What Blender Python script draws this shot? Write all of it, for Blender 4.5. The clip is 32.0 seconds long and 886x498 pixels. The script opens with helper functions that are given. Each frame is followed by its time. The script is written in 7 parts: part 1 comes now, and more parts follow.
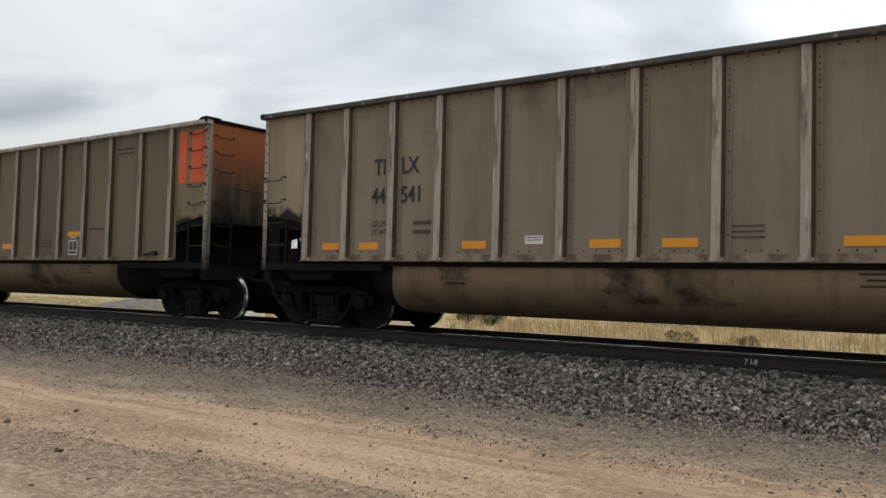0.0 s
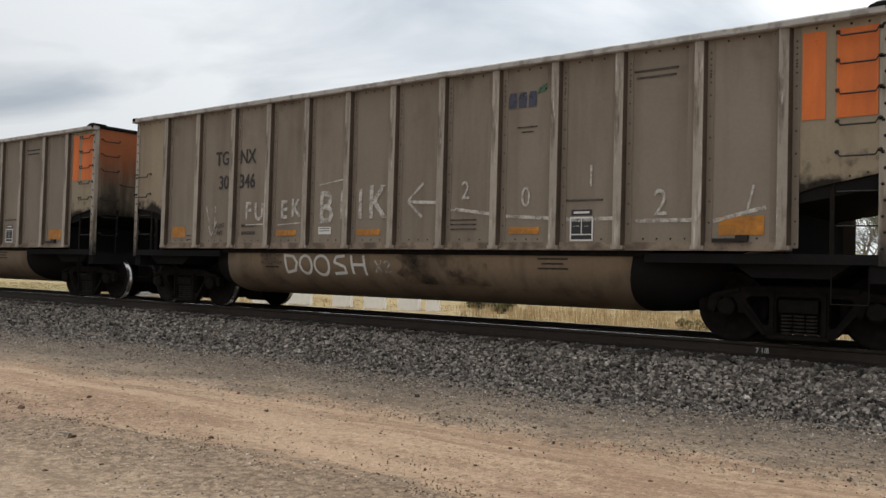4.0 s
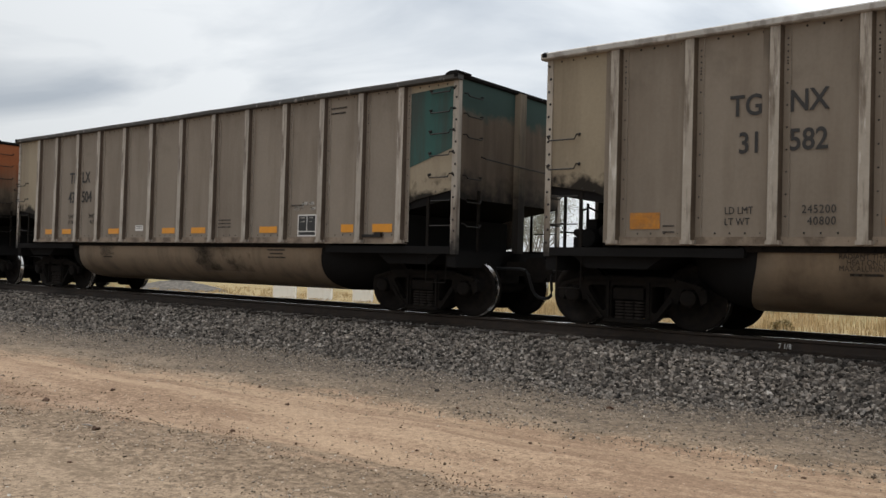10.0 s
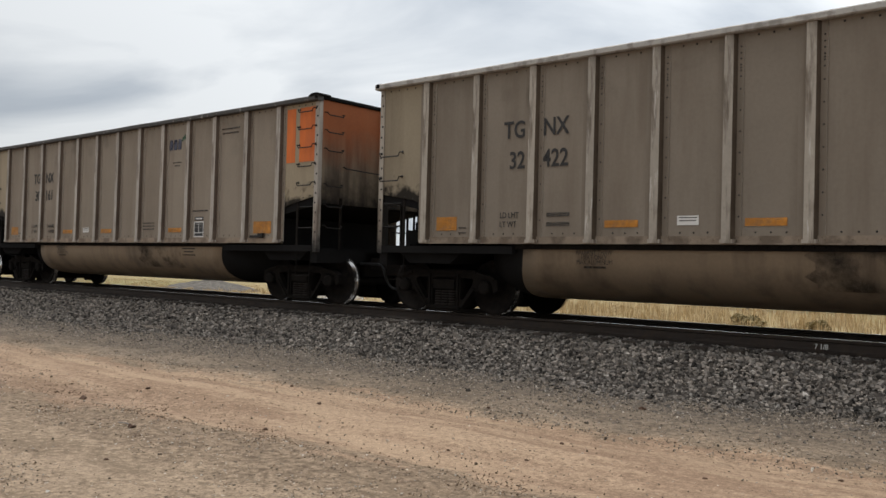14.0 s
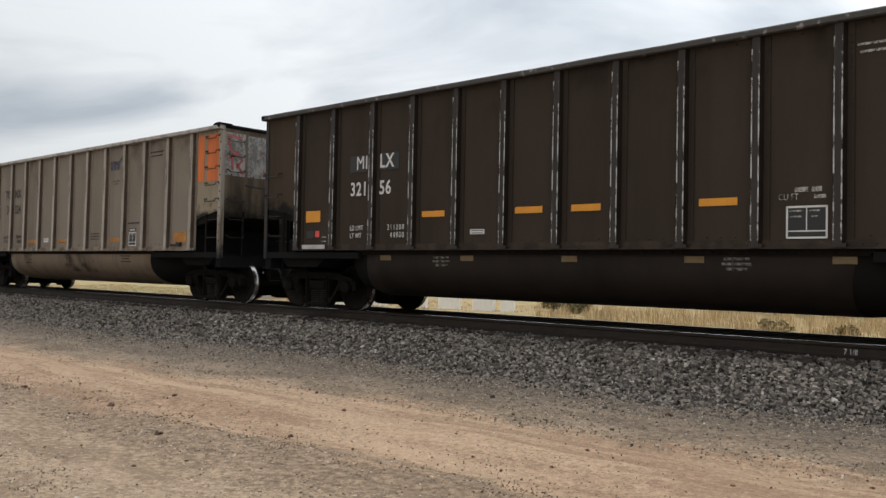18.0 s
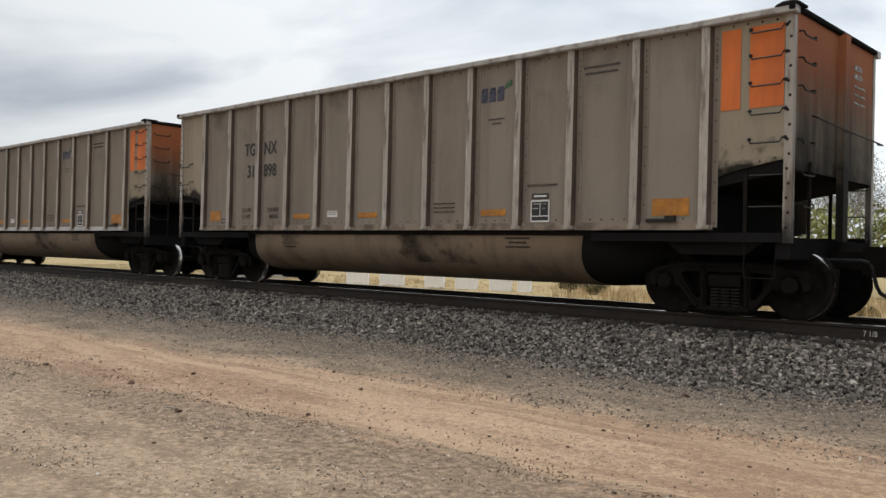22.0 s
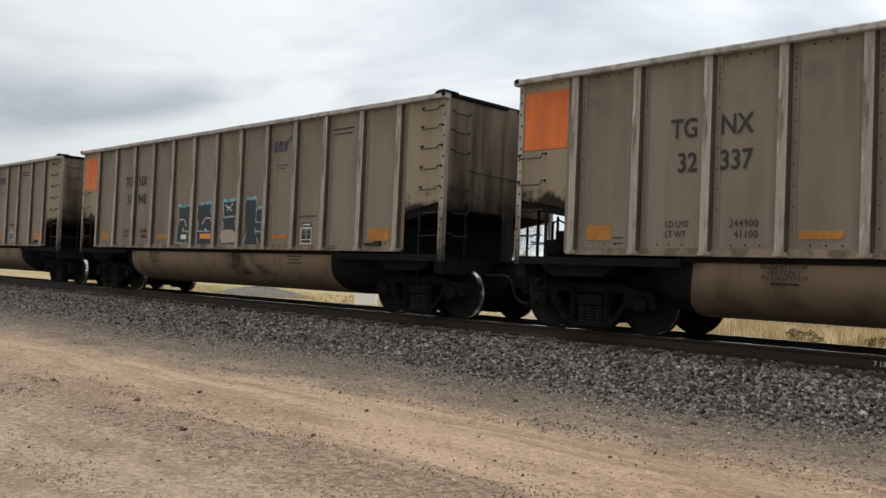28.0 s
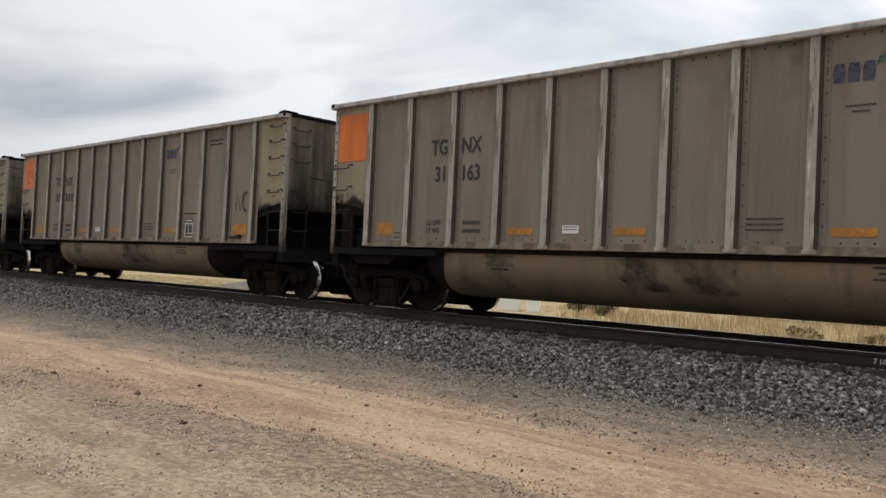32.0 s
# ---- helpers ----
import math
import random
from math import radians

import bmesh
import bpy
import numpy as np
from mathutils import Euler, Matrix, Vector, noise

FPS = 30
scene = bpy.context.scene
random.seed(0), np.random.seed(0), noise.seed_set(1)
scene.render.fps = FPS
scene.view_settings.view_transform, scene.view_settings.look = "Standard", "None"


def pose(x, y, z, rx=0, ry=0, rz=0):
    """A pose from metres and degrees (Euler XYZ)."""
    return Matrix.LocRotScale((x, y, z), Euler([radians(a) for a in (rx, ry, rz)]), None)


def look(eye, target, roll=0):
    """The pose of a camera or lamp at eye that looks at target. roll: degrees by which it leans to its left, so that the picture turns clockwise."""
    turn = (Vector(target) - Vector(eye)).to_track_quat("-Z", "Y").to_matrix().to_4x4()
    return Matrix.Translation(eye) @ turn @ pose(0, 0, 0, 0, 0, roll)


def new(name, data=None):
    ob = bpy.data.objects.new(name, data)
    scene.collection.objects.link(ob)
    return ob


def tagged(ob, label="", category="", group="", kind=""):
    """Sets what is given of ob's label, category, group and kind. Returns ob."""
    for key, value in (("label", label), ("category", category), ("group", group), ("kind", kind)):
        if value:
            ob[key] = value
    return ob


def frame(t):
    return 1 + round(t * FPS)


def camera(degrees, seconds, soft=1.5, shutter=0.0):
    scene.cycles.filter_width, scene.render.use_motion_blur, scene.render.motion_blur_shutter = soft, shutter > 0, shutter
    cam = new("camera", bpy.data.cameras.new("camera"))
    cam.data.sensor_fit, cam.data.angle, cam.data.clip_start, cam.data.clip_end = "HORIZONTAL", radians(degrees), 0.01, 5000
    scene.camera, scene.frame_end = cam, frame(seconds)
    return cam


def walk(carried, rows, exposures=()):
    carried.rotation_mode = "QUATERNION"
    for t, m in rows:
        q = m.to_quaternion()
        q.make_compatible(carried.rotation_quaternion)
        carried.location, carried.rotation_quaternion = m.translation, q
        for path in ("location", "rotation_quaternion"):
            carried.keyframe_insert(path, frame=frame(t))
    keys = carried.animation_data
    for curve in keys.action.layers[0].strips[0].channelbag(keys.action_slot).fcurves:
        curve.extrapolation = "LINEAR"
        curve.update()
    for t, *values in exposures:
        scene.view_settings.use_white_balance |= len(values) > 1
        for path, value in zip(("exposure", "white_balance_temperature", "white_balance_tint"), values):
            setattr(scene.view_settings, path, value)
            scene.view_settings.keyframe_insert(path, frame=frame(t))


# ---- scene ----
# Camera: held by hand beside the track; it stands still and turns slowly to its left.
EYE_Z = 1.55
cam = camera(54.94, 32.0)
VIEWS = (
    # seconds, heading left of the track's normal, tilt up, lean
    (0, 36.36, 2.35, 1.31), (0.5, 36.52, 2.10, 1.43), (1, 36.59, 2.16, 1.41), (1.5, 36.74, 2.21, 1.30), (2, 36.83, 1.90, 1.20),
    (2.5, 36.84, 1.73, 1.22), (3, 36.90, 1.71, 1.27), (3.5, 36.92, 1.63, 1.31), (4, 37.04, 1.52, 1.41), (4.5, 36.94, 1.38, 1.50),
    (6.5, 36.96, 1.12, 1.30), (7, 37.03, 1.28, 1.36), (7.5, 37.17, 1.44, 1.48), (8, 37.34, 1.35, 1.51), (8.5, 37.46, 1.25, 1.46),
    (9, 37.72, 1.07, 1.42), (9.5, 37.94, 1.06, 1.44), (10, 38.37, 1.13, 1.47), (10.5, 39.40, 1.34, 1.51), (11, 39.80, 1.47, 1.50),
    (11.5, 39.92, 1.30, 1.37), (12, 40.01, 1.18, 1.33), (12.5, 40.16, 1.04, 1.37), (13, 40.32, 1.09, 1.51), (13.5, 40.38, 0.98, 1.50),
    (14, 40.44, 1.06, 1.40), (14.5, 40.64, 1.18, 1.40), (15, 40.76, 1.19, 1.41), (15.5, 40.85, 1.22, 1.36), (17.5, 41.76, 1.14, 1.01),
    (18, 42.03, 1.45, 1.08), (18.5, 42.28, 1.47, 1.14), (19, 42.02, 0.99, 0.92), (19.5, 41.69, 0.89, 0.96), (20, 41.88, 0.89, 1.24),
    (20.5, 42.92, 0.46, 1.08), (21, 43.22, 0.05, 1.08), (21.5, 43.21, 0.08, 1.10), (22, 43.13, 0.10, 1.22), (22.5, 43.35, 0.33, 1.21),
    (23, 43.65, 0.52, 1.21), (23.5, 43.85, 0.60, 1.31), (24, 44.03, 0.76, 1.34), (24.5, 44.10, 0.79, 1.48), (26.5, 44.57, 1.19, 1.86),
    (27, 44.38, 1.23, 2.01), (27.5, 44.14, 1.42, 1.99), (28, 43.76, 1.58, 2.20), (28.5, 43.27, 1.73, 2.21), (29, 43.15, 1.68, 2.15),
    (29.5, 43.16, 1.52, 1.92), (30, 43.45, 1.35, 1.83), (30.5, 43.69, 1.18, 1.96), (31, 43.75, 1.06, 2.19), (31.5, 43.65, 1.11, 2.20),
    (32, 43.79, 1.26, 2.52),
)
walk(cam, [(t, pose(0, 0, EYE_Z, 90 + p, 0, y) @ pose(0, 0, 0, 0, 0, r)) for t, y, p, r in VIEWS],
     [(0, -0.03), (6, 0.0), (15, 0.02), (20, 0.10), (32, 0.08)])

# ---- plan in metres: the track runs along x, the train goes towards +x ----
RAIL_Z = 0.73          # top of the rails above the dirt road
TRACK_Y = 12.19        # middle of the track
GAUGE = 1.505          # between the middles of the rail heads
CAR_PITCH = 16.18      # over the couplers
CAR_L = 14.52          # over the corner posts
HALF_W = 1.66          # to the faces of the side posts
PANEL_Y = 1.575        # side sheets
TOP_Z = 3.94           # top of the sides above the rail
SILL_Z = 1.17
TRAIN = (
    (0, -11.89), (1, 3.17), (2, 18.28), (3, 33.35), (4, 48.42), (4.5, 55.98), (6.5, 86.23), (7, 93.75), (8, 108.86),
    (9, 123.98), (10, 139.11), (11, 154.24), (12, 169.40), (13, 184.65), (14, 199.82), (14.5, 207.35), (15, 215.48), (15.5, 223.02),
    (17.5, 253.38), (18, 260.54), (19, 275.67), (20, 290.83), (21, 306.00), (22, 321.18), (23, 336.28), (24, 351.41), (24.5, 359.01),
    (26.5, 389.44), (27, 396.92), (28, 412.13), (29, 427.26), (30, 442.40), (30.5, 449.99), (31, 457.52), (32, 472.18),
)

# ---- sky and sun: thin bright overcast ----
SUN_FROM = (-0.45, -0.15, 1.0)
THIN_VEIL = (0.40, 0.45, 1.0)     # where the cloud is thinnest
world = bpy.data.worlds.new("overcast_sky")
scene.world = world
world.use_nodes = True


def build_sky():
    nt = world.node_tree
    n, l = nt.nodes, nt.links
    n.clear()
    out = n.new("ShaderNodeOutputWorld")
    back = n.new("ShaderNodeBackground")
    sky = n.new("ShaderNodeTexSky")
    sky.sky_type, sky.sun_disc, sky.sun_elevation, sky.sun_rotation = "NISHITA", False, radians(64.6), radians(251.6)
    scale = n.new("ShaderNodeVectorMath")
    scale.operation = "SCALE"
    scale.inputs["Scale"].default_value = 0.10
    l.new(sky.outputs[0], scale.inputs[0])
    co = n.new("ShaderNodeTexCoord")
    sep = n.new("ShaderNodeSeparateXYZ")
    l.new(co.outputs["Generated"], sep.inputs[0])
    low = n.new("ShaderNodeMath")
    low.operation = "MAXIMUM"
    low.inputs[1].default_value = 0.0
    l.new(sep.outputs["Z"], low.inputs[0])
    add = n.new("ShaderNodeMath")
    add.inputs[1].default_value = 0.16
    l.new(low.outputs[0], add.inputs[0])
    flat = []
    for axis in "XY":
        div = n.new("ShaderNodeMath")
        div.operation = "DIVIDE"
        l.new(sep.outputs[axis], div.inputs[0])
        l.new(add.outputs[0], div.inputs[1])
        flat.append(div)
    comb = n.new("ShaderNodeCombineXYZ")
    l.new(flat[0].outputs[0], comb.inputs["X"])
    l.new(flat[1].outputs[0], comb.inputs["Y"])
    noise_a = n.new("ShaderNodeTexNoise")
    noise_a.inputs["Scale"].default_value = 0.95
    noise_a.inputs["Detail"].default_value = 6
    noise_a.inputs["Roughness"].default_value = 0.5
    noise_a.inputs["Distortion"].default_value = 0.6
    l.new(comb.outputs[0], noise_a.inputs["Vector"])
    ramp = n.new("ShaderNodeValToRGB")
    e = ramp.color_ramp.elements
    e[0].position, e[0].color = 0.34, (0.53, 0.58, 0.64, 1)
    e[1].position, e[1].color = 0.58, (0.935, 0.965, 0.985, 1)
    l.new(noise_a.outputs[0], ramp.inputs[0])
    mix = n.new("ShaderNodeMix")
    mix.data_type = "RGBA"
    mix.inputs["Factor"].default_value = 0.92
    l.new(scale.outputs[0], mix.inputs[6])
    l.new(ramp.outputs[0], mix.inputs[7])
    # the veil is not equally thick all over
    lean = n.new("ShaderNodeVectorMath")
    lean.operation = "DOT_PRODUCT"
    lean.inputs[1].default_value = Vector(THIN_VEIL).normalized()
    l.new(co.outputs["Generated"], lean.inputs[0])
    glow = n.new("ShaderNodeMapRange")
    glow.inputs["From Min"].default_value, glow.inputs["From Max"].default_value = -0.1, 0.45
    glow.inputs["To Min"].default_value, glow.inputs["To Max"].default_value = 0.77, 1.17
    l.new(lean.outputs["Value"], glow.inputs["Value"])
    lit = n.new("ShaderNodeVectorMath")
    lit.operation = "SCALE"
    l.new(mix.outputs[2], lit.inputs[0])
    l.new(glow.outputs[0], lit.inputs["Scale"])
    l.new(lit.outputs[0], back.inputs["Color"])
    back.inputs["Strength"].default_value = 1.0
    l.new(back.outputs[0], out.inputs[0])


build_sky()
sun_data = bpy.data.lights.new("sun", "SUN")
sun_data.energy, sun_data.angle, sun_data.color = 1.75, radians(20), (1.0, 0.975, 0.935)
sun = new("sun", sun_data)
sun.matrix_world = look(SUN_FROM, (0, 0, 0))

# ---- materials ----
def surface(name, base, rough=0.8, metal=0.0, var=0.25, scale=2.0, fine=30.0, bump=0.15, second=None, amount=0.5,
            streak=0.0, piece=0.0, island=0.0, ramp=(0.42, 0.62), spec=0.4, soot=None, spray=None, smudge=None):
    """A weathered surface: two scales of noise, an optional second colour in patches or runs, and fine relief."""
    m = bpy.data.materials.new(name)
    m.use_nodes = True
    nt = m.node_tree
    n, l = nt.nodes, nt.links
    b = n["Principled BSDF"]
    b.inputs["Metallic"].default_value = metal
    b.inputs["Specular IOR Level"].default_value = spec
    co = n.new("ShaderNodeTexCoord")

    def noise_of(s, detail, stretch=None):
        t = n.new("ShaderNodeTexNoise")
        t.inputs["Scale"].default_value = s
        t.inputs["Detail"].default_value = detail
        t.inputs["Roughness"].default_value = 0.6
        if stretch:
            mp = n.new("ShaderNodeMapping")
            mp.inputs["Scale"].default_value = stretch
            l.new(co.outputs["Object"], mp.inputs[0])
            l.new(mp.outputs[0], t.inputs["Vector"])
        else:
            l.new(co.outputs["Object"], t.inputs["Vector"])
        return t.outputs[0]

    def math_of(op, a, c):
        t = n.new("ShaderNodeMath")
        t.operation = op
        for i, v in enumerate((a, c)):
            if isinstance(v, (int, float)):
                t.inputs[i].default_value = v
            else:
                l.new(v, t.inputs[i])
        return t.outputs[0]

    big, small = noise_of(scale, 4), noise_of(fine, 3)
    value = math_of("ADD", math_of("MULTIPLY", big, 1.3 * var), math_of("MULTIPLY", small, 0.9 * var))
    value = math_of("ADD", value, 1 - 1.1 * var)
    if piece:
        info = n.new("ShaderNodeObjectInfo")
        value = math_of("ADD", value, math_of("MULTIPLY", math_of("SUBTRACT", info.outputs["Random"], 0.5), piece))
    if island:
        geo = n.new("ShaderNodeNewGeometry")
        value = math_of("ADD", value, math_of("MULTIPLY", math_of("SUBTRACT", geo.outputs["Random Per Island"], 0.5), island))
    colour = n.new("ShaderNodeMix")
    colour.data_type = "RGBA"
    colour.inputs[6].default_value = (*base, 1)
    colour.inputs[7].default_value = (*(second or base), 1)
    if second:
        mask = noise_of(scale * 2.2, 6, (1, 1, 0.12) if streak else None)
        r = n.new("ShaderNodeMapRange")
        r.inputs["From Min"].default_value, r.inputs["From Max"].default_value = ramp
        r.inputs["To Max"].default_value = amount
        l.new(mask, r.inputs["Value"])
        l.new(r.outputs[0], colour.inputs["Factor"])
    else:
        colour.inputs["Factor"].default_value = 0
    paint = colour.outputs[2]
    if smudge:
        # soot blown down from the rim in a few ragged spots
        sep = n.new("ShaderNodeSeparateXYZ")
        l.new(co.outputs["Object"], sep.inputs[0])
        spot, rise = n.new("ShaderNodeMapRange"), n.new("ShaderNodeMapRange")
        spot.inputs["From Min"].default_value, spot.inputs["From Max"].default_value = 0.54, 0.70
        rise.inputs["From Min"].default_value, rise.inputs["From Max"].default_value = 2.9, 3.85
        info = n.new("ShaderNodeObjectInfo")
        move = n.new("ShaderNodeVectorMath")
        move.operation = "MULTIPLY_ADD"
        move.inputs[1].default_value = (40, 0, 0)
        comb = n.new("ShaderNodeCombineXYZ")
        l.new(info.outputs["Random"], comb.inputs["X"])
        l.new(comb.outputs[0], move.inputs[0])
        l.new(co.outputs["Object"], move.inputs[2])
        cloud = n.new("ShaderNodeTexNoise")
        cloud.inputs["Scale"].default_value, cloud.inputs["Detail"].default_value = 1.6, 5
        l.new(move.outputs[0], cloud.inputs["Vector"])
        l.new(cloud.outputs[0], spot.inputs["Value"])
        l.new(sep.outputs["Z"], rise.inputs["Value"])
        dark = n.new("ShaderNodeMix")
        dark.data_type = "RGBA"
        dark.inputs[7].default_value = (*smudge, 1)
        l.new(math_of("MULTIPLY", math_of("MULTIPLY", spot.outputs[0], rise.outputs[0]), 0.5), dark.inputs["Factor"])
        l.new(paint, dark.inputs[6])
        paint = dark.outputs[2]
    if spray:
        # a sprayed colour over the upper sheet, thinning out downwards
        colour_up, top, soft = spray
        sep = n.new("ShaderNodeSeparateXYZ")
        l.new(co.outputs["Object"], sep.inputs[0])
        level = math_of("ADD", sep.outputs["Z"], math_of("MULTIPLY", math_of("SUBTRACT", noise_of(2.2, 5), 0.5), 0.7))
        r = n.new("ShaderNodeMapRange")
        r.inputs["From Min"].default_value, r.inputs["From Max"].default_value = top - soft, top + soft
        r.inputs["To Max"].default_value = 0.9
        l.new(level, r.inputs["Value"])
        over = n.new("ShaderNodeMix")
        over.data_type = "RGBA"
        over.inputs[7].default_value = (*colour_up, 1)
        l.new(r.outputs[0], over.inputs["Factor"])
        l.new(paint, over.inputs[6])
        paint = over.outputs[2]
    if soot:
        # coal dust thrown up over the lower sheet, with a ragged upper edge
        top, soft = soot
        sep = n.new("ShaderNodeSeparateXYZ")
        l.new(co.outputs["Object"], sep.inputs[0])
        level = math_of("ADD", sep.outputs["Z"], math_of("MULTIPLY", math_of("SUBTRACT", noise_of(3.2, 6), 0.5), 1.1))
        r = n.new("ShaderNodeMapRange")
        r.inputs["From Min"].default_value, r.inputs["From Max"].default_value = top - soft, top + soft
        r.inputs["To Min"].default_value, r.inputs["To Max"].default_value = 0.94, 0.0
        l.new(level, r.inputs["Value"])
        coal = n.new("ShaderNodeMix")
        coal.data_type = "RGBA"
        coal.inputs[7].default_value = (0.0115, 0.0103, 0.0095, 1)
        l.new(r.outputs[0], coal.inputs["Factor"])
        l.new(paint, coal.inputs[6])
        paint = coal.outputs[2]
    times = n.new("ShaderNodeVectorMath")
    times.operation = "SCALE"
    l.new(paint, times.inputs[0])
    l.new(value, times.inputs["Scale"])
    l.new(times.outputs[0], b.inputs["Base Color"])
    l.new(math_of("ADD", math_of("MULTIPLY", small, 0.2), rough - 0.1), b.inputs["Roughness"])
    if bump:
        bn = n.new("ShaderNodeBump")
        bn.inputs["Strength"].default_value = bump
        bn.inputs["Distance"].default_value = 0.01
        l.new(small, bn.inputs["Height"])
        l.new(bn.outputs[0], b.inputs["Normal"])
    return m


def worn(m, low=0.40, high=0.55, scale=9.0):
    """Makes a paint patchy, so that the sheet beneath shows through where it has flaked or rubbed off."""
    nt = m.node_tree
    n, l = nt.nodes, nt.links
    out, b = n["Material Output"], n["Principled BSDF"]
    co = n.new("ShaderNodeTexCoord")
    t = n.new("ShaderNodeTexNoise")
    t.inputs["Scale"].default_value, t.inputs["Detail"].default_value, t.inputs["Roughness"].default_value = scale, 6, 0.7
    l.new(co.outputs["Object"], t.inputs["Vector"])
    r = n.new("ShaderNodeMapRange")
    r.inputs["From Min"].default_value, r.inputs["From Max"].default_value = low, high
    l.new(t.outputs[0], r.inputs["Value"])
    clear, mix = n.new("ShaderNodeBsdfTransparent"), n.new("ShaderNodeMixShader")
    l.new(r.outputs[0], mix.inputs[0])
    l.new(clear.outputs[0], mix.inputs[1])
    l.new(b.outputs[0], mix.inputs[2])
    l.new(mix.outputs[0], out.inputs[0])
    return m


def scraped(m, bare, low=0.56, high=0.64):
    """Long bright scrapes down a post where the paint has worn to metal, different on each post."""
    nt = m.node_tree
    n, l = nt.nodes, nt.links
    b = n["Principled BSDF"]
    src = b.inputs["Base Color"].links[0].from_socket
    co, info, t, r, mix = n.new("ShaderNodeTexCoord"), n.new("ShaderNodeObjectInfo"), n.new("ShaderNodeTexNoise"), n.new("ShaderNodeMapRange"), n.new("ShaderNodeMix")
    size = n.new("ShaderNodeMapping")
    size.inputs["Scale"].default_value = (14, 14, 1.5)
    l.new(co.outputs["Object"], size.inputs["Vector"])
    t.noise_dimensions = "4D"
    t.inputs["Scale"].default_value, t.inputs["Detail"].default_value, t.inputs["Roughness"].default_value = 1.0, 5, 0.65
    l.new(size.outputs[0], t.inputs["Vector"])
    w = n.new("ShaderNodeMath")
    w.operation = "MULTIPLY"
    w.inputs[1].default_value = 37.0
    l.new(info.outputs["Random"], w.inputs[0])
    l.new(w.outputs[0], t.inputs["W"])
    r.inputs["From Min"].default_value, r.inputs["From Max"].default_value = low, high
    l.new(t.outputs[0], r.inputs["Value"])
    mix.data_type = "RGBA"
    l.new(r.outputs[0], mix.inputs["Factor"])
    l.new(src, mix.inputs["A"])
    mix.inputs["B"].default_value = (*bare, 1)
    l.new(mix.outputs["Result"], b.inputs["Base Color"])
    return m


def car_paint(name, base, dirt, rib):
    return {
        "panel": surface(name + "_panel", base, 0.62, 0.0, 0.22, 0.9, 22, 0.05, dirt, 0.55, 1, piece=0.10, ramp=(0.46, 0.72), spec=0.05, smudge=tuple(c * 0.4 for c in dirt)),
        "rib": surface(name + "_post", rib, 0.5, 0.1, 0.35, 3.0, 26, 0.12, dirt, 0.85, 1, piece=0.22, ramp=(0.50, 0.60), spec=0.25),
        "sill": surface(name + "_sill", tuple(c * k for c, k in zip(base, (1.05, 0.98, 0.92))), 0.6, 0.0, 0.4, 1.6, 26, 0.1, dirt, 0.85, 0, ramp=(0.46, 0.60), spec=0.15),
        # forward side of the posts: its shade is put into this darker colour
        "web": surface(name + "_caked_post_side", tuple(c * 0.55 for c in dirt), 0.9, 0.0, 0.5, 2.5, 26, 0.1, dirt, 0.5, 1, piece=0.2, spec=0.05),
        "tub": surface(name + "_tub", tuple(c * k for c, k in zip(base, (1.02, 0.92, 0.79))), 0.45, 0.3, 0.35, 1.0, 18, 0.05, tuple(c * 0.6 for c in dirt), 0.8, 1, ramp=(0.48, 0.74), spec=0.3),
        "end": surface(name + "_end", tuple(c * k for c, k in zip(base, (0.80, 0.76, 0.68))), 0.7, 0.0, 0.3, 1.3, 20, 0.05, tuple(c * 0.4 for c in dirt), 0.85, 1, soot=(2.15, 0.30), spec=0.12),
        "orange": surface(name + "_orange_end", tuple(c * k for c, k in zip(base, (0.80, 0.76, 0.68))), 0.7, 0.0, 0.3, 1.3, 20, 0.05, tuple(c * 0.4 for c in dirt), 0.85, 1, soot=(2.15, 0.30), spec=0.12, spray=((0.30, 0.092, 0.034), 2.98, 0.44)),
        "bay": surface(name + "_bay", tuple(c * k for c, k in zip(base, (1.30, 1.28, 1.14))), 0.62, 0.0, 0.22, 0.9, 22, 0.05, dirt, 0.5, 1, ramp=(0.46, 0.72), soot=(2.10, 0.10), spec=0.05),
        "post": surface(name + "_corner", rib, 0.55, 0.1, 0.3, 3.0, 26, 0.1, dirt, 0.8, 1, ramp=(0.46, 0.6), soot=(1.30, 0.20), spec=0.25),
    }


TANS = [
    car_paint("tan_dust", (0.214, 0.180, 0.144), (0.112, 0.084, 0.061), (0.335, 0.294, 0.244)),
    car_paint("grey_tan_dust", (0.232, 0.197, 0.161), (0.116, 0.088, 0.068), (0.360, 0.320, 0.273)),
    car_paint("brown_tan_dust", (0.222, 0.184, 0.145), (0.103, 0.077, 0.057), (0.312, 0.270, 0.220)),
    car_paint("pale_tan_dust", (0.256, 0.213, 0.168), (0.150, 0.112, 0.086), (0.382, 0.340, 0.294)),
    car_paint("olive_tan_dust", (0.158, 0.131, 0.096), (0.090, 0.070, 0.050), (0.270, 0.235, 0.185)),
]
for tan_paint in TANS:
    scraped(tan_paint["rib"], (0.52, 0.48, 0.43), 0.59, 0.67)
BROWN = car_paint("oxide_brown", (0.074, 0.052, 0.038), (0.060, 0.033, 0.022), (0.085, 0.056, 0.041))
BROWN["tub"] = surface("pale_tub", (0.138, 0.122, 0.105), 0.5, 0.0, 0.3, 1.2, 18, 0.05, (0.02, 0.017, 0.015), 0.8, 0, ramp=(0.5, 0.68))
BLACK = car_paint("soot_brown", (0.046, 0.0345, 0.0262), (0.026, 0.0195, 0.0150), (0.034, 0.029, 0.025))
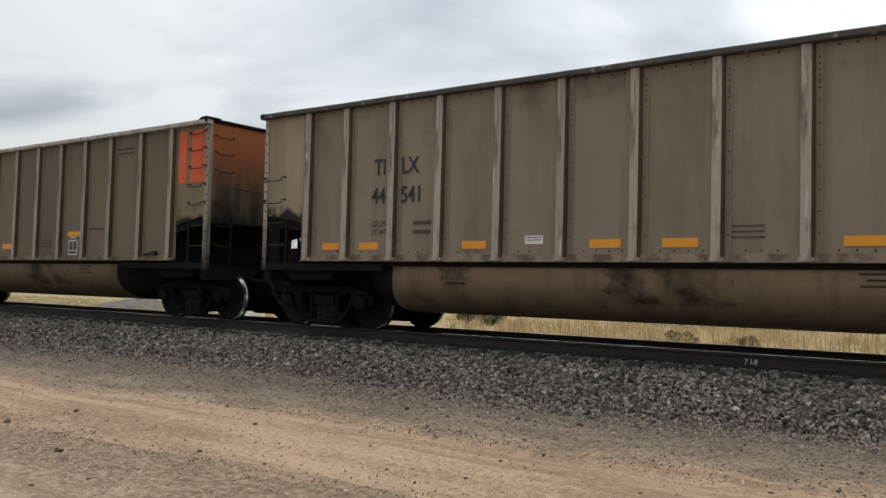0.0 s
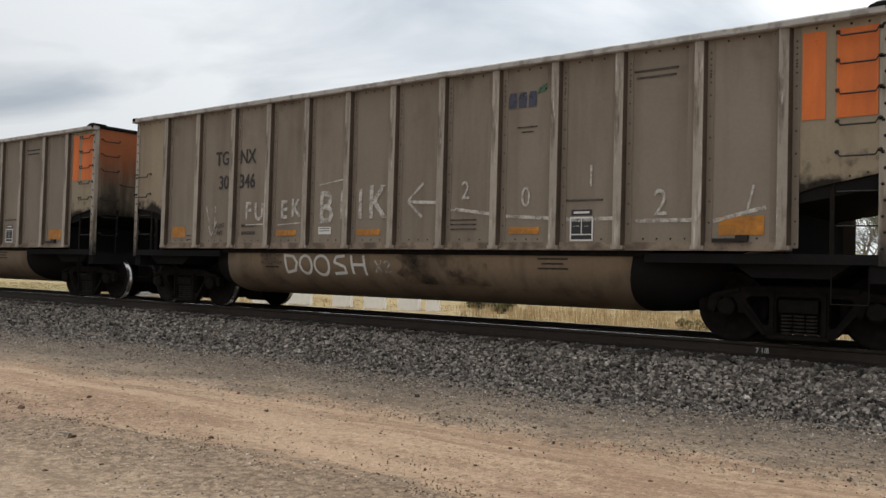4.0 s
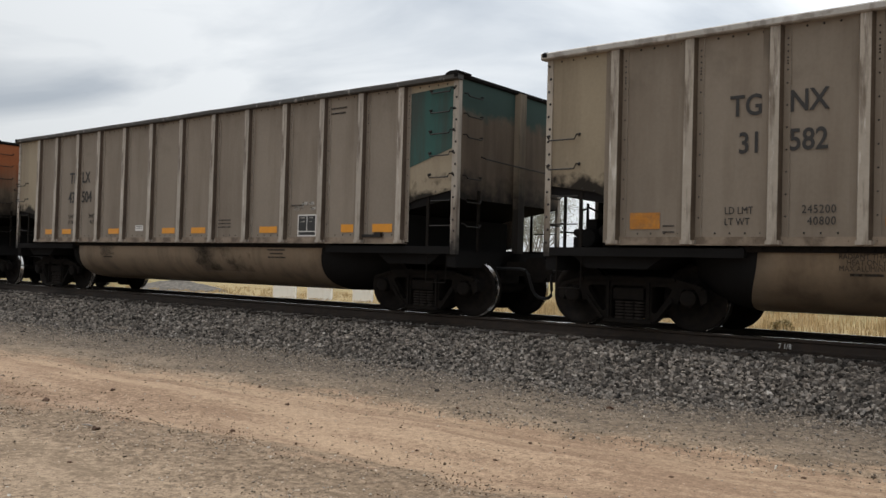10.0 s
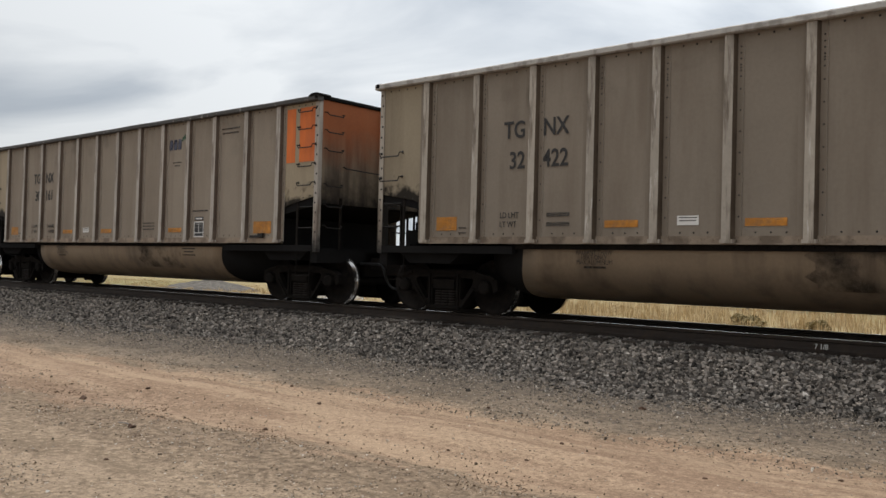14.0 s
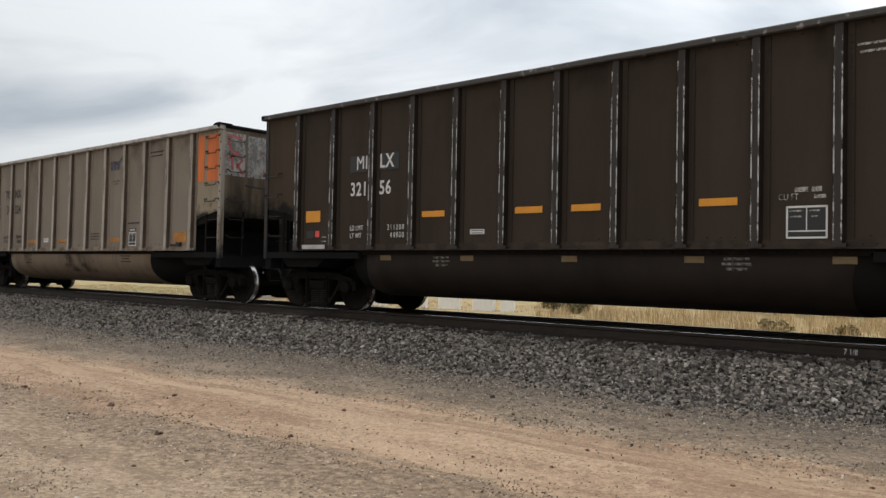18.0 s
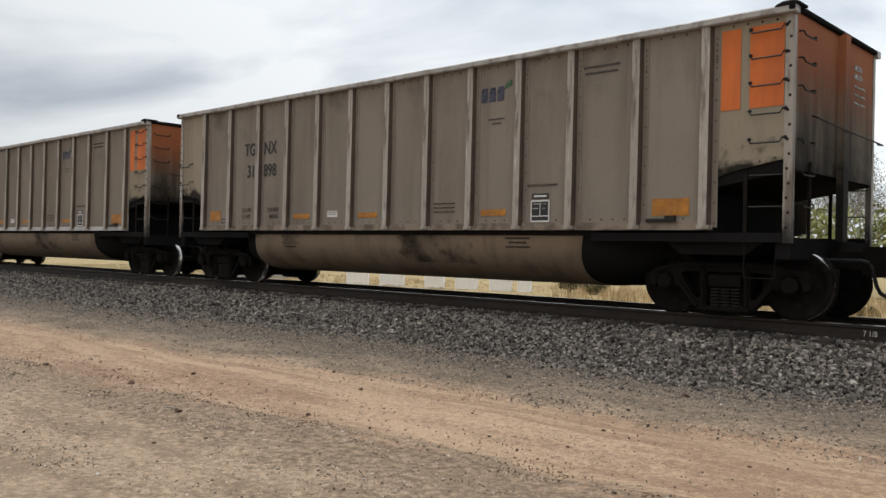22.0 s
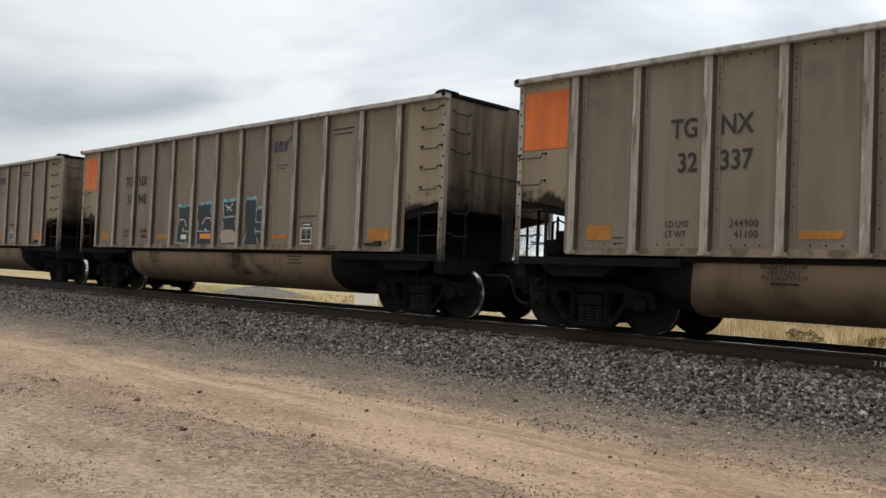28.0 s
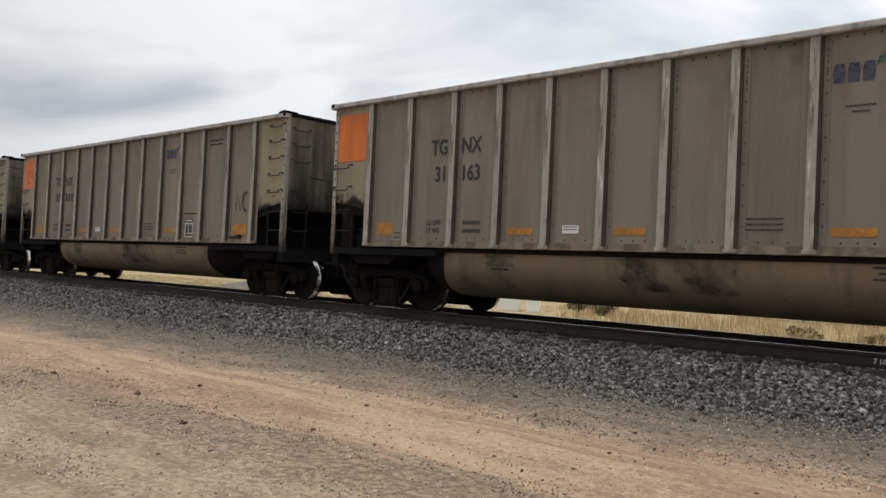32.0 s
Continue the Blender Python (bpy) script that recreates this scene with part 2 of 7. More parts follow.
BLACK["tub"] = surface("sooty_tub", (0.027, 0.0205, 0.0165), 0.6, 0.0, 0.35, 1.0, 18, 0.05, (0.015, 0.012, 0.010), 0.8, 1, ramp=(0.48, 0.70), spec=0.15)
RUST = car_paint("hopper_rust", (0.150, 0.108, 0.072), (0.075, 0.052, 0.034), (0.085, 0.060, 0.043))
RUST["panel"] = surface("hopper_sheet", (0.165, 0.121, 0.088), 0.62, 0.0, 0.25, 0.9, 22, 0.05, (0.085, 0.058, 0.038), 0.55, 1, piece=0.10, ramp=(0.46, 0.72), spec=0.08, spray=((0.058, 0.044, 0.035), 3.30, 0.75))
RUST["gusset"] = surface("hopper_gusset", (0.062, 0.037, 0.026), 0.7, 0.0, 0.3, 1.3, 20, 0.05, (0.030, 0.022, 0.017), 0.7, 1, spec=0.1)
# chute colour is darkened for the shade that the sill throws on it
RUST["chute"] = surface("hopper_chute", (0.085, 0.062, 0.044), 0.7, 0.0, 0.3, 1.3, 20, 0.05, (0.035, 0.026, 0.019), 0.7, 1, spec=0.1)
# sooty steel, darkened further against bounced light: underbody shade put into the colour
STEEL_DARK = surface("sooty_shaded_cast_steel", (0.0110, 0.0095, 0.0085), 0.85, 0.0, 0.5, 3, 25, 0.25, (0.0185, 0.0145, 0.0115), 0.6, 0, spec=0.06)
# near black stands for coal dust and for the shade under the cars
BLACK_DUST_SHADE = surface("shaded_coal_black_sheet", (0.0145, 0.0138, 0.0135), 0.95, 0.0, 0.4, 2, 30, 0.1, spec=0.02)
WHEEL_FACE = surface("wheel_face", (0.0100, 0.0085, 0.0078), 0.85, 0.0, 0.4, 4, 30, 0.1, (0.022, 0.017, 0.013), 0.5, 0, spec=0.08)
SPRING_STEEL = surface("dusty_spring_steel", (0.030, 0.024, 0.020), 0.8, 0.0, 0.3, 5, 40, 0.1, spec=0.2)
TREAD = surface("polished_tread", (0.52, 0.50, 0.48), 0.22, 1.0, 0.15, 6, 40, 0.02)
IRON = surface("grab_iron_black", (0.014, 0.0115, 0.010), 0.6, 0.3, 0.4, 5, 40, 0.1)
RUBBER = surface("rubber_hose", (0.012, 0.012, 0.012), 0.6, 0, 0.3, 5, 40, 0.05)
CHORD = surface("scraped_rim", (0.36, 0.335, 0.305), 0.55, 0.2, 0.3, 2.4, 24, 0.15, (0.12, 0.10, 0.082), 0.55, 0, ramp=(0.5, 0.6))
CHORD_SOOT = surface("sooty_rim", (0.05, 0.045, 0.04), 0.6, 0.2, 0.4, 2.4, 24, 0.2, (0.30, 0.28, 0.26), 0.7, 0, ramp=(0.60, 0.66))
WHITE_RIB = surface("new_white_post", (0.46, 0.45, 0.44), 0.5, 0.1, 0.25, 2, 20, 0.05, (0.3, 0.27, 0.24), 0.6, 1)
SCUFF = worn(surface("bare_scuffed_metal", (0.46, 0.45, 0.43), 0.4, 0.4, 0.2, 4, 30, 0.05), 0.45, 0.58, 3.2)
ORANGE = worn(surface("orange_paint", (0.62, 0.145, 0.022), 0.6, 0, 0.22, 2, 30, 0.05, (0.42, 0.10, 0.025), 0.6, 1), 0.20, 0.36, 5)
RED = surface("dull_red_paint", (0.150, 0.036, 0.024), 0.6, 0, 0.4, 1.5, 22, 0.05, (0.075, 0.026, 0.020), 0.8, 1, soot=(2.15, 0.15))
GREEN = surface("dark_green_paint", (0.016, 0.070, 0.058), 0.6, 0, 0.35, 1.5, 22, 0.05, (0.03, 0.032, 0.026), 0.8, 1)
GREEN_END = surface("teal_topped_end", (0.125, 0.096, 0.070), 0.7, 0, 0.3, 1.3, 20, 0.05, (0.08, 0.06, 0.045), 0.8, 1, soot=(2.15, 0.25), spec=0.12, spray=((0.026, 0.058, 0.052), 3.36, 0.08))
SCUFF_DULL = worn(surface("dull_scuffed_metal", (0.26, 0.24, 0.22), 0.5, 0.3, 0.2, 4, 30, 0.05), 0.46, 0.62, 4.0)
ORANGE_RED = worn(surface("red_orange_paint", (0.60, 0.095, 0.025), 0.6, 0, 0.22, 2, 30, 0.05, (0.42, 0.075, 0.025), 0.6, 1), 0.20, 0.36, 5)
OCHRE_BAY = surface("dull_orange_bay", (0.230, 0.098, 0.036), 0.65, 0, 0.35, 1.3, 20, 0.05, (0.10, 0.045, 0.02), 0.8, 1, soot=(2.06, 0.12), spec=0.1)
OCHRE_END = surface("rust_brown_end", (0.085, 0.055, 0.042), 0.7, 0, 0.3, 1.3, 20, 0.05, (0.035, 0.024, 0.018), 0.8, 1, soot=(2.15, 0.30), spec=0.1, spray=((0.13, 0.055, 0.024), 3.1, 0.5))
YELLOW = worn(surface("yellow_stencil", (0.55, 0.36, 0.04), 0.6, 0, 0.2, 4, 40, 0.02), 0.3, 0.45, 10)
CHORD_YELLOW = surface("yellow_rim_end", (0.30, 0.19, 0.05), 0.6, 0, 0.4, 2, 24, 0.1, (0.12, 0.08, 0.04), 0.8, 0)
SPRAY_RED = worn(surface("red_spray", (0.45, 0.10, 0.09), 0.6, 0, 0.3, 3, 30, 0.02), 0.30, 0.55, 8)
COAL_SMEAR = worn(surface("coal_smear", (0.024, 0.021, 0.018), 0.9, 0, 0.3, 3, 30, 0.02, spec=0.08), 0.45, 0.72, 1.5)
REFLECT = worn(surface("amber_reflector", (0.52, 0.205, 0.022), 0.45, 0, 0.3, 5, 40, 0.02, (0.28, 0.14, 0.05), 0.7, 0), 0.02, 0.66, 1.6)
REFLECT_NEW = surface("clean_amber_reflector", (0.62, 0.255, 0.02), 0.45, 0, 0.2, 5, 40, 0.02)
REFLECT_PALE = worn(surface("bleached_reflector", (0.40, 0.29, 0.15), 0.5, 0, 0.3, 5, 40, 0.02), 0.15, 0.40, 6)
INK = worn(surface("black_stencil", (0.022, 0.020, 0.019), 0.6, 0, 0.3, 4, 40, 0.02), 0.24, 0.40, 10)
INK_PALE = worn(surface("faded_stencil", (0.05, 0.042, 0.035), 0.7, 0, 0.3, 4, 40, 0.02), 0.28, 0.52, 10)
WHITE_INK = worn(surface("white_stencil", (0.58, 0.56, 0.53), 0.6, 0, 0.2, 4, 40, 0.02), 0.24, 0.40, 10)
WHITE_DIM = worn(surface("rubbed_white_stencil", (0.36, 0.34, 0.31), 0.6, 0, 0.2, 4, 40, 0.02), 0.38, 0.60, 14)
INK_FAINT = worn(surface("rubbed_dark_stencil", (0.075, 0.062, 0.05), 0.7, 0, 0.3, 4, 40, 0.02), 0.15, 0.75, 3)
SMEAR_WHITE = worn(surface("rubbed_white_paint", (0.40, 0.385, 0.36), 0.7, 0, 0.3, 2, 24, 0.02), 0.34, 0.60, 3)
SMEAR_RED = worn(surface("flaked_red_paint", (0.33, 0.080, 0.060), 0.7, 0, 0.3, 3, 30, 0.02), 0.50, 0.58, 5)
SPRAY_BRIGHT_BLUE = worn(surface("blue_spray", (0.07, 0.17, 0.42), 0.6, 0, 0.3, 3, 30, 0.02), 0.22, 0.5, 8)
WHITE_PLATE = surface("white_plate", (0.62, 0.60, 0.57), 0.55, 0, 0.2, 4, 30, 0.02)
BLACK_PLATE = surface("black_plate", (0.02, 0.02, 0.02), 0.5, 0, 0.3, 5, 40, 0.02)
LOGO_BLUE = worn(surface("logo_blue", (0.045, 0.046, 0.07), 0.6, 0, 0.3, 4, 30, 0.02), 0.30, 0.50, 8)
LOGO_GREEN = worn(surface("logo_green", (0.06, 0.12, 0.07), 0.6, 0, 0.3, 4, 30, 0.02), 0.32, 0.52, 8)
CHALK = worn(surface("white_spray", (0.50, 0.47, 0.42), 0.8, 0, 0.3, 3, 30, 0.02), 0.30, 0.62, 6)
CHALK_FRESH = worn(surface("fresh_white_spray", (0.60, 0.58, 0.54), 0.8, 0, 0.2, 3, 30, 0.02), 0.20, 0.40, 6)
SPRAY_BLACK = worn(surface("black_spray", (0.022, 0.024, 0.028), 0.6, 0, 0.3, 3, 30, 0.02), 0.16, 0.30, 6)
SPRAY_BLUE = worn(surface("pale_blue_spray", (0.19, 0.40, 0.47), 0.6, 0, 0.3, 3, 30, 0.02), 0.26, 0.62, 7)
SPRAY_HAZE = worn(surface("grey_blue_spray", (0.30, 0.37, 0.40), 0.7, 0, 0.3, 3, 30, 0.02), 0.26, 0.60, 7)
SPRAY_CREAM = worn(surface("cream_paint", (0.34, 0.29, 0.22), 0.7, 0, 0.3, 3, 30, 0.02), 0.16, 0.34, 5)
SPRAY_FADED = worn(surface("faded_dark_spray", (0.055, 0.048, 0.045), 0.7, 0, 0.3, 3, 30, 0.02), 0.36, 0.56, 6)
RED_TAG = surface("red_tag", (0.62, 0.07, 0.06), 0.5, 0, 0.2, 4, 30, 0.02)
RAIL_RUST = surface("rusted_rail", (0.028, 0.020, 0.015), 0.7, 0.2, 0.4, 3, 30, 0.2, (0.050, 0.032, 0.020), 0.5, 0)
RAIL_HEAD = surface("worn_rail_head", (0.62, 0.61, 0.60), 0.22, 1.0, 0.2, 3, 40, 0.02)
TIE_WOOD = surface("creosoted_tie", (0.045, 0.034, 0.026), 0.9, 0, 0.4, 3, 30, 0.3, piece=0.3)
STONE = surface("crushed_granite", (0.128, 0.114, 0.101), 0.85, 0, 0.35, 6, 60, 0.2, (0.205, 0.170, 0.138), 0.6, 0, island=1.75, spec=0.2)
CLOD = surface("dark_clod", (0.098, 0.055, 0.034), 0.9, 0, 0.4, 6, 50, 0.3, piece=0.5)
SPILL = surface("strewn_gravel", (0.165, 0.138, 0.114), 0.85, 0, 0.35, 6, 60, 0.2, (0.30, 0.245, 0.19), 0.8, 0, island=1.35, spec=0.2)
PEBBLE = surface("road_pebble", (0.225, 0.165, 0.115), 0.85, 0, 0.3, 6, 60, 0.2, (0.42, 0.355, 0.285), 0.8, 0, island=1.5, spec=0.2)
PALE_CHIP = surface("pale_stone_chip", (0.52, 0.48, 0.42), 0.8, 0, 0.3, 6, 60, 0.1, (0.36, 0.30, 0.24), 0.7, 0, island=0.8, spec=0.2)
LIGHT_STONE = surface("pale_granite", (0.30, 0.275, 0.245), 0.85, 0, 0.35, 6, 60, 0.2, (0.22, 0.18, 0.15), 0.6, 0, island=0.9, spec=0.2)
CRUMB = surface("dirt_crumb", (0.165, 0.108, 0.072), 0.95, 0, 0.4, 6, 50, 0.2, (0.085, 0.055, 0.038), 0.7, 0, island=0.9, spec=0.1)
CONCRETE = surface("white_concrete", (0.88, 0.87, 0.84), 0.85, 0, 0.15, 1.5, 22, 0.1, (0.66, 0.62, 0.55), 0.5, 1, ramp=(0.52, 0.75))
GRASS = surface("dry_grass", (0.52, 0.385, 0.215), 0.8, 0, 0.3, 1.2, 12, 0.0, (0.40, 0.295, 0.145), 0.7, 0, island=0.4)
# bark and leaf colours are raised for the glare and haze beyond the train
BARK = surface("grey_bark", (0.24, 0.22, 0.20), 0.9, 0, 0.35, 3, 30, 0.3)
LEAF = surface("spring_leaf", (0.185, 0.190, 0.130), 0.7, 0, 0.3, 1, 10, 0.0, island=0.9)
LEAF_PALE = surface("pale_bud", (0.235, 0.225, 0.185), 0.8, 0, 0.3, 1, 10, 0.0, island=0.8)
SHRUB = surface("yellow_green_shrub", (0.22, 0.225, 0.080), 0.75, 0, 0.3, 1, 10, 0.0, island=0.8)
SAGE_DRY = surface("dry_weed", (0.30, 0.235, 0.115), 0.8, 0, 0.3, 1, 10, 0.0, island=0.7)
SAGE = surface("dark_sage", (0.15, 0.14, 0.07), 0.8, 0, 0.3, 1, 10, 0.0, island=0.8)


def ground_material():
    """Dirt: a pale sandy wheel track, grey-brown verges, and straw-coloured field beyond the railway."""
    m = bpy.data.materials.new("dirt_road_and_field")
    m.use_nodes = True
    nt = m.node_tree
    n, l = nt.nodes, nt.links
    b = n["Principled BSDF"]
    b.inputs["Roughness"].default_value = 0.95
    b.inputs["Specular IOR Level"].default_value = 0.15
    co = n.new("ShaderNodeTexCoord")
    sep = n.new("ShaderNodeSeparateXYZ")
    l.new(co.outputs["Object"], sep.inputs[0])

    def mth(op, a, c=0.0):
        t = n.new("ShaderNodeMath")
        t.operation = op
        for i, v in enumerate((a, c)):
            if isinstance(v, (int, float)):
                t.inputs[i].default_value = v
            else:
                l.new(v, t.inputs[i])
        return t.outputs[0]

    def nz(s, d=4, stretch=(1, 1, 1)):
        mp = n.new("ShaderNodeMapping")
        mp.inputs["Scale"].default_value = stretch
        mp.inputs["Rotation"].default_value = (0, 0, radians(-8))
        l.new(co.outputs["Object"], mp.inputs[0])
        t = n.new("ShaderNodeTexNoise")
        t.inputs["Scale"].default_value, t.inputs["Detail"].default_value, t.inputs["Roughness"].default_value = s, d, 0.62
        l.new(mp.outputs[0], t.inputs["Vector"])
        return t.outputs[0]

    def band(v, lo, hi):
        r = n.new("ShaderNodeMapRange")
        r.interpolation_type = "SMOOTHSTEP"
        r.inputs["From Min"].default_value, r.inputs["From Max"].default_value = lo, hi
        l.new(v, r.inputs["Value"])
        return r.outputs[0]

    def mixc(f, a, c):
        t = n.new("ShaderNodeMix")
        t.data_type = "RGBA"
        if isinstance(f, (int, float)):
            t.inputs["Factor"].default_value = f
        else:
            l.new(f, t.inputs["Factor"])
        for i, v in ((6, a), (7, c)):
            if isinstance(v, tuple):
                t.inputs[i].default_value = (*v, 1)
            else:
                l.new(v, t.inputs[i])
        return t.outputs[2]

    wide = nz(0.45, 5, (0.35, 1, 1))
    # distance from the middle of the wheel track, which runs nearly along the rails
    across = mth("SUBTRACT", sep.outputs["Y"], mth("ADD", mth("MULTIPLY", sep.outputs["X"], 0.07), 6.42))
    rough_edge = nz(3.2, 7, (0.45, 1, 1))
    wob = mth("ADD", across, mth("MULTIPLY", mth("SUBTRACT", wide, 0.5), 1.5))
    wob = mth("ADD", wob, mth("MULTIPLY", mth("SUBTRACT", rough_edge, 0.5), 2.3))
    sand = mth("MULTIPLY", band(wob, -1.75, -1.15), mth("SUBTRACT", 1.0, band(wob, 0.75, 1.35)))
    near_sand = mth("MULTIPLY", band(wob, -5.2, -3.6), mth("SUBTRACT", 1.0, band(wob, -3.1, -2.4)))
    # streaks drawn out along the track by tyres
    drawn = nz(2.6, 5, (0.10, 1, 1))
    patches = nz(1.6, 6, (0.4, 1, 1))
    grit = nz(14.0, 4)
    fine = nz(70.0, 3)
    torn = mth("ADD", patches, mth("MULTIPLY", mth("SUBTRACT", grit, 0.5), 0.9))
    dirt = mixc(band(torn, 0.36, 0.66), (0.262, 0.191, 0.130), (0.415, 0.308, 0.212))
    pale = mixc(band(mth("ADD", mth("MULTIPLY", drawn, 0.75), mth("MULTIPLY", torn, 0.25)), 0.38, 0.60), (0.335, 0.222, 0.148), (0.490, 0.345, 0.230))
    # redder, trodden dirt down the line in the near half of the track
    red = mth("MULTIPLY", mth("SUBTRACT", 1.0, band(sep.outputs["X"], -9.0, -5.8)), mth("SUBTRACT", 1.0, band(wob, -0.7, 0.2)))
    pale = mixc(mth("MULTIPLY", red, 0.65), pale, mixc(band(torn, 0.38, 0.62), (0.255, 0.165, 0.108), (0.375, 0.252, 0.172)))
    road = mixc(mth("MULTIPLY", sand, 0.94), dirt, pale)
    road = mixc(mth("MULTIPLY", mth("MULTIPLY", near_sand, band(patches, 0.40, 0.58)), 0.6), road, (0.400, 0.295, 0.205))
    # loose stony dirt thrown up beside the track
    stony = mth("MULTIPLY", band(wob, -2.7, -2.1), mth("SUBTRACT", 1.0, band(wob, -1.55, -1.15)))
    stony = mth("MULTIPLY", stony, band(nz(0.8, 5, (0.4, 1, 1)), 0.36, 0.56))
    road = mixc(mth("MULTIPLY", stony, 0.7), road, mixc(band(grit, 0.36, 0.64), (0.160, 0.112, 0.076), (0.300, 0.220, 0.152)))
    crumbs = mth("MULTIPLY", band(nz(26.0, 5), 0.56, 0.62), band(nz(0.9, 5, (0.5, 1, 1)), 0.44, 0.60))
    gravel = mixc(band(torn, 0.34, 0.66), (0.152, 0.120, 0.091), (0.252, 0.197, 0.147))
    edge = mth("ADD", mth("ADD", across, mth("MULTIPLY", mth("SUBTRACT", wide, 0.5), 1.6)), mth("MULTIPLY", mth("SUBTRACT", rough_edge, 0.5), 1.3))
    road = mixc(mth("MULTIPLY", band(edge, 0.95, 1.75), 0.85), road, gravel)
    road = mixc(mth("MULTIPLY", band(edge, 1.7, 3.1), 0.85), road, mixc(band(grit, 0.35, 0.65), (0.092, 0.076, 0.062), (0.178, 0.146, 0.116)))
    road = mixc(mth("MULTIPLY", crumbs, 0.6), road, (0.120, 0.084, 0.058))
    field = mixc(band(patches, 0.35, 0.65), (0.36, 0.27, 0.135), (0.50, 0.385, 0.205))
    green = nz(0.05, 3)
    field = mixc(mth("MULTIPLY", band(green, 0.45, 0.7), 0.6), field, (0.27, 0.27, 0.12))
    col = mixc(band(sep.outputs["Y"], 14.6, 15.6), road, field)
    speck = nz(34.0, 2)
    shade = mth("ADD", mth("MULTIPLY", grit, 0.55), mth("MULTIPLY", fine, 1.0))
    shade = mth("ADD", shade, mth("MULTIPLY", speck, 0.7))
    shade = mth("SUBTRACT", shade, 0.29)
    times = n.new("ShaderNodeVectorMath")
    times.operation = "SCALE"
    l.new(col, times.inputs[0])
    l.new(shade, times.inputs["Scale"])
    l.new(times.outputs[0], b.inputs["Base Color"])
    bn = n.new("ShaderNodeBump")
    bn.inputs["Strength"].default_value, bn.inputs["Distance"].default_value = 0.4, 0.025
    l.new(mth("ADD", mth("MULTIPLY", grit, 0.7), mth("MULTIPLY", fine, 0.3)), bn.inputs["Height"])
    l.new(bn.outputs[0], b.inputs["Normal"])
    return m


GROUND = ground_material()


# ---- mesh helpers ----
def box(bm, x0, x1, y0, y1, z0, z1):
    v = [bm.verts.new((x, y, z)) for x in (x0, x1) for y in (y0, y1) for z in (z0, z1)]
    for f in ((0, 1, 3, 2), (4, 6, 7, 5), (0, 4, 5, 1), (2, 3, 7, 6), (0, 2, 6, 4), (1, 5, 7, 3)):
        bm.faces.new([v[i] for i in f])


def prism(bm, pts, y0, y1):
    """A plate with the outline pts (x, z) from y0 to y1."""
    a = [bm.verts.new((x, y0, z)) for x, z in pts]
    b = [bm.verts.new((x, y1, z)) for x, z in pts]
    bm.faces.new(a)
    bm.faces.new(b[::-1])
    for i in range(len(pts)):
        j = (i + 1) % len(pts)
        bm.faces.new((a[j], a[i], b[i], b[j]))


def beam(bm, p, q, wide, y0, y1):
    """A flat bar from p to q (x, z), as wide as given, between y0 and y1."""
    p, q = Vector(p), Vector(q)
    d = (q - p).normalized()
    s = Vector((-d.y, d.x)) * wide / 2
    prism(bm, [tuple(p + s), tuple(p - s), tuple(q - s), tuple(q + s)], y0, y1)


def tube(bm, pts, r, n=6, taper=1.0):
    pts = [Vector(p) for p in pts]
    rings = []
    for i, p in enumerate(pts):
        d = (pts[min(i + 1, len(pts) - 1)] - pts[max(i - 1, 0)]).normalized()
        a = d.orthogonal().normalized() if abs(d.z) > 0.9 else d.cross(Vector((0, 0, 1))).normalized()
        b = d.cross(a)
        k = r * (1 + (taper - 1) * i / max(1, len(pts) - 1))
        rings.append([bm.verts.new(p + (a * math.cos(t) + b * math.sin(t)) * k) for t in [2 * math.pi * j / n for j in range(n)]])
    for u, v in zip(rings, rings[1:]):
        for j in range(n):
            bm.faces.new((u[j], u[(j + 1) % n], v[(j + 1) % n], v[j]))
    bm.faces.new(rings[0][::-1])
    bm.faces.new(rings[-1])


def lathe(bm, profile, n, centre=(0, 0, 0)):
    """Turns the profile (radius, y) about the y axis; gives back the strips of faces."""
    c = Vector(centre)
    rings = [[bm.verts.new(c + Vector((r * math.cos(2 * math.pi * j / n), y, r * math.sin(2 * math.pi * j / n)))) for j in range(n)]
             for r, y in profile]
    strips = []
    for u, v in zip(rings, rings[1:]):
        strips.append([bm.faces.new((u[j], u[(j + 1) % n], v[(j + 1) % n], v[j])) for j in range(n)])
    bm.faces.new(rings[0][::-1])
    bm.faces.new(rings[-1])
    return strips


def rivet(bm, x, y, z, r=0.013, out=-1):
    base = [bm.verts.new((x + r * math.cos(a), y, z + r * math.sin(a))) for a in [math.pi * k / 3 for k in range(6)]]
    tip = bm.verts.new((x, y + out * r * 0.9, z))
    for i in range(6):
        bm.faces.new((base[i], base[(i + 1) % 6], tip))


def mesh_of(name, bm, mats, smooth=False):
    bmesh.ops.recalc_face_normals(bm, faces=bm.faces)
    me = bpy.data.meshes.new(name)
    bm.to_mesh(me)
    bm.free()
    for m in mats if isinstance(mats, (list, tuple)) else [mats]:
        me.materials.append(m)
    if smooth:
        me.polygons.foreach_set("use_smooth", [True] * len(me.polygons))
    return me


def part(name, me, parent, label="", material=None, at=None):
    """One mesh object under a thing or a part; a material given here overrides the shared mesh's own."""
    ob = new(name, me)
    ob.parent = parent
    if at:
        ob.location = at
    for i, m in enumerate(material if isinstance(material, tuple) else (material,)):
        if m:
            ob.material_slots[i].link = "OBJECT"
            ob.material_slots[i].material = m
    return tagged(ob, label)


SHARED = {}


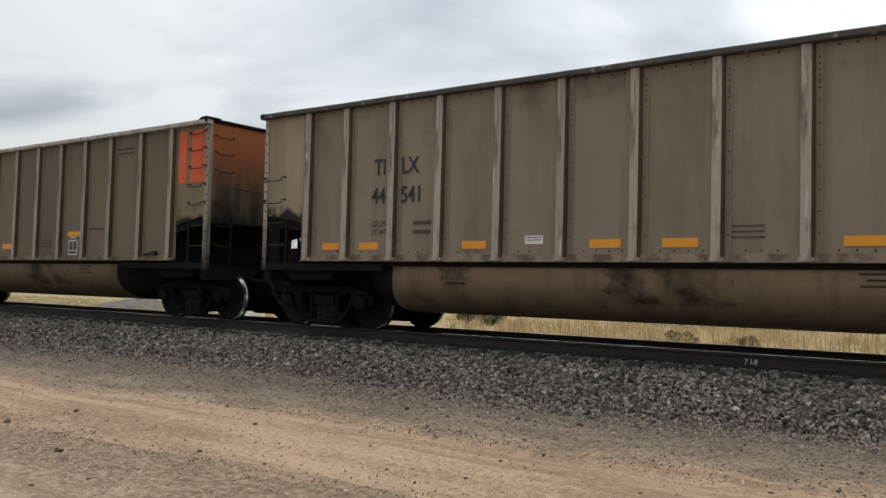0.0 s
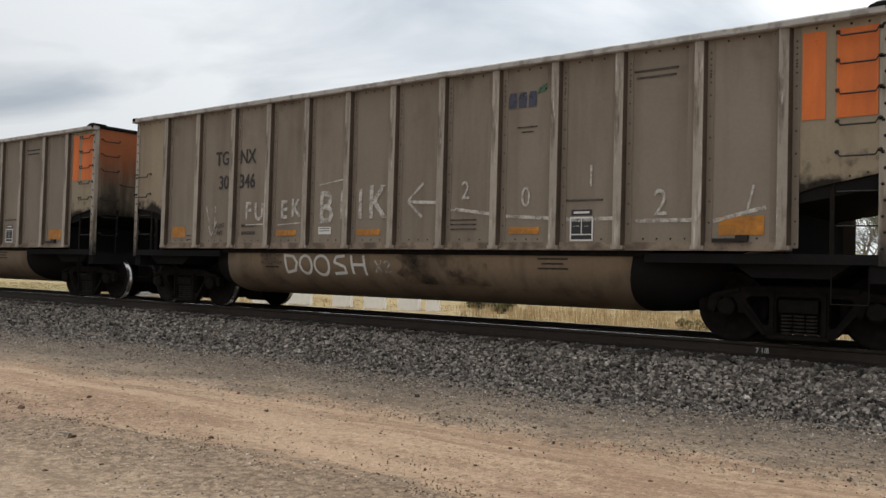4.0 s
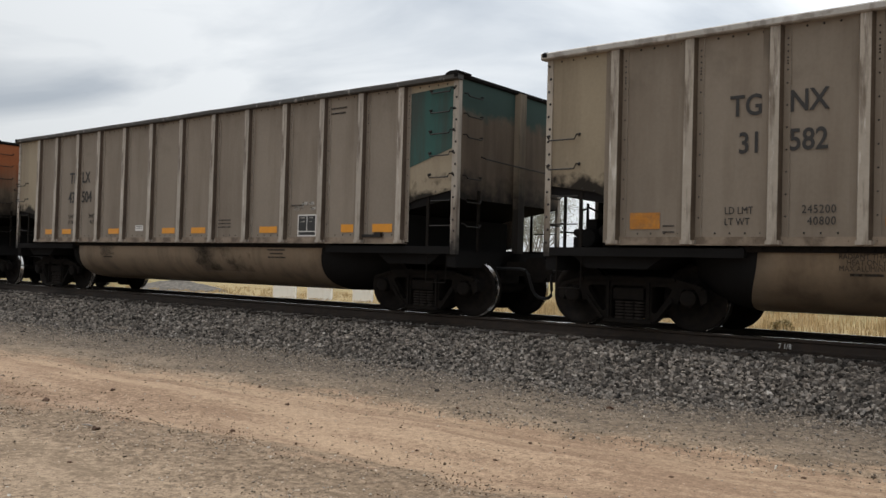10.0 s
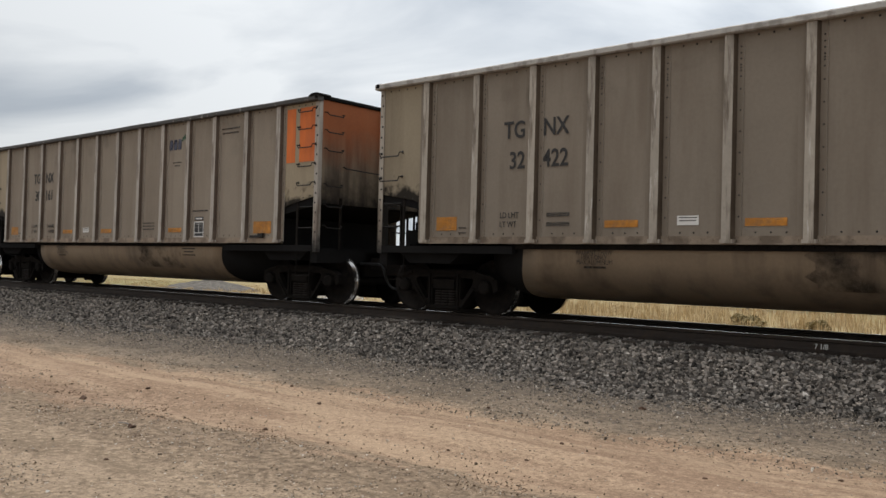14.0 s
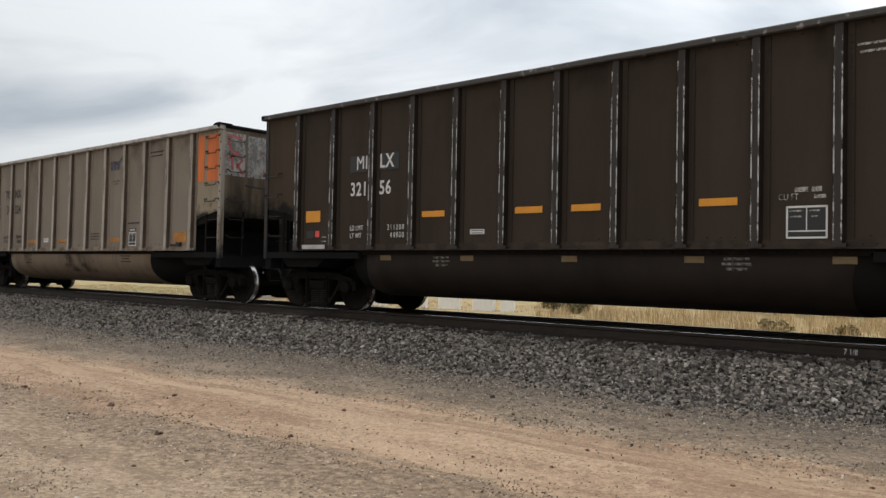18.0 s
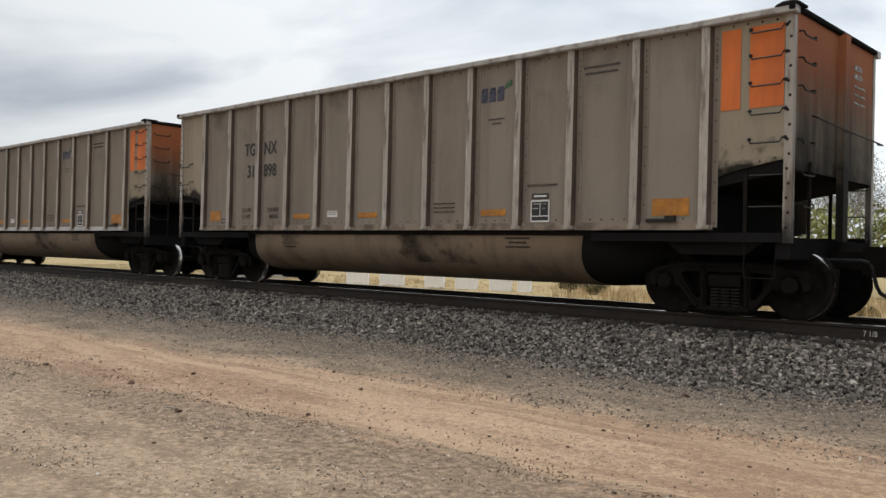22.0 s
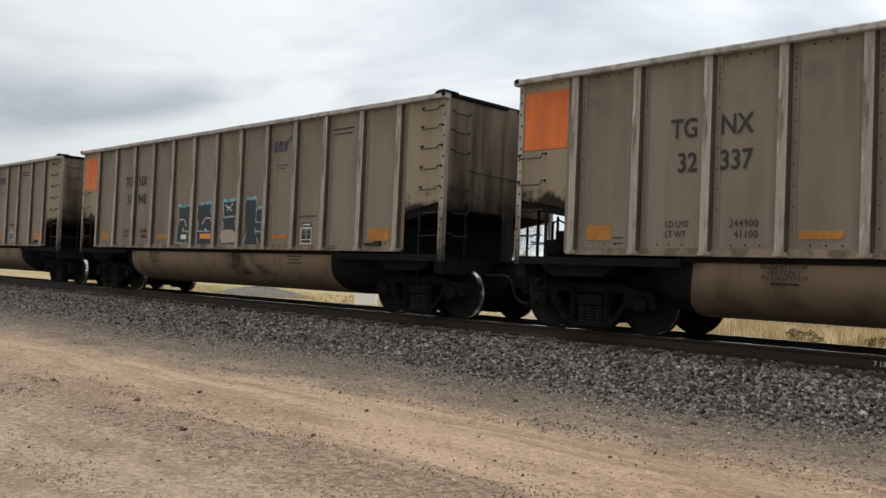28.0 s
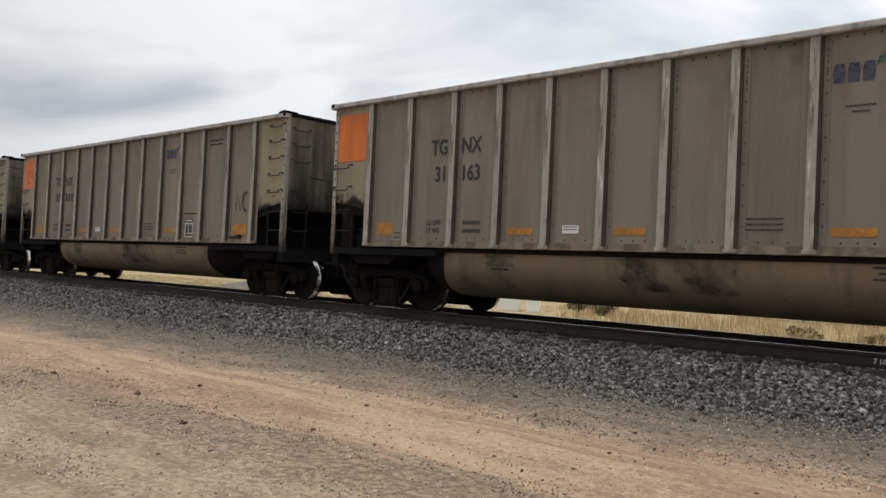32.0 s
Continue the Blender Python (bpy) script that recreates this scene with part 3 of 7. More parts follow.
def shared(key, mats, build, smooth=False):
    """The mesh of that key, built on first use."""
    if key not in SHARED:
        bm = bmesh.new()
        build(bm)
        SHARED[key] = mesh_of(str(key[0] if isinstance(key, tuple) else key), bm, mats, smooth)
    return SHARED[key]


def letters(text, size, material, align="LEFT", bold=0.0, spread=1.0):
    key = ("lettering", text, size, material.name, align, bold, spread)
    if key not in SHARED:
        cu = bpy.data.curves.new("lettering", "FONT")
        cu.body, cu.size, cu.align_x, cu.align_y = text, size, align, "CENTER"
        cu.space_character = spread
        cu.offset, cu.resolution_u, cu.extrude = bold, 3, 0.0015
        ob = bpy.data.objects.new("lettering", cu)
        me = bpy.data.meshes.new_from_object(ob)
        bpy.data.objects.remove(ob)
        me.transform(Matrix.Rotation(radians(90), 4, "X") @ Matrix.Diagonal((0.82, 1, 1, 1)))
        me.materials.clear()
        me.materials.append(material)
        SHARED[key] = me
    return SHARED[key]


def ribbon(bm, pts, wide, y):
    """A painted stroke along pts (x, z) on the sheet at y."""
    pts = [Vector(p) for p in pts]
    left, right = [], []
    for i, p in enumerate(pts):
        d = pts[min(i + 1, len(pts) - 1)] - pts[max(i - 1, 0)]
        d = d.normalized() if d.length else Vector((1, 0))
        s = Vector((-d.y, d.x)) * wide / 2
        left.append(bm.verts.new((p.x + s.x, y, p.y + s.y)))
        right.append(bm.verts.new((p.x - s.x, y, p.y - s.y)))
    for i in range(len(pts) - 1):
        bm.faces.new((left[i], right[i], right[i + 1], left[i + 1]))


def arc(cx, cz, rx, rz, a0, a1, n=10):
    return [(cx + rx * math.cos(radians(a0 + (a1 - a0) * i / n)), cz + rz * math.sin(radians(a0 + (a1 - a0) * i / n))) for i in range(n + 1)]


# ---- ground, ballast and track ----
def ground_z(x, y):
    """Shallow wheel ruts and bumps of the dirt road."""
    z = 0.0
    if -40 < x < 10 and 1 < y < 10:
        u = y - (0.07 * x + 6.42)
        z = -0.035 * math.exp(-((u + 0.7) / 0.30) ** 2) - 0.03 * math.exp(-((u - 0.75) / 0.3) ** 2) + 0.02 * math.exp(-(u / 0.35) ** 2)
        z += 0.028 * math.exp(-((u + 1.45) / 0.22) ** 2) * (1 + noise.noise((x * 1.3, y, 7.0))) + 0.03 * max(0.0, u - 1.2)
        z += 0.035 * noise.noise((x * 0.7, y * 1.1, 0.3)) + 0.012 * noise.noise((x * 2.4, y * 3.1, 4.0))
    elif y >= 15:
        z = -0.05 + 0.12 * noise.noise((x * 0.06, y * 0.06, 2.0)) * min(1, (y - 15) / 10)
    return z


def build_ground():
    """One sheet to the horizon, with shallow ruts and a low shoulder near the road."""
    xs = sorted(set([-3000, -1200, -600, -300, -150, -80, -50] + [round(-36 + 0.3 * i, 2) for i in range(147)] + [10, 14, 20, 40, 100, 300, 600, 1200, 3000]))
    ys = sorted(set([-3000, -800, -200, -60, -20, -6, 0] + [round(1.5 + 0.22 * i, 2) for i in range(40)]
                    + [10.6, 12, 14, 15, 16, 18, 21, 25, 30, 36, 44, 60, 100, 200, 500, 1200, 3000]))
    verts, faces = [], []
    for y in ys:
        for x in xs:
            z = ground_z(x, y)
            verts.append((x, y, z))
    w = len(xs)
    for j in range(len(ys) - 1):
        for i in range(w - 1):
            a = j * w + i
            faces.append((a, a + 1, a + w + 1, a + w))
    me = bpy.data.meshes.new("ground")
    me.from_pydata(verts, [], faces)
    me.polygons.foreach_set("use_smooth", [True] * len(faces))
    me.materials.append(GROUND)
    tagged(new("ground", me), "sandy dirt road beside a straw-coloured field", "ground", kind="structure")


BED = ((8.7, -0.14), (9.45, -0.015), (9.95, 0.18), (10.65, 0.44), (11.05, 0.50), (11.9, 0.52), (12.9, 0.54), (13.5, 0.53), (14.5, 0.18), (15.3, -0.08))


def bed_z(y):
    for (a, za), (b, zb) in zip(BED, BED[1:]):
        if a <= y <= b:
            return za + (zb - za) * (y - a) / (b - a)
    return 0.0


def build_bed():
    xs = [-900, -300, -120] + [round(-60 + 0.4 * i, 2) for i in range(176)] + [30, 120, 300, 900]
    verts, faces = [], []
    for x in xs:
        for y, z in BED:
            verts.append((x, y + 0.08 * noise.noise((x * 0.4, y, 1)), z + 0.03 * noise.noise((x * 0.9, y * 1.5, 5.0))))
    w = len(BED)
    for i in range(len(xs) - 1):
        for j in range(w - 1):
            a = i * w + j
            faces.append((a, a + 1, a + w + 1, a + w))
    me = bpy.data.meshes.new("ballast_bed")
    me.from_pydata(verts, [], faces)
    # bed kept dark: the shade in the gaps between stones is its colour
    me.materials.append(surface("ballast_bed", (0.044, 0.038, 0.034), 0.95, 0, 0.5, 6, 24, 0.9, (0.085, 0.073, 0.062), 0.7, 0, spec=0.1))
    tagged(new("ballast_bed", me), "grey crushed stone bed under the railway track", "ballast", kind="structure")


def stones(name, count, place, size, material, label, flat=0.7):
    """Loose stones as one body of many small angular pieces."""
    rng = np.random.default_rng(len(name) * 7 + count)
    base = np.array([(x, y, z) for x in (-0.75, 0.75) for y in (-0.75, 0.75) for z in (-0.75, 0.75)])
    tri = np.array(((0, 1, 3, 2), (4, 6, 7, 5), (0, 4, 5, 1), (2, 3, 7, 6), (0, 2, 6, 4), (1, 5, 7, 3)))
    pos = place(rng, count)
    count = len(pos)
    s = size(rng, pos)
    stretch = rng.uniform(0.45, 1.35, (count, 1, 3))
    stretch[:, :, 2] *= flat
    jitter = rng.uniform(0.45, 1.2, (count, len(base), 3))
    ang = rng.uniform(0, 2 * np.pi, count)
    tilt = rng.normal(0, 0.9, count)
    pts = base[None] * jitter * stretch * s[:, None, None]
    c, d = np.cos(tilt)[:, None], np.sin(tilt)[:, None]
    y, z = pts[:, :, 1] * c - pts[:, :, 2] * d, pts[:, :, 1] * d + pts[:, :, 2] * c
    c, d = np.cos(ang)[:, None], np.sin(ang)[:, None]
    x, y = pts[:, :, 0] * c - y * d, pts[:, :, 0] * d + y * c
    out = np.stack([x, y, z], 2) + pos[:, None, :]
    allf = (tri[None] + (np.arange(count) * len(base))[:, None, None]).reshape(-1, 4)
    me = bpy.data.meshes.new(name)
    me.from_pydata(out.reshape(-1, 3).tolist(), [], allf.tolist())
    me.materials.append(material)
    return tagged(new(name, me), label, "stones", kind="stuff")


def build_stones():
    def slope(lo, hi, y0, y1, lift, power=1.0):
        def place(rng, n):
            x = rng.uniform(lo, hi, n)
            y = y0 + (y1 - y0) * rng.uniform(0, 1, n) ** power
            y = y + 0.10 * np.sin(x * 1.7) * (y < 9.6)
            z = np.array([max(bed_z(b), ground_z(a, b)) if b < 9.6 else bed_z(b) for a, b in zip(x, y)]) + rng.uniform(-0.012 if lift > 0.01 else -0.002, lift, n)
            return np.stack([x, y, z], 1)
        return place
    near = lambda rng, p: rng.uniform(0.014, 0.038, len(p))
    far = lambda rng, p: rng.uniform(0.022, 0.044, len(p))

    def toe(x):
        """Where the heaped ballast ends; it reaches out further down the line."""
        return 9.36 + 0.10 * np.sin(x * 1.7) + 0.13 * np.sin(x * 0.53 + 1) + 0.06 * np.sin(x * 4.1) + 0.10 * np.clip(x + 5, 0, 5) + 0.05 * np.clip(x + 13, -12, 0)

    def lay(rng, x, y, lift=0.004):
        z = np.array([max(bed_z(b), ground_z(a, b)) if b < 9.6 else bed_z(b) for a, b in zip(x, y)])
        return np.stack([x, y, z + rng.uniform(-0.004, lift, len(x))], 1)

    def bank(lo, hi):
        inner = slope(lo, hi, 8.6, 11.36, 0.025)
        return lambda rng, n: (lambda p: p[p[:, 1] > toe(p[:, 0]) + rng.normal(0, 0.06, len(p))])(inner(rng, n))

    def rolled(reach, power):
        def place(rng, n):
            x = rng.uniform(-32, 2.5, n)
            y = toe(x) + 0.12 - rng.exponential(reach, n) ** power
            keep = y > 6.9
            return lay(rng, x[keep], y[keep])
        return place
    stones("ballast_stone", 37000, bank(-13, 2.5), near, STONE, "angular grey crushed granite ballast on the bank", 0.9)
    stones("ballast_stone", 27000, bank(-36, -13), far, STONE, "angular grey crushed granite ballast further along the bank", 0.9)
    stones("ballast_stone", 3500, slope(-30, 3, 11.55, 12.9, 0.0), far, STONE, "grey ballast between the rails")
    stones("ballast_stone", 9000, rolled(0.30, 1.0), lambda rng, p: rng.uniform(0.010, 0.030, len(p)), STONE, "grey stones rolled down from the foot of the bank", 0.8)
    stones("ballast_stone", 2600, bank(-20, 2.5), near, LIGHT_STONE, "paler freshly broken stones among the ballast", 0.9)
    stones("stone_chip", 4500, rolled(0.95, 1.0), lambda rng, p: rng.uniform(0.004, 0.013, len(p)), PALE_CHIP, "pale stone chips strewn below the bank", 0.7)
    stones("spilled_stone", 62000, rolled(0.95, 1.0), lambda rng, p: rng.uniform(0.004, 0.013, len(p)) * np.where(rng.uniform(0, 1, len(p)) < 0.06, 1.7, 1), SPILL,
           "small grey stones strewn at the foot of the bank")

    def road(lo, hi, y0, y1, thin):
        def place(rng, n):
            x = rng.uniform(lo, hi, n)
            y = rng.uniform(y0, y1, n)
            u = y - (0.07 * x + 6.42)
            patch = np.array([noise.noise((a * 0.6, b * 1.3, 9.0)) for a, b in zip(x, y)])
            verge = np.exp(-((u + 1.95) / 0.55) ** 2)
            much = np.where(np.abs(u) < 1.15, thin, 0.34 + 0.5 * verge) + 0.9 * patch * np.where(np.abs(u) < 1.15, thin, 1.0)
            keep = rng.uniform(0, 1, n) < np.clip(much, 0.02, 1)
            return lay(rng, x[keep], y[keep], 0.001)
        return place
    stones("road_pebble", 80000, road(-19, 1.5, 2.4, 8.0, 0.10), lambda rng, p: rng.uniform(0.003, 0.010, len(p)) * np.where(rng.uniform(0, 1, len(p)) < 0.05, 2.0, 1), PEBBLE,
           "small pebbles scattered on the dirt road", 0.6)
    stones("stone_chip", 5200, road(-13, 1.5, 2.4, 7.6, 0.08), lambda rng, p: rng.uniform(0.004, 0.012, len(p)), PALE_CHIP, "pale stone chips lying on the dirt road", 0.6)
    def ridge(rng, n):
        x = rng.uniform(-15, 1.5, n)
        u = rng.normal(-1.38, 0.24, n)
        y = 0.07 * x + 6.42 + u + 0.35 * np.array([noise.noise((a * 0.55, 0.0, 3.0)) for a in x])
        keep = rng.uniform(0, 1, n) < np.clip(np.array([0.35 + 1.6 * noise.noise((a * 1.5, b * 2.0, 5.0)) for a, b in zip(x, y)]), 0.03, 1)
        return lay(rng, x[keep], y[keep], 0.001)
    stones("dirt_crumb", 7000, ridge, lambda rng, p: rng.uniform(0.003, 0.010, len(p)), CRUMB, "ridge of dark dirt crumbs beside the wheel track", 0.7)
    stones("dirt_crumb", 5200, road(-17, 1.5, 2.8, 8.2, 0.13), lambda rng, p: rng.uniform(0.003, 0.010, len(p)) * np.where(rng.uniform(0, 1, len(p)) < 0.05, 1.9, 1), CRUMB, "dark crumbs of dirt on the sandy road", 0.7)


def build_clods():
    """Dark lumps of dirt lying on the road, each a thing of its own."""
    rng = random.Random(4)
    spots = ((-7.08, 4.05, 0.055), (-6.42, 5.03, 0.038), (-9.15, 5.43, 0.042), (-9.03, 4.59, 0.06), (-7.01, 6.22, 0.034), (-4.08, 6.47, 0.028),
             (-4.34, 8.51, 0.05), (-4.62, 5.55, 0.02), (-3.94, 5.73, 0.022), (-6.16, 2.73 + 0.6, 0.03), (-10.81, 4.38, 0.05), (-5.2, 6.0, 0.018),
             (-7.9, 4.9, 0.02), (-8.3, 6.9, 0.03), (-2.6, 6.1, 0.02), (-1.9, 7.0, 0.024), (-5.6, 7.4, 0.028), (-6.2, 4.3, 0.018))
    for x, y, r in spots:
        r *= 0.62
        bm = bmesh.new()
        bmesh.ops.create_icosphere(bm, subdivisions=2, radius=r)
        off = rng.uniform(0, 50)
        for v in bm.verts:
            k = 1 + 0.75 * noise.noise(v.co * (1.1 / r) + Vector((off, 0, 0))) + 0.4 * noise.noise(v.co * (3.0 / r) + Vector((0, off, 0)))
            v.co = Vector((v.co.x * k * 1.25, v.co.y * k, max(v.co.z * k * 0.75, -r * 0.3)))
        me = mesh_of("dirt_clod", bm, CLOD)
        ob = new("dirt_clod", me)
        ob.location = (x, y, ground_z(x, y) + r * 0.22)
        tagged(ob, "dark crumbly lump of dirt on the sandy road", "clod", "clods on the road")
    # a dry stalk beside the largest lump
    bm = bmesh.new()
    tube(bm, [(-7.44, 4.12, 0.01), (-7.27, 4.09, 0.035), (-7.12, 4.05, 0.05)], 0.006, 5)
    tagged(new("dry_stalk", mesh_of("dry_stalk", bm, BARK)), "short dry stalk lying on the dirt road", "twig")


def build_track():
    track = tagged(new("railway_track"), "rusty steel rails on wooden ties in ballast", "track", kind="structure")
    prof = [(-0.075, 0), (0.075, 0), (0.075, 0.012), (0.018, 0.03), (0.009, 0.05), (0.009, 0.135), (0.036, 0.15), (0.037, 0.182), (0.03, 0.189),
            (-0.03, 0.189), (-0.037, 0.182), (-0.036, 0.15), (-0.009, 0.135), (-0.009, 0.05), (-0.018, 0.03), (-0.075, 0.012)]
    for s in (-1, 1):
        bm = bmesh.new()
        a = [bm.verts.new((-900, y, z)) for y, z in prof]
        b = [bm.verts.new((900, y, z)) for y, z in prof]
        for i in range(len(prof)):
            f = bm.faces.new((a[i], a[(i + 1) % len(prof)], b[(i + 1) % len(prof)], b[i]))
            if i in (7, 8, 9):
                f.material_index = 1
        ob = part("rail", mesh_of("rail", bm, [RAIL_RUST, RAIL_HEAD]), track, "rust-brown steel rail with a bright running surface",
                  at=(0, TRACK_Y + s * GAUGE / 2, RAIL_Z - 0.189))
        if s < 0:
            part("lettering", letters("7 1/8", 0.10, WHITE_INK), ob, "white chalk figures on the rail's web", at=(-3.44, -0.045, 0.080))
    bm = bmesh.new()
    box(bm, -0.11, 0.11, -1.29, 1.29, -0.16, 0)
    me = mesh_of("tie", bm, TIE_WOOD)
    for i in range(90):
        part("tie", me, track, at=(-41 + 0.51 * i, TRACK_Y, RAIL_Z - 0.192))


build_ground()
build_bed()
build_track()


# ---- railcars: x along the car from its rear end, -y towards the road, z from the rail ----
RIBS = (1.09, 2.15, 3.23, 4.24, 5.24, 6.24, 7.25, 8.25, 9.26, 10.27, 11.26, 12.36, 13.40)
LOW_RIBS = (1.14, 2.04, 3.05, 4.00, 5.08, 6.14, 7.24, 8.34, 9.40, 10.50, 11.50, 12.46, 13.38)
HOPPER_RIBS = (1.05, 1.92, 2.73, 3.86, 4.98, 6.10, 7.25, 8.37, 9.48, 10.58, 11.70, 12.57, 13.39)
HOPPER_BAY = 1.11
TRUCK_X = (1.07, CAR_L - 1.07)
AXLE = 0.889
WHEEL_R = 0.457
MARKS = ((1.33, 1.76, 1.38, 1.60), (4.46, 4.98, 1.40, 1.50), (6.46, 6.98, 1.40, 1.50), (9.50, 10.02, 1.40, 1.50), (12.62, 13.18, 1.36, 1.60))
SIDE = PANEL_Y + 0.012      # where paint lies on the near side


def rib_mesh(bm, s=-1, top=TOP_Z - 0.09, foot=SILL_Z + 0.03, slim=False):
    """A pressed hat-section post: a proud face, side webs, and riveted flanges on the sheet."""
    w = 0.05 if slim else 0.060
    inner, outer = PANEL_Y + 0.006, HALF_W
    outline = [(-w - 0.10, inner), (-w - 0.10, inner + 0.008), (-w - 0.025, inner + 0.008), (-w, outer), (w, outer), (w + 0.035, inner + 0.008),
               (w + 0.115, inner + 0.014), (w + 0.115, inner)]
    low = [bm.verts.new((x, s * y, foot)) for x, y in outline]
    high = [bm.verts.new((x, s * (y if y < 1.62 else y - 0.015), top)) for x, y in outline]
    k = len(outline)
    for i in range(k):
        f = bm.faces.new((low[i], low[(i + 1) % k], high[(i + 1) % k], high[i]))
        # slot 3, the forward web, wears the colour with the painted shade
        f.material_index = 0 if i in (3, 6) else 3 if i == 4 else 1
    bm.faces.new(low[::-1])
    bm.faces.new(high)
    done = len(bm.faces)
    box(bm, -w - 0.02, w + 0.05, min(s * inner, s * (outer + 0.004)), max(s * inner, s * (outer + 0.004)), foot - 0.02, foot + 0.03)
    n = len(bm.faces)
    for z in [foot + 0.05 + 0.27 * i for i in range(10)] + [top - 0.55 + 0.075 * i for i in range(5)]:
        rivet(bm, w + 0.078, s * (inner + 0.010), z, 0.0135, s)
    bm.faces.ensure_lookup_table()
    for f in bm.faces[n:]:
        f.material_index = 2


def panel_mesh(x0, x1, s, kind):
    def build(bm):
        y0, y1 = sorted((s * (PANEL_Y - 0.006), s * (PANEL_Y + 0.006)))
        if kind == "rear":
            prism(bm, [(x0, 2.02), (x1 - 0.3, 1.90), (x1, 1.78), (x1, TOP_Z - 0.06), (x0, TOP_Z - 0.06)], y0, y1)
        elif kind == "front":
            prism(bm, [(x0, 1.80), (x0 + 0.35, 1.92), (x1, 2.06), (x1, TOP_Z - 0.06), (x0, TOP_Z - 0.06)], y0, y1)
        else:
            box(bm, x0, x1, y0, y1, SILL_Z + 0.02, TOP_Z - 0.06)
        n = int((x1 - x0) / 0.19)
        sheet = len(bm.faces)
        for i in range(n):
            x = x0 + 0.16 + 0.19 * i
            z = SILL_Z + 0.15
            if kind == "rear":
                z = 2.06 - 0.2 * (x - x0) / (x1 - x0)
            if kind == "front":
                z = 1.90 + 0.2 * (x - x0) / (x1 - x0)
            if x < x1 - 0.1:
                rivet(bm, x, s * (PANEL_Y + 0.006), z, 0.014, s)
                rivet(bm, x, s * (PANEL_Y + 0.006), TOP_Z - 0.135, 0.016, s)
        bm.faces.ensure_lookup_table()
        for f in bm.faces[sheet:]:
            f.material_index = 1
    return build


def prism_z(bm, pts, z0, z1):
    """An upright bar with the plan pts (x, y) from z0 to z1."""
    a = [bm.verts.new((x, y, z0)) for x, y in pts]
    b = [bm.verts.new((x, y, z1)) for x, y in pts]
    bm.faces.new(a[::-1])
    bm.faces.new(b)
    for i in range(len(pts)):
        j = (i + 1) % len(pts)
        bm.faces.new((a[i], a[j], b[j], b[i]))


def chord_mesh(s):
    def build(bm):
        n = 30
        prof = [(1.535, 3.845), (1.665, 3.845), (1.682, 3.862), (1.682, 3.925), (1.665, 3.942), (1.545, 3.942), (1.535, 3.93)]
        rings = []
        for i in range(n + 1):
            x = -0.085 + (CAR_L + 0.15) * i / n
            dz = 0.010 * noise.noise((x * 0.8, s, 3.0))
            dy = 0.008 * noise.noise((x * 1.1, s, 8.0))
            rings.append([bm.verts.new((x, s * (y + dy), z + dz)) for y, z in prof])
        for a, b in zip(rings, rings[1:]):
            for j in range(len(prof)):
                bm.faces.new((a[j], a[(j + 1) % len(prof)], b[(j + 1) % len(prof)], b[j]))
        bm.faces.new(rings[0])
        bm.faces.new(rings[-1][::-1])
    return build


def post_mesh(s, e):
    """A riveted corner angle; e is -1 at the rear end and 1 at the front."""
    def build(bm):
        y0, y1 = sorted((s * (PANEL_Y + 0.006), s * (PANEL_Y + 0.020)))
        x0, x1 = (-0.02, 0.075) if e < 0 else (-0.085, 0.02)
        box(bm, x0, x1, y0, y1, 1.0, TOP_Z - 0.09)
        a, b = (-0.02, -0.006) if e < 0 else (0.006, 0.02)
        y2, y3 = sorted((s * (PANEL_Y - 0.075), s * (PANEL_Y + 0.006)))
        box(bm, a, b, y2, y3, 1.0, TOP_Z - 0.09)
        for i in range(15):
            n = len(bm.faces)
            rivet(bm, (x0 + x1) / 2 + (0.012 if i % 2 else -0.012), s * (PANEL_Y + 0.020), 1.2 + 0.182 * i, 0.021, s)
            bm.faces.ensure_lookup_table()
            for f in bm.faces[n:]:
                f.material_index = 1
    return build


def iron_mesh(span, drop, s, clear=0.065):
    """A bent grab iron with bolted feet, along x."""
    def build(bm):
        y, o = s * (PANEL_Y + 0.02), s * (PANEL_Y + 0.02 + clear)
        tube(bm, [(0, y, drop), (0.01, o, drop - 0.005), (0.045, o, 0), (span - 0.045, o, 0), (span - 0.01, o, drop - 0.005), (span, y, drop)], 0.0115, 6)
        for x in (0, span):
            rivet(bm, x, y, drop, 0.028, s)
    return build


def end_iron_mesh(bm, e):
    tube(bm, [(0, 0, 0.05), (e * 0.06, 0.01, 0.045), (e * 0.07, 0.05, 0), (e * 0.07, 0.40, 0), (e * 0.06, 0.44, 0.045), (0, 0.45, 0.05)], 0.0115, 6)


def tub_profile(k=1.0, floor=0.31):
    pts = []
    for i in range(19):
        a = math.pi * i / 18
        c, s = math.cos(a), math.sin(a)
        y = -1.50 * k * math.copysign(abs(c) ** 0.74, c)
        pts.append((y, 1.13 - (1.13 - floor) * s ** 0.74))
    return pts


def tub_y(z):
    """How far the tub's sheet stands out at the height z."""
    s = min(0.999, max(0.0, (1.13 - z) / 0.82))
    return 1.5 * (1 - s ** 2.703) ** 0.37


def lay_on_tub(me, z=0.0):
    """Bends flat paint onto the tub's curve."""
    for v in me.vertices:
        v.co.y = -tub_y(z + v.co.z) - 0.005
    return me


def tub_letters(car, text, size, material, x, z, label=""):
    key = ("tub_letters", text, size, material.name, z)
    if key not in SHARED:
        SHARED[key] = lay_on_tub(letters(text, size, material, "CENTER").copy(), z)
    part("lettering", SHARED[key], car, label, at=(x, 0, z))


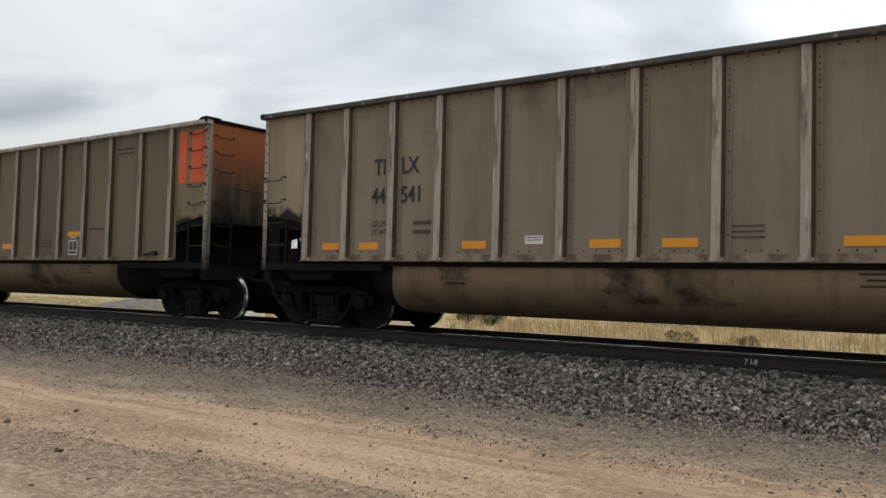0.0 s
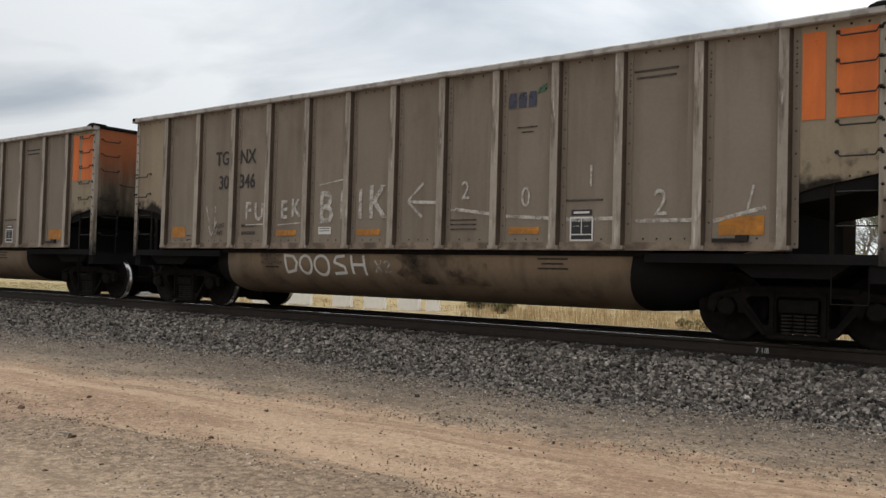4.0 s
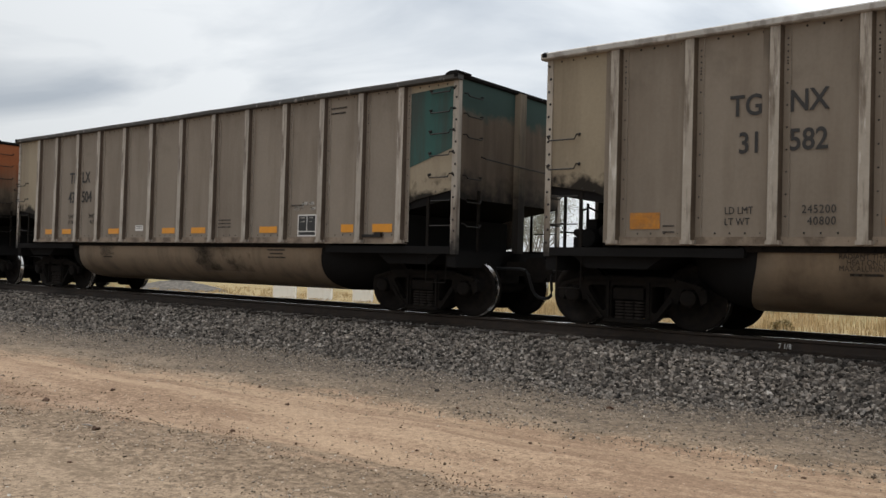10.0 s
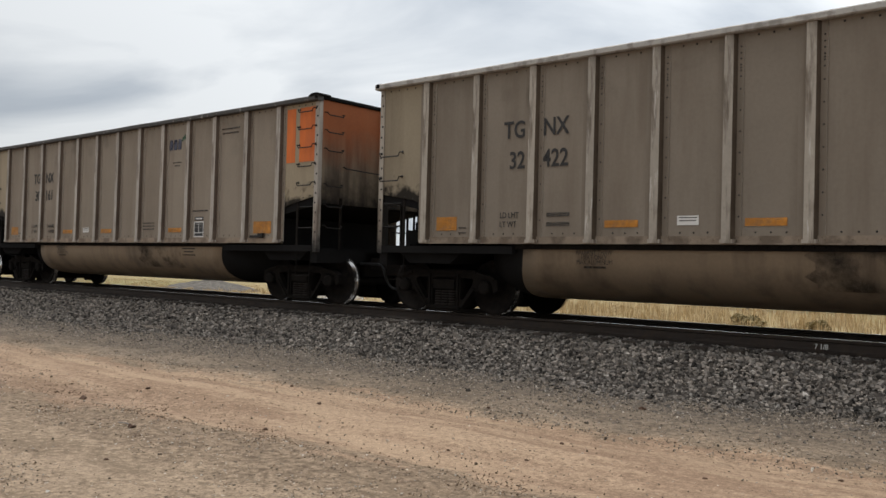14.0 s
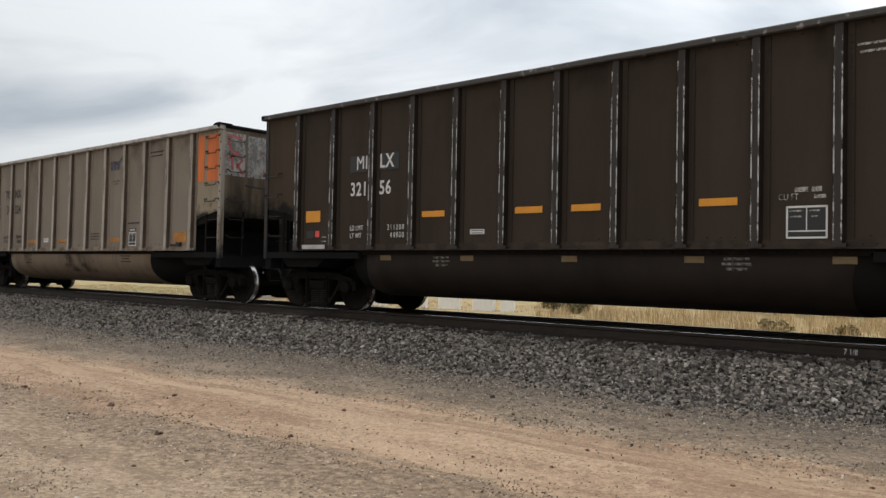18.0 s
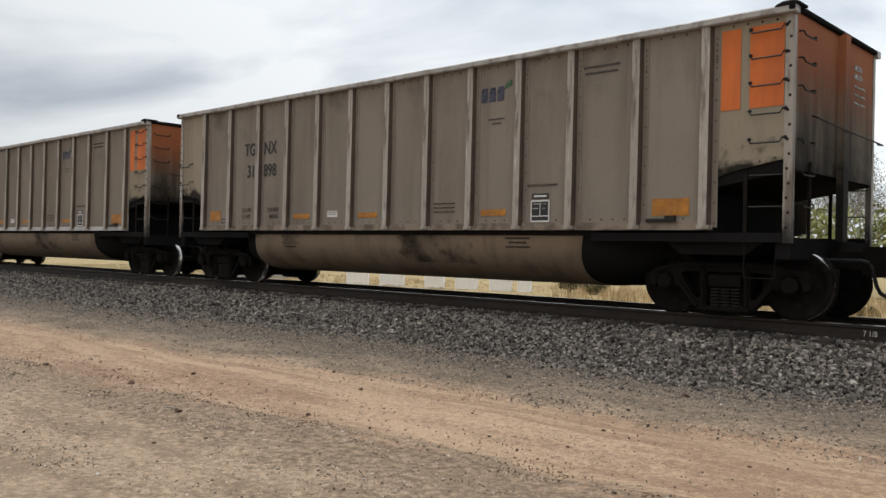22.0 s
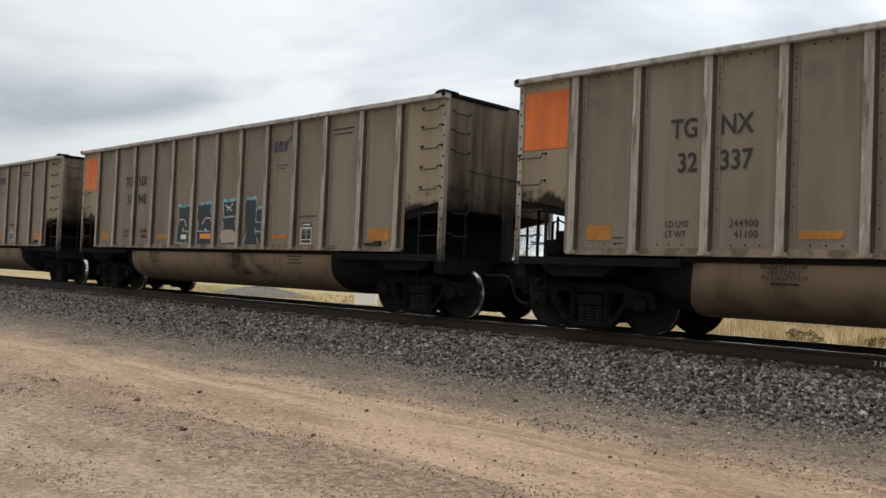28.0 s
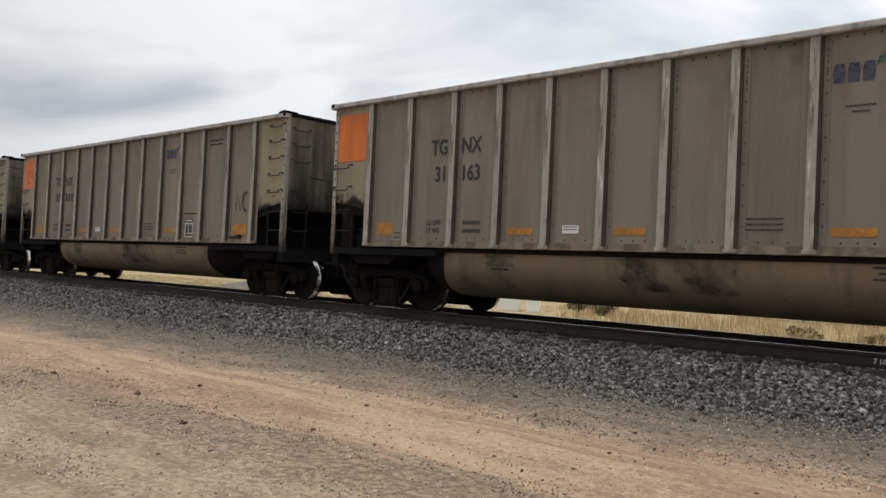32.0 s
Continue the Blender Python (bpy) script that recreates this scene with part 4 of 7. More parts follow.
def tub_bar(car, material, x, z, wide, high, name="text_line", label=""):
    key = ("tub_bar", material.name, z, wide, high, name)
    if key not in SHARED:
        bm = bmesh.new()
        prism(bm, [(-wide / 2, -high / 2), (wide / 2, -high / 2), (wide / 2, high / 2), (-wide / 2, high / 2)], 0, 0.001)
        SHARED[key] = lay_on_tub(mesh_of(name, bm, material), z)
    part(name, SHARED[key], car, label, at=(x, 0, z))


def tub_strokes(car, name, material, lines, wide, label=""):
    bm = bmesh.new()
    for pts in lines:
        # short steps, so that the stroke follows the curved sheet
        fine = [pts[0]]
        for (xa, za), (xb, zb) in zip(pts, pts[1:]):
            n = max(1, math.ceil(math.hypot(xb - xa, zb - za) / 0.04))
            fine += [(xa + (xb - xa) * i / n, za + (zb - za) * i / n) for i in range(1, n + 1)]
        ribbon(bm, fine, wide, 0)
    part(name, lay_on_tub(mesh_of(name, bm, material)), car, label)


def tub_mesh(bm):
    rings = []
    for i in range(25):
        x = 3.02 + 8.42 * i / 24
        rings.append([bm.verts.new((x - (0.16 * (i / 24) + 0.30 * (1 - i / 24) ** 3 * (1.13 - z) / 0.82) * (1.13 - z) / 0.82, y + 0.006 * noise.noise((x, z * 2, 1)), z)) for y, z in tub_profile()])
    for a, b in zip(rings, rings[1:]):
        for j in range(len(a) - 1):
            bm.faces.new((a[j], a[j + 1], b[j + 1], b[j]))
    for r in (rings[0][::-1], rings[-1]):
        bm.faces.new(r)


def tub_end_mesh(e):
    def build(bm):
        x0 = 3.02 if e < 0 else 11.44
        rings = []
        for d, k, floor in ((0.0, 0.992, 0.318), (0.12, 0.985, 0.325), (0.40, 0.95, 0.36), (1.0, 0.62, 0.50), (1.25, 0.35, 0.85)):
            lean = 0.16 * (e > 0) * (d < 0.1)
            back = 0.30 * (e < 0) * max(0.0, 1 - d)
            rings.append([bm.verts.new((x0 + e * d - (lean + back * (1.13 - z) / 0.82) * (1.13 - z) / 0.82, y, z)) for y, z in tub_profile(k, floor)])
        for a, b in zip(rings, rings[1:]):
            for j in range(len(a) - 1):
                bm.faces.new((a[j], a[j + 1], b[j + 1], b[j]))
        bm.faces.new(rings[-1])
    return build


def slope_mesh(e):
    """The sloping inner floor sheet from the end wall down to the tub."""
    def build(bm):
        x0, x1, x2 = (0.03, 1.15, 2.95) if e < 0 else (CAR_L - 0.03, CAR_L - 1.15, CAR_L - 2.95)
        pts = [(x0, 2.10), (x1, 1.88), (x2, 1.16), (x2, 1.10), (x1, 1.70), (x0, 1.90)]
        prism(bm, pts, -PANEL_Y + 0.03, PANEL_Y - 0.03)
    return build


def side_frame_mesh(s):
    """A cast side frame: a trussed plate with a spring window, two corner windows and jaws over the bearings."""
    def build(bm):
        half = [(0.30, 0.745), (0.64, 0.735), (0.80, 0.685), (1.00, 0.655), (1.13, 0.58), (1.145, 0.42), (1.06, 0.37), (1.02, 0.50), (0.97, 0.58), (0.81, 0.58),
                (0.76, 0.50), (0.735, 0.38), (0.66, 0.385), (0.60, 0.345), (0.46, 0.145), (0.38, 0.085), (0.28, 0.065)]
        loops = [[(-x, z) for x, z in reversed(half)] + half]
        loops.append([(-0.245, 0.135), (0.245, 0.135), (0.265, 0.16), (0.265, 0.575), (0.23, 0.61), (-0.23, 0.61), (-0.265, 0.575), (-0.265, 0.16)])
        tri = [(0.375, 0.605), (0.60, 0.60), (0.645, 0.565), (0.62, 0.505), (0.43, 0.245), (0.375, 0.235), (0.355, 0.27), (0.355, 0.58)]
        loops += [tri, [(-x, z) for x, z in reversed(tri)]]
        y0, y1 = sorted((s * 0.94, s * 1.05))
        flat = bmesh.new()
        for pts in loops:
            vs = [flat.verts.new((x, 0, z)) for x, z in pts]
            for i in range(len(vs)):
                flat.edges.new((vs[i], vs[(i + 1) % len(vs)]))
        bmesh.ops.triangle_fill(flat, edges=flat.edges[:], use_beauty=True)
        flat.verts.index_update()
        near = [bm.verts.new((v.co.x, y0, v.co.z)) for v in flat.verts]
        far = [bm.verts.new((v.co.x, y1, v.co.z)) for v in flat.verts]
        for f in flat.faces:
            ids = [v.index for v in f.verts]
            bm.faces.new([near[i] for i in ids])
            bm.faces.new([far[i] for i in reversed(ids)])
        for e in flat.edges:
            if len(e.link_faces) == 1:
                i, j = e.verts[0].index, e.verts[1].index
                bm.faces.new((near[i], near[j], far[j], far[i]))
        flat.free()
        # raised ribs along the compression and tension members
        o0, o1 = sorted((s * 1.05, s * 1.085))
        beam(bm, (-0.70, 0.70), (0.70, 0.70), 0.045, o0, o1)
        for k in (-1, 1):
            beam(bm, (k * 0.66, 0.44), (k * 0.40, 0.125), 0.05, o0, o1)
            beam(bm, (k * 0.72, 0.69), (k * 1.08, 0.60), 0.045, o0, o1)
            beam(bm, (k * 0.31, 0.14), (k * 0.31, 0.66), 0.04, o0, o1)
        beam(bm, (-0.36, 0.10), (0.36, 0.10), 0.04, o0, o1)
    return build


def spring_mesh(bm):
    for i in range(6):
        lathe_z(bm, 0.070, 0.022, 0.140 + 0.044 * i, 12)


def lathe_z(bm, r, h, z, n):
    lo = [bm.verts.new((r * math.cos(2 * math.pi * j / n), r * math.sin(2 * math.pi * j / n), z)) for j in range(n)]
    hi = [bm.verts.new((r * math.cos(2 * math.pi * j / n), r * math.sin(2 * math.pi * j / n), z + h)) for j in range(n)]
    for j in range(n):
        bm.faces.new((lo[j], lo[(j + 1) % n], hi[(j + 1) % n], hi[j]))
    bm.faces.new(lo[::-1])
    bm.faces.new(hi)


def wheel_mesh(s):
    """A dished steel wheel whose outer face is towards s; the tread is polished."""
    def build(bm):
        prof = [(0.06, 0.075), (0.13, 0.075), (0.15, 0.045), (0.22, 0.01), (0.36, 0.025), (0.385, 0.06), (0.452, 0.064), (0.457, 0.055), (0.460, -0.045), (0.485, -0.055),
                (0.487, -0.075), (0.42, -0.078), (0.37, -0.04), (0.22, -0.03), (0.14, -0.06), (0.06, -0.06)]
        strips = lathe(bm, [(r, s * y) for r, y in prof], 40)
        for f in strips[7]:
            f.material_index = 1
        for st in strips:
            for f in st:
                f.smooth = True
    return build


def coupler_mesh(e):
    def build(bm):
        box(bm, min(0, -e * 0.1), max(0, -e * 0.1), -0.28, 0.28, 0.55, 1.02)
        box(bm, min(0, e * 0.45), max(0, e * 0.45), -0.11, 0.11, 0.68, 0.92)
        prism(bm, [(e * 0.42, 0.62), (e * 0.55, 0.58), (e * 0.80, 0.60), (e * 0.84, 0.70), (e * 0.84, 0.90), (e * 0.78, 0.99), (e * 0.50, 0.99), (e * 0.42, 0.95)], -0.17, 0.17)
    return build


def hose_mesh(e):
    def build(bm):
        pts = [(e * x, y, z) for x, y, z in ((0.0, -0.40, 0.80), (0.48, -0.40, 0.80), (0.56, -0.39, 0.78), (0.61, -0.37, 0.71), (0.63, -0.34, 0.58), (0.645, -0.30, 0.47),
               (0.68, -0.26, 0.385), (0.74, -0.23, 0.34), (0.83, -0.20, 0.325))]
        tube(bm, pts, 0.026, 8)
    return build


def handrail_mesh(bm):
    tube(bm, [(0.02, -0.95, 2.66), (0.10, -0.93, 2.62), (0.10, 0.35, 2.58), (0.10, 1.38, 2.56), (0.12, 1.68, 2.54), (0.03, 1.70, 2.56)], 0.012, 6)


def bars(parent, name, material, x, z, rows, wide, gap=0.055, high=0.022, y=-SIDE, label=""):
    """Small writing that cannot be read: one bar a line."""
    for i, k in enumerate(rows):
        me = shared(("text_line", round(wide * k, 2), high, material.name), material,
                    lambda bm, w=wide * k: box(bm, 0, w, -0.001, 0.001, -high / 2, high / 2))
        part(name, me, parent, label, at=(x + wide * (1 - k) / 2, y, z - gap * i))


def plate(parent, name, material, x0, x1, z0, z1, y=-SIDE, label="", thick=0.002):
    me = shared((name, round(x1 - x0, 3), round(z1 - z0, 3), material.name, thick), material,
                lambda bm: box(bm, 0, x1 - x0, -thick / 2, thick / 2, 0, z1 - z0))
    return part(name, me, parent, label, at=(x0, y, z0))


def consolidated_stencil(car, x, z, small, wide=False):
    """The black maintenance plate with its white frame."""
    w, h = (0.49, 0.40) if wide else (0.36, 0.34)
    back = plate(car, "data_plate", BLACK_PLATE, x, x + w, z, z + h, -SIDE - 0.001, "black data plate in a white painted frame")

    def frame_build(bm):
        for a in ((0, w, 0, 0.024), (0, w, h - 0.024, h), (0, 0.022, 0, h), (w - 0.022, w, 0, h), (w / 2 - 0.006, w / 2 + 0.006, 0.09, h), (0, w, 0.085, 0.10)):
            box(bm, a[0], a[1], -0.0035, -0.0015, a[2], a[3])
    part("plate_frame", shared(("plate_frame", wide), WHITE_PLATE, frame_build), back)
    bars(back, "text_line", WHITE_DIM, 0.035, h - 0.06, (1, 0.8), w / 3, 0.07, 0.018, -0.003)
    bars(back, "text_line", WHITE_DIM, w / 2 + 0.03, h - 0.06, (1, 0.6), w / 4, 0.07, 0.018, -0.003)
    if wide:
        part("lettering", letters("CU FT", 0.11, WHITE_DIM, "LEFT"), car, at=(x - 0.10, -SIDE - 0.002, z + h + 0.11))
        bars(car, "text_line", WHITE_DIM, x + 0.33, z + h + 0.11, (1.0,), 0.2, 0.05, 0.045)
        bars(car, "text_line", WHITE_DIM, x + 0.10, z + h + 0.20, (1.0,), 0.16, 0.05, 0.06)
        bars(car, "text_line", WHITE_DIM, x + 0.30, z + h + 0.20, (1.0,), 0.12, 0.05, 0.06)
    else:
        plate(car, "plate_heading", BLACK_PLATE, x + 0.02, x + w - 0.02, z + h + 0.02, z + h + 0.10)
        bars(car, "text_line", WHITE_INK, x + 0.06, z + h + 0.06, (1.0,), 0.24, 0.05, 0.03, -SIDE - 0.003)


def running_gear(car):
    for tx in TRUCK_X:
        for s in (-1, 1):
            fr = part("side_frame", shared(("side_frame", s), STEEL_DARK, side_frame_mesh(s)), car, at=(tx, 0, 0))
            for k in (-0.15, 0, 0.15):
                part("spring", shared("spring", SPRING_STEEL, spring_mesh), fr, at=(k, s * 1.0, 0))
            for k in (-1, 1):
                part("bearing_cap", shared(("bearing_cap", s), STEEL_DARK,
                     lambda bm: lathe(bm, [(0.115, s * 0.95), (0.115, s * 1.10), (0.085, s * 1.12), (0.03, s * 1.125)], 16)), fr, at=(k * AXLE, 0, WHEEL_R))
        # the wider second box is an added dark backing for the spring window
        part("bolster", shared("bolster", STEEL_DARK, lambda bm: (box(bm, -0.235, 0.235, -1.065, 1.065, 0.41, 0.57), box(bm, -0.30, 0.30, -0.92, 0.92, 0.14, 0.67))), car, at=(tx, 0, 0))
        part("body_bolster", shared("body_bolster", BLACK_DUST_SHADE, lambda bm: prism(bm, [(-0.75, 1.06), (-0.45, 0.84), (0.45, 0.84), (0.75, 1.06)], -1.45, 1.45)), car, at=(tx, 0, 0))
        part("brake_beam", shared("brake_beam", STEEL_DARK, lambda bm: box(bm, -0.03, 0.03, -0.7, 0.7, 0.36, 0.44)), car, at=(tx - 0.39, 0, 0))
        for k in (-1, 1):
            ws = new("wheelset")
            ws.parent = car
            ws.location = (tx + k * AXLE, 0, WHEEL_R)
            WHEELSETS.append((ws, car, tx + k * AXLE))
            for s in (-1, 1):
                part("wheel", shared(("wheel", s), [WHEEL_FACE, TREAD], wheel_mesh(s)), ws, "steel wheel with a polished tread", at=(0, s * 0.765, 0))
            part("axle", shared("axle", STEEL_DARK, lambda bm: lathe(bm, [(0.085, -0.95), (0.085, 0.95)], 14)), ws)
    for e, x in ((-1, 0.0), (1, CAR_L)):
        part("coupler", shared(("coupler", e), STEEL_DARK, coupler_mesh(e)), car, at=(x, 0, 0))
        part("air_hose", shared(("air_hose", e), RUBBER, hose_mesh(e)), car, at=(x, 0, 0))
        part("end_sill", shared("end_sill", BLACK_DUST_SHADE, lambda bm: box(bm, -0.09, 0.09, -1.55, 1.55, 0.80, 1.06)), car, at=(x - e * 0.09, 0, 0))
        part("end_platform", shared("end_platform", BLACK_DUST_SHADE, lambda bm: box(bm, -0.45, 0.45, -1.45, 1.45, 1.055, 1.085)), car, at=(x - e * 0.62, 0, 0))
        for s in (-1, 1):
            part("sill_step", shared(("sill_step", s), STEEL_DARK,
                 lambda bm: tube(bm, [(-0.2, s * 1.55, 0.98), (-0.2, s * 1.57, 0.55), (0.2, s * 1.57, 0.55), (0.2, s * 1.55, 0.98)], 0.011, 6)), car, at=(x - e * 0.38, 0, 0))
            part("lower_sill", shared("lower_sill", BLACK_DUST_SHADE, lambda bm: box(bm, -1.4, 1.4, -0.05, 0.05, 1.01, 1.13)), car, at=(x - e * 1.48, s * 1.55, 0))
    part("centre_sill", shared("centre_sill", STEEL_DARK, lambda bm: box(bm, 0.1, CAR_L - 0.1, -0.32, 0.32, 0.72, 1.05)), car)


def brake_gear(car):
    """Air cylinder, reservoir, valve and pipes on the rear platform."""
    part("brake_cylinder", shared("brake_cylinder", BLACK_DUST_SHADE, lambda bm: lathe(bm, [(0.05, -0.32), (0.17, -0.28), (0.19, -0.2), (0.19, 0.2), (0.14, 0.26), (0.05, 0.34)], 18, (0.92, -0.15, 1.33))), car)
    part("air_reservoir", shared("air_reservoir", BLACK_DUST_SHADE, lambda bm: lathe(bm, [(0.04, -0.46), (0.16, -0.40), (0.18, -0.3), (0.18, 0.3), (0.16, 0.4), (0.04, 0.46)], 18, (1.35, 0.65, 1.36))), car)

    def valve(bm):
        lathe(bm, [(0.04, -1.20), (0.13, -1.18), (0.15, -1.12), (0.15, -0.72), (0.18, -0.70), (0.18, -0.64), (0.06, -0.60)], 16, (0.74, 0, 1.28))
        lathe(bm, [(0.03, -1.14), (0.09, -1.12), (0.10, -0.80), (0.04, -0.76)], 12, (0.98, 0, 1.38))
        box(bm, 0.66, 0.82, -1.05, -0.85, 1.42, 1.56)
        box(bm, 0.60, 0.90, -1.10, -0.80, 1.085, 1.14)
        box(bm, 0.46, 0.57, -1.08, -0.86, 1.085, 1.30)
        lathe(bm, [(0.02, -1.10), (0.06, -1.09), (0.06, -0.84), (0.02, -0.83)], 10, (0.52, 0, 1.36))
        for x, z in ((0.50, 1.72), (0.60, 1.80), (0.88, 1.66)):
            tube(bm, [(x, -0.92, 1.1), (x, -0.92, z)], 0.022, 6)
        tube(bm, [(0.50, -0.92, 1.70), (0.62, -0.9, 1.74), (0.88, -0.92, 1.62)], 0.016, 6)
    part("control_valve", shared("control_valve", BLACK_DUST_SHADE, valve), car, "black valve block", at=(-0.28, 0, 0))

    def pipes(bm):
        tube(bm, [(0.55, -0.6, 1.45), (0.62, -0.3, 1.62), (0.80, 0.2, 1.66), (0.9, 0.9, 1.60)], 0.014, 6)
        tube(bm, [(0.15, -1.4, 1.36), (0.15, 1.45, 1.36)], 0.013, 6)
        tube(bm, [(0.35, 0.3, 1.09), (0.36, 0.32, 1.85)], 0.02, 6)
        tube(bm, [(0.60, 1.2, 1.09), (0.62, 1.18, 1.8)], 0.02, 6)
    part("brake_pipe", shared("brake_pipe", IRON, pipes), car)
    part("auxiliary_reservoir", shared("auxiliary_reservoir", BLACK_DUST_SHADE, lambda bm: lathe(bm, [(0.05, -0.50), (0.19, -0.44), (0.22, -0.34), (0.22, 0.30), (0.19, 0.40), (0.05, 0.46)], 18, (0.76, -0.50, 1.33))), car)
    part("brake_hose", shared("brake_hose", RUBBER, lambda bm: (tube(bm, [(0.80, -1.15, 1.96), (0.74, -1.16, 1.76), (0.82, -1.14, 1.62), (0.70, -1.10, 1.46)], 0.024, 6),
         tube(bm, [(0.30, 1.05, 1.09), (0.30, 1.05, 1.50), (0.42, 1.0, 1.58), (0.78, 0.4, 1.52)], 0.02, 6))), car)
    part("brake_rod", shared("brake_rod", IRON, lambda bm: (beam(bm, (0.12, 1.14), (0.70, 1.60), 0.05, 0.18, 0.22), beam(bm, (0.70, 1.60), (0.86, 1.12), 0.05, 0.18, 0.22),
         box(bm, 0.40, 0.80, 0.45, 0.95, 1.09, 1.42))), car)


def ladders(car, end_irons=True):
    for s in (-1, 1):
        for z in (3.66, 3.33, 2.98, 2.62, 2.26):
            part("grab_iron", shared(("iron_front", s), IRON, iron_mesh(0.46, 0.06, s)), car, at=(CAR_L - 0.53, 0, z))
        for z in (2.66, 2.24):
            part("grab_iron", shared(("iron_rear", s), IRON, iron_mesh(0.50, 0.07, s)), car, at=(0.03, 0, z))
        for x in (0.56, CAR_L - 0.58):
            part("ladder_stile", shared(("ladder_stile", s), STEEL_DARK, lambda bm: box(bm, -0.025, 0.025, s * 1.555 - 0.012, s * 1.555 + 0.012, 1.05, 2.05)), car, at=(x, 0, 0))
        for x, z in ((CAR_L - 0.53, 1.86), (CAR_L - 0.53, 1.46), (0.03, 1.86), (0.03, 1.46)):
            part("rung", shared(("rung", s), IRON, lambda bm: tube(bm, [(0, s * 1.565, 0), (0.47, s * 1.565, 0)], 0.010, 6)), car, at=(x, 0, z))
    for e, x in ((-1, -0.02), (1, CAR_L + 0.02)):
        for z in (3.60, 3.27, 2.92, 2.25, 1.86, 1.46):
            part("end_grab_iron", shared(("end_iron", e), IRON, lambda bm: end_iron_mesh(bm, e)), car, at=(x, -1.45, z))
        part("end_stile", shared("end_stile", STEEL_DARK, lambda bm: box(bm, -0.015, 0.015, -1.02, -0.97, 1.06, 2.05)), car, at=(x, 0, 0))
    part("handrail", shared("handrail", IRON, handrail_mesh), car, at=(CAR_L, 0, 0))


def gondola(spec):
    """A bathtub coal gondola with thirteen side posts."""
    paint, kind = spec["paint"], spec["kind"]
    dark = kind in ("black", "brown")
    car = tagged(new("coal_gondola"), spec["label"], "railcar", "coal train cars")
    slim = dark
    ribs = LOW_RIBS if spec["mark"] == "TI LX" else RIBS
    for s in (-1, 1):
        edges = (0.05,) + ribs + (CAR_L - 0.05,)
        if s < 0:
            for i in range(14):
                where = "rear" if i == 0 else "front" if i == 13 else "mid"
                me = shared(("panel", i, s, ribs[0]), [TANS[0]["panel"], IRON], panel_mesh(edges[i], edges[i + 1], s, where))
                mat = paint["panel"] if where == "mid" else paint["bay"]
                if kind == "black" and where == "front" or kind == "black" and spec.get("red_rear") and where == "rear":
                    mat = RED
                if kind == "brown" and where == "front":
                    mat = OCHRE_BAY
                part("panel", me, car, material=mat)
        else:
            part("far_side_sheet", shared("far_side_sheet", [TANS[0]["panel"], IRON],
                 lambda bm: (panel_mesh(0.05, RIBS[0], 1, "rear")(bm), panel_mesh(RIBS[0], RIBS[-1], 1, "mid")(bm), panel_mesh(RIBS[-1], CAR_L - 0.05, 1, "front")(bm))), car, material=paint["panel"])
        for i, x in enumerate(ribs):
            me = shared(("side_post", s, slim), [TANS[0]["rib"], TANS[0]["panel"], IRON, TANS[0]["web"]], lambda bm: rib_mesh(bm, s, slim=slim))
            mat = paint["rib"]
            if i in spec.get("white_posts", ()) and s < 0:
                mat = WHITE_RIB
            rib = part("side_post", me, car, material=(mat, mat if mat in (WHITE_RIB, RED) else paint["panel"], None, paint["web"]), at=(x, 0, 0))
            if dark and s < 0 and mat is not WHITE_RIB:
                part("scuff", shared("scuff", SCUFF, lambda bm: [box(bm, k - 0.008, k + 0.008, -HALF_W - 0.003, -HALF_W - 0.001, SILL_Z + 0.1, TOP_Z - 0.2) for k in (-0.045, 0.045)]), rib, material=SCUFF_DULL if kind == "brown" else None)
        part("top_chord", shared(("top_chord", s), CHORD, chord_mesh(s)), car, material=CHORD_SOOT if spec.get("sooty") or kind == "black" else None)
        part("side_sill", shared(("side_sill", s), TANS[0]["rib"], lambda bm: (
            box(bm, RIBS[0] - 0.09, RIBS[-1] + 0.09, min(s * 1.52, s * 1.645), max(s * 1.52, s * 1.645), SILL_Z - 0.005, SILL_Z + 0.012),
            box(bm, RIBS[0] - 0.09, RIBS[-1] + 0.09, min(s * 1.585, s * 1.60), max(s * 1.585, s * 1.60), SILL_Z + 0.012, SILL_Z + 0.105),
            [rivet(bm, RIBS[0] + 0.1 + 0.152 * i, s * 1.60, SILL_Z + 0.06, 0.012, s) for i in range(80)])), car, material=WHITE_RIB if spec.get("bright_sill") else paint["sill"])
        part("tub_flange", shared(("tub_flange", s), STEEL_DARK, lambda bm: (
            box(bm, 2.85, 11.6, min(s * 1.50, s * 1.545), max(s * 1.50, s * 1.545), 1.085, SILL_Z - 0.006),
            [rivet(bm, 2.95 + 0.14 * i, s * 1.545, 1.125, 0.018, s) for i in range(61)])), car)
        for e, x in ((-1, 0.0), (1, CAR_L)):
            part("corner_post", shared(("corner_post", s, e), [TANS[0]["post"], IRON], post_mesh(s, e)), car, material=RED if kind == "black" and e > 0 and s < 0 else WHITE_RIB if e > 0 and spec.get("white_corner") else paint["post"], at=(x, 0, 0))
    for e, x in ((-1, 0.0), (1, CAR_L)):
        part("end_wall", shared(("end_wall", e), TANS[0]["end"], lambda bm: box(bm, -0.008, 0.008, -PANEL_Y + 0.01, PANEL_Y - 0.01, 1.93, TOP_Z - 0.015)), car, material=RED if kind == "black" and e > 0 else paint["orange"] if e > 0 and spec["patch"] == "orange" and not spec.get("plain_end") else GREEN_END if e > 0 and spec["patch"] == "green" else OCHRE_END if e > 0 and kind == "brown" else paint["end"], at=(x, 0, 0))
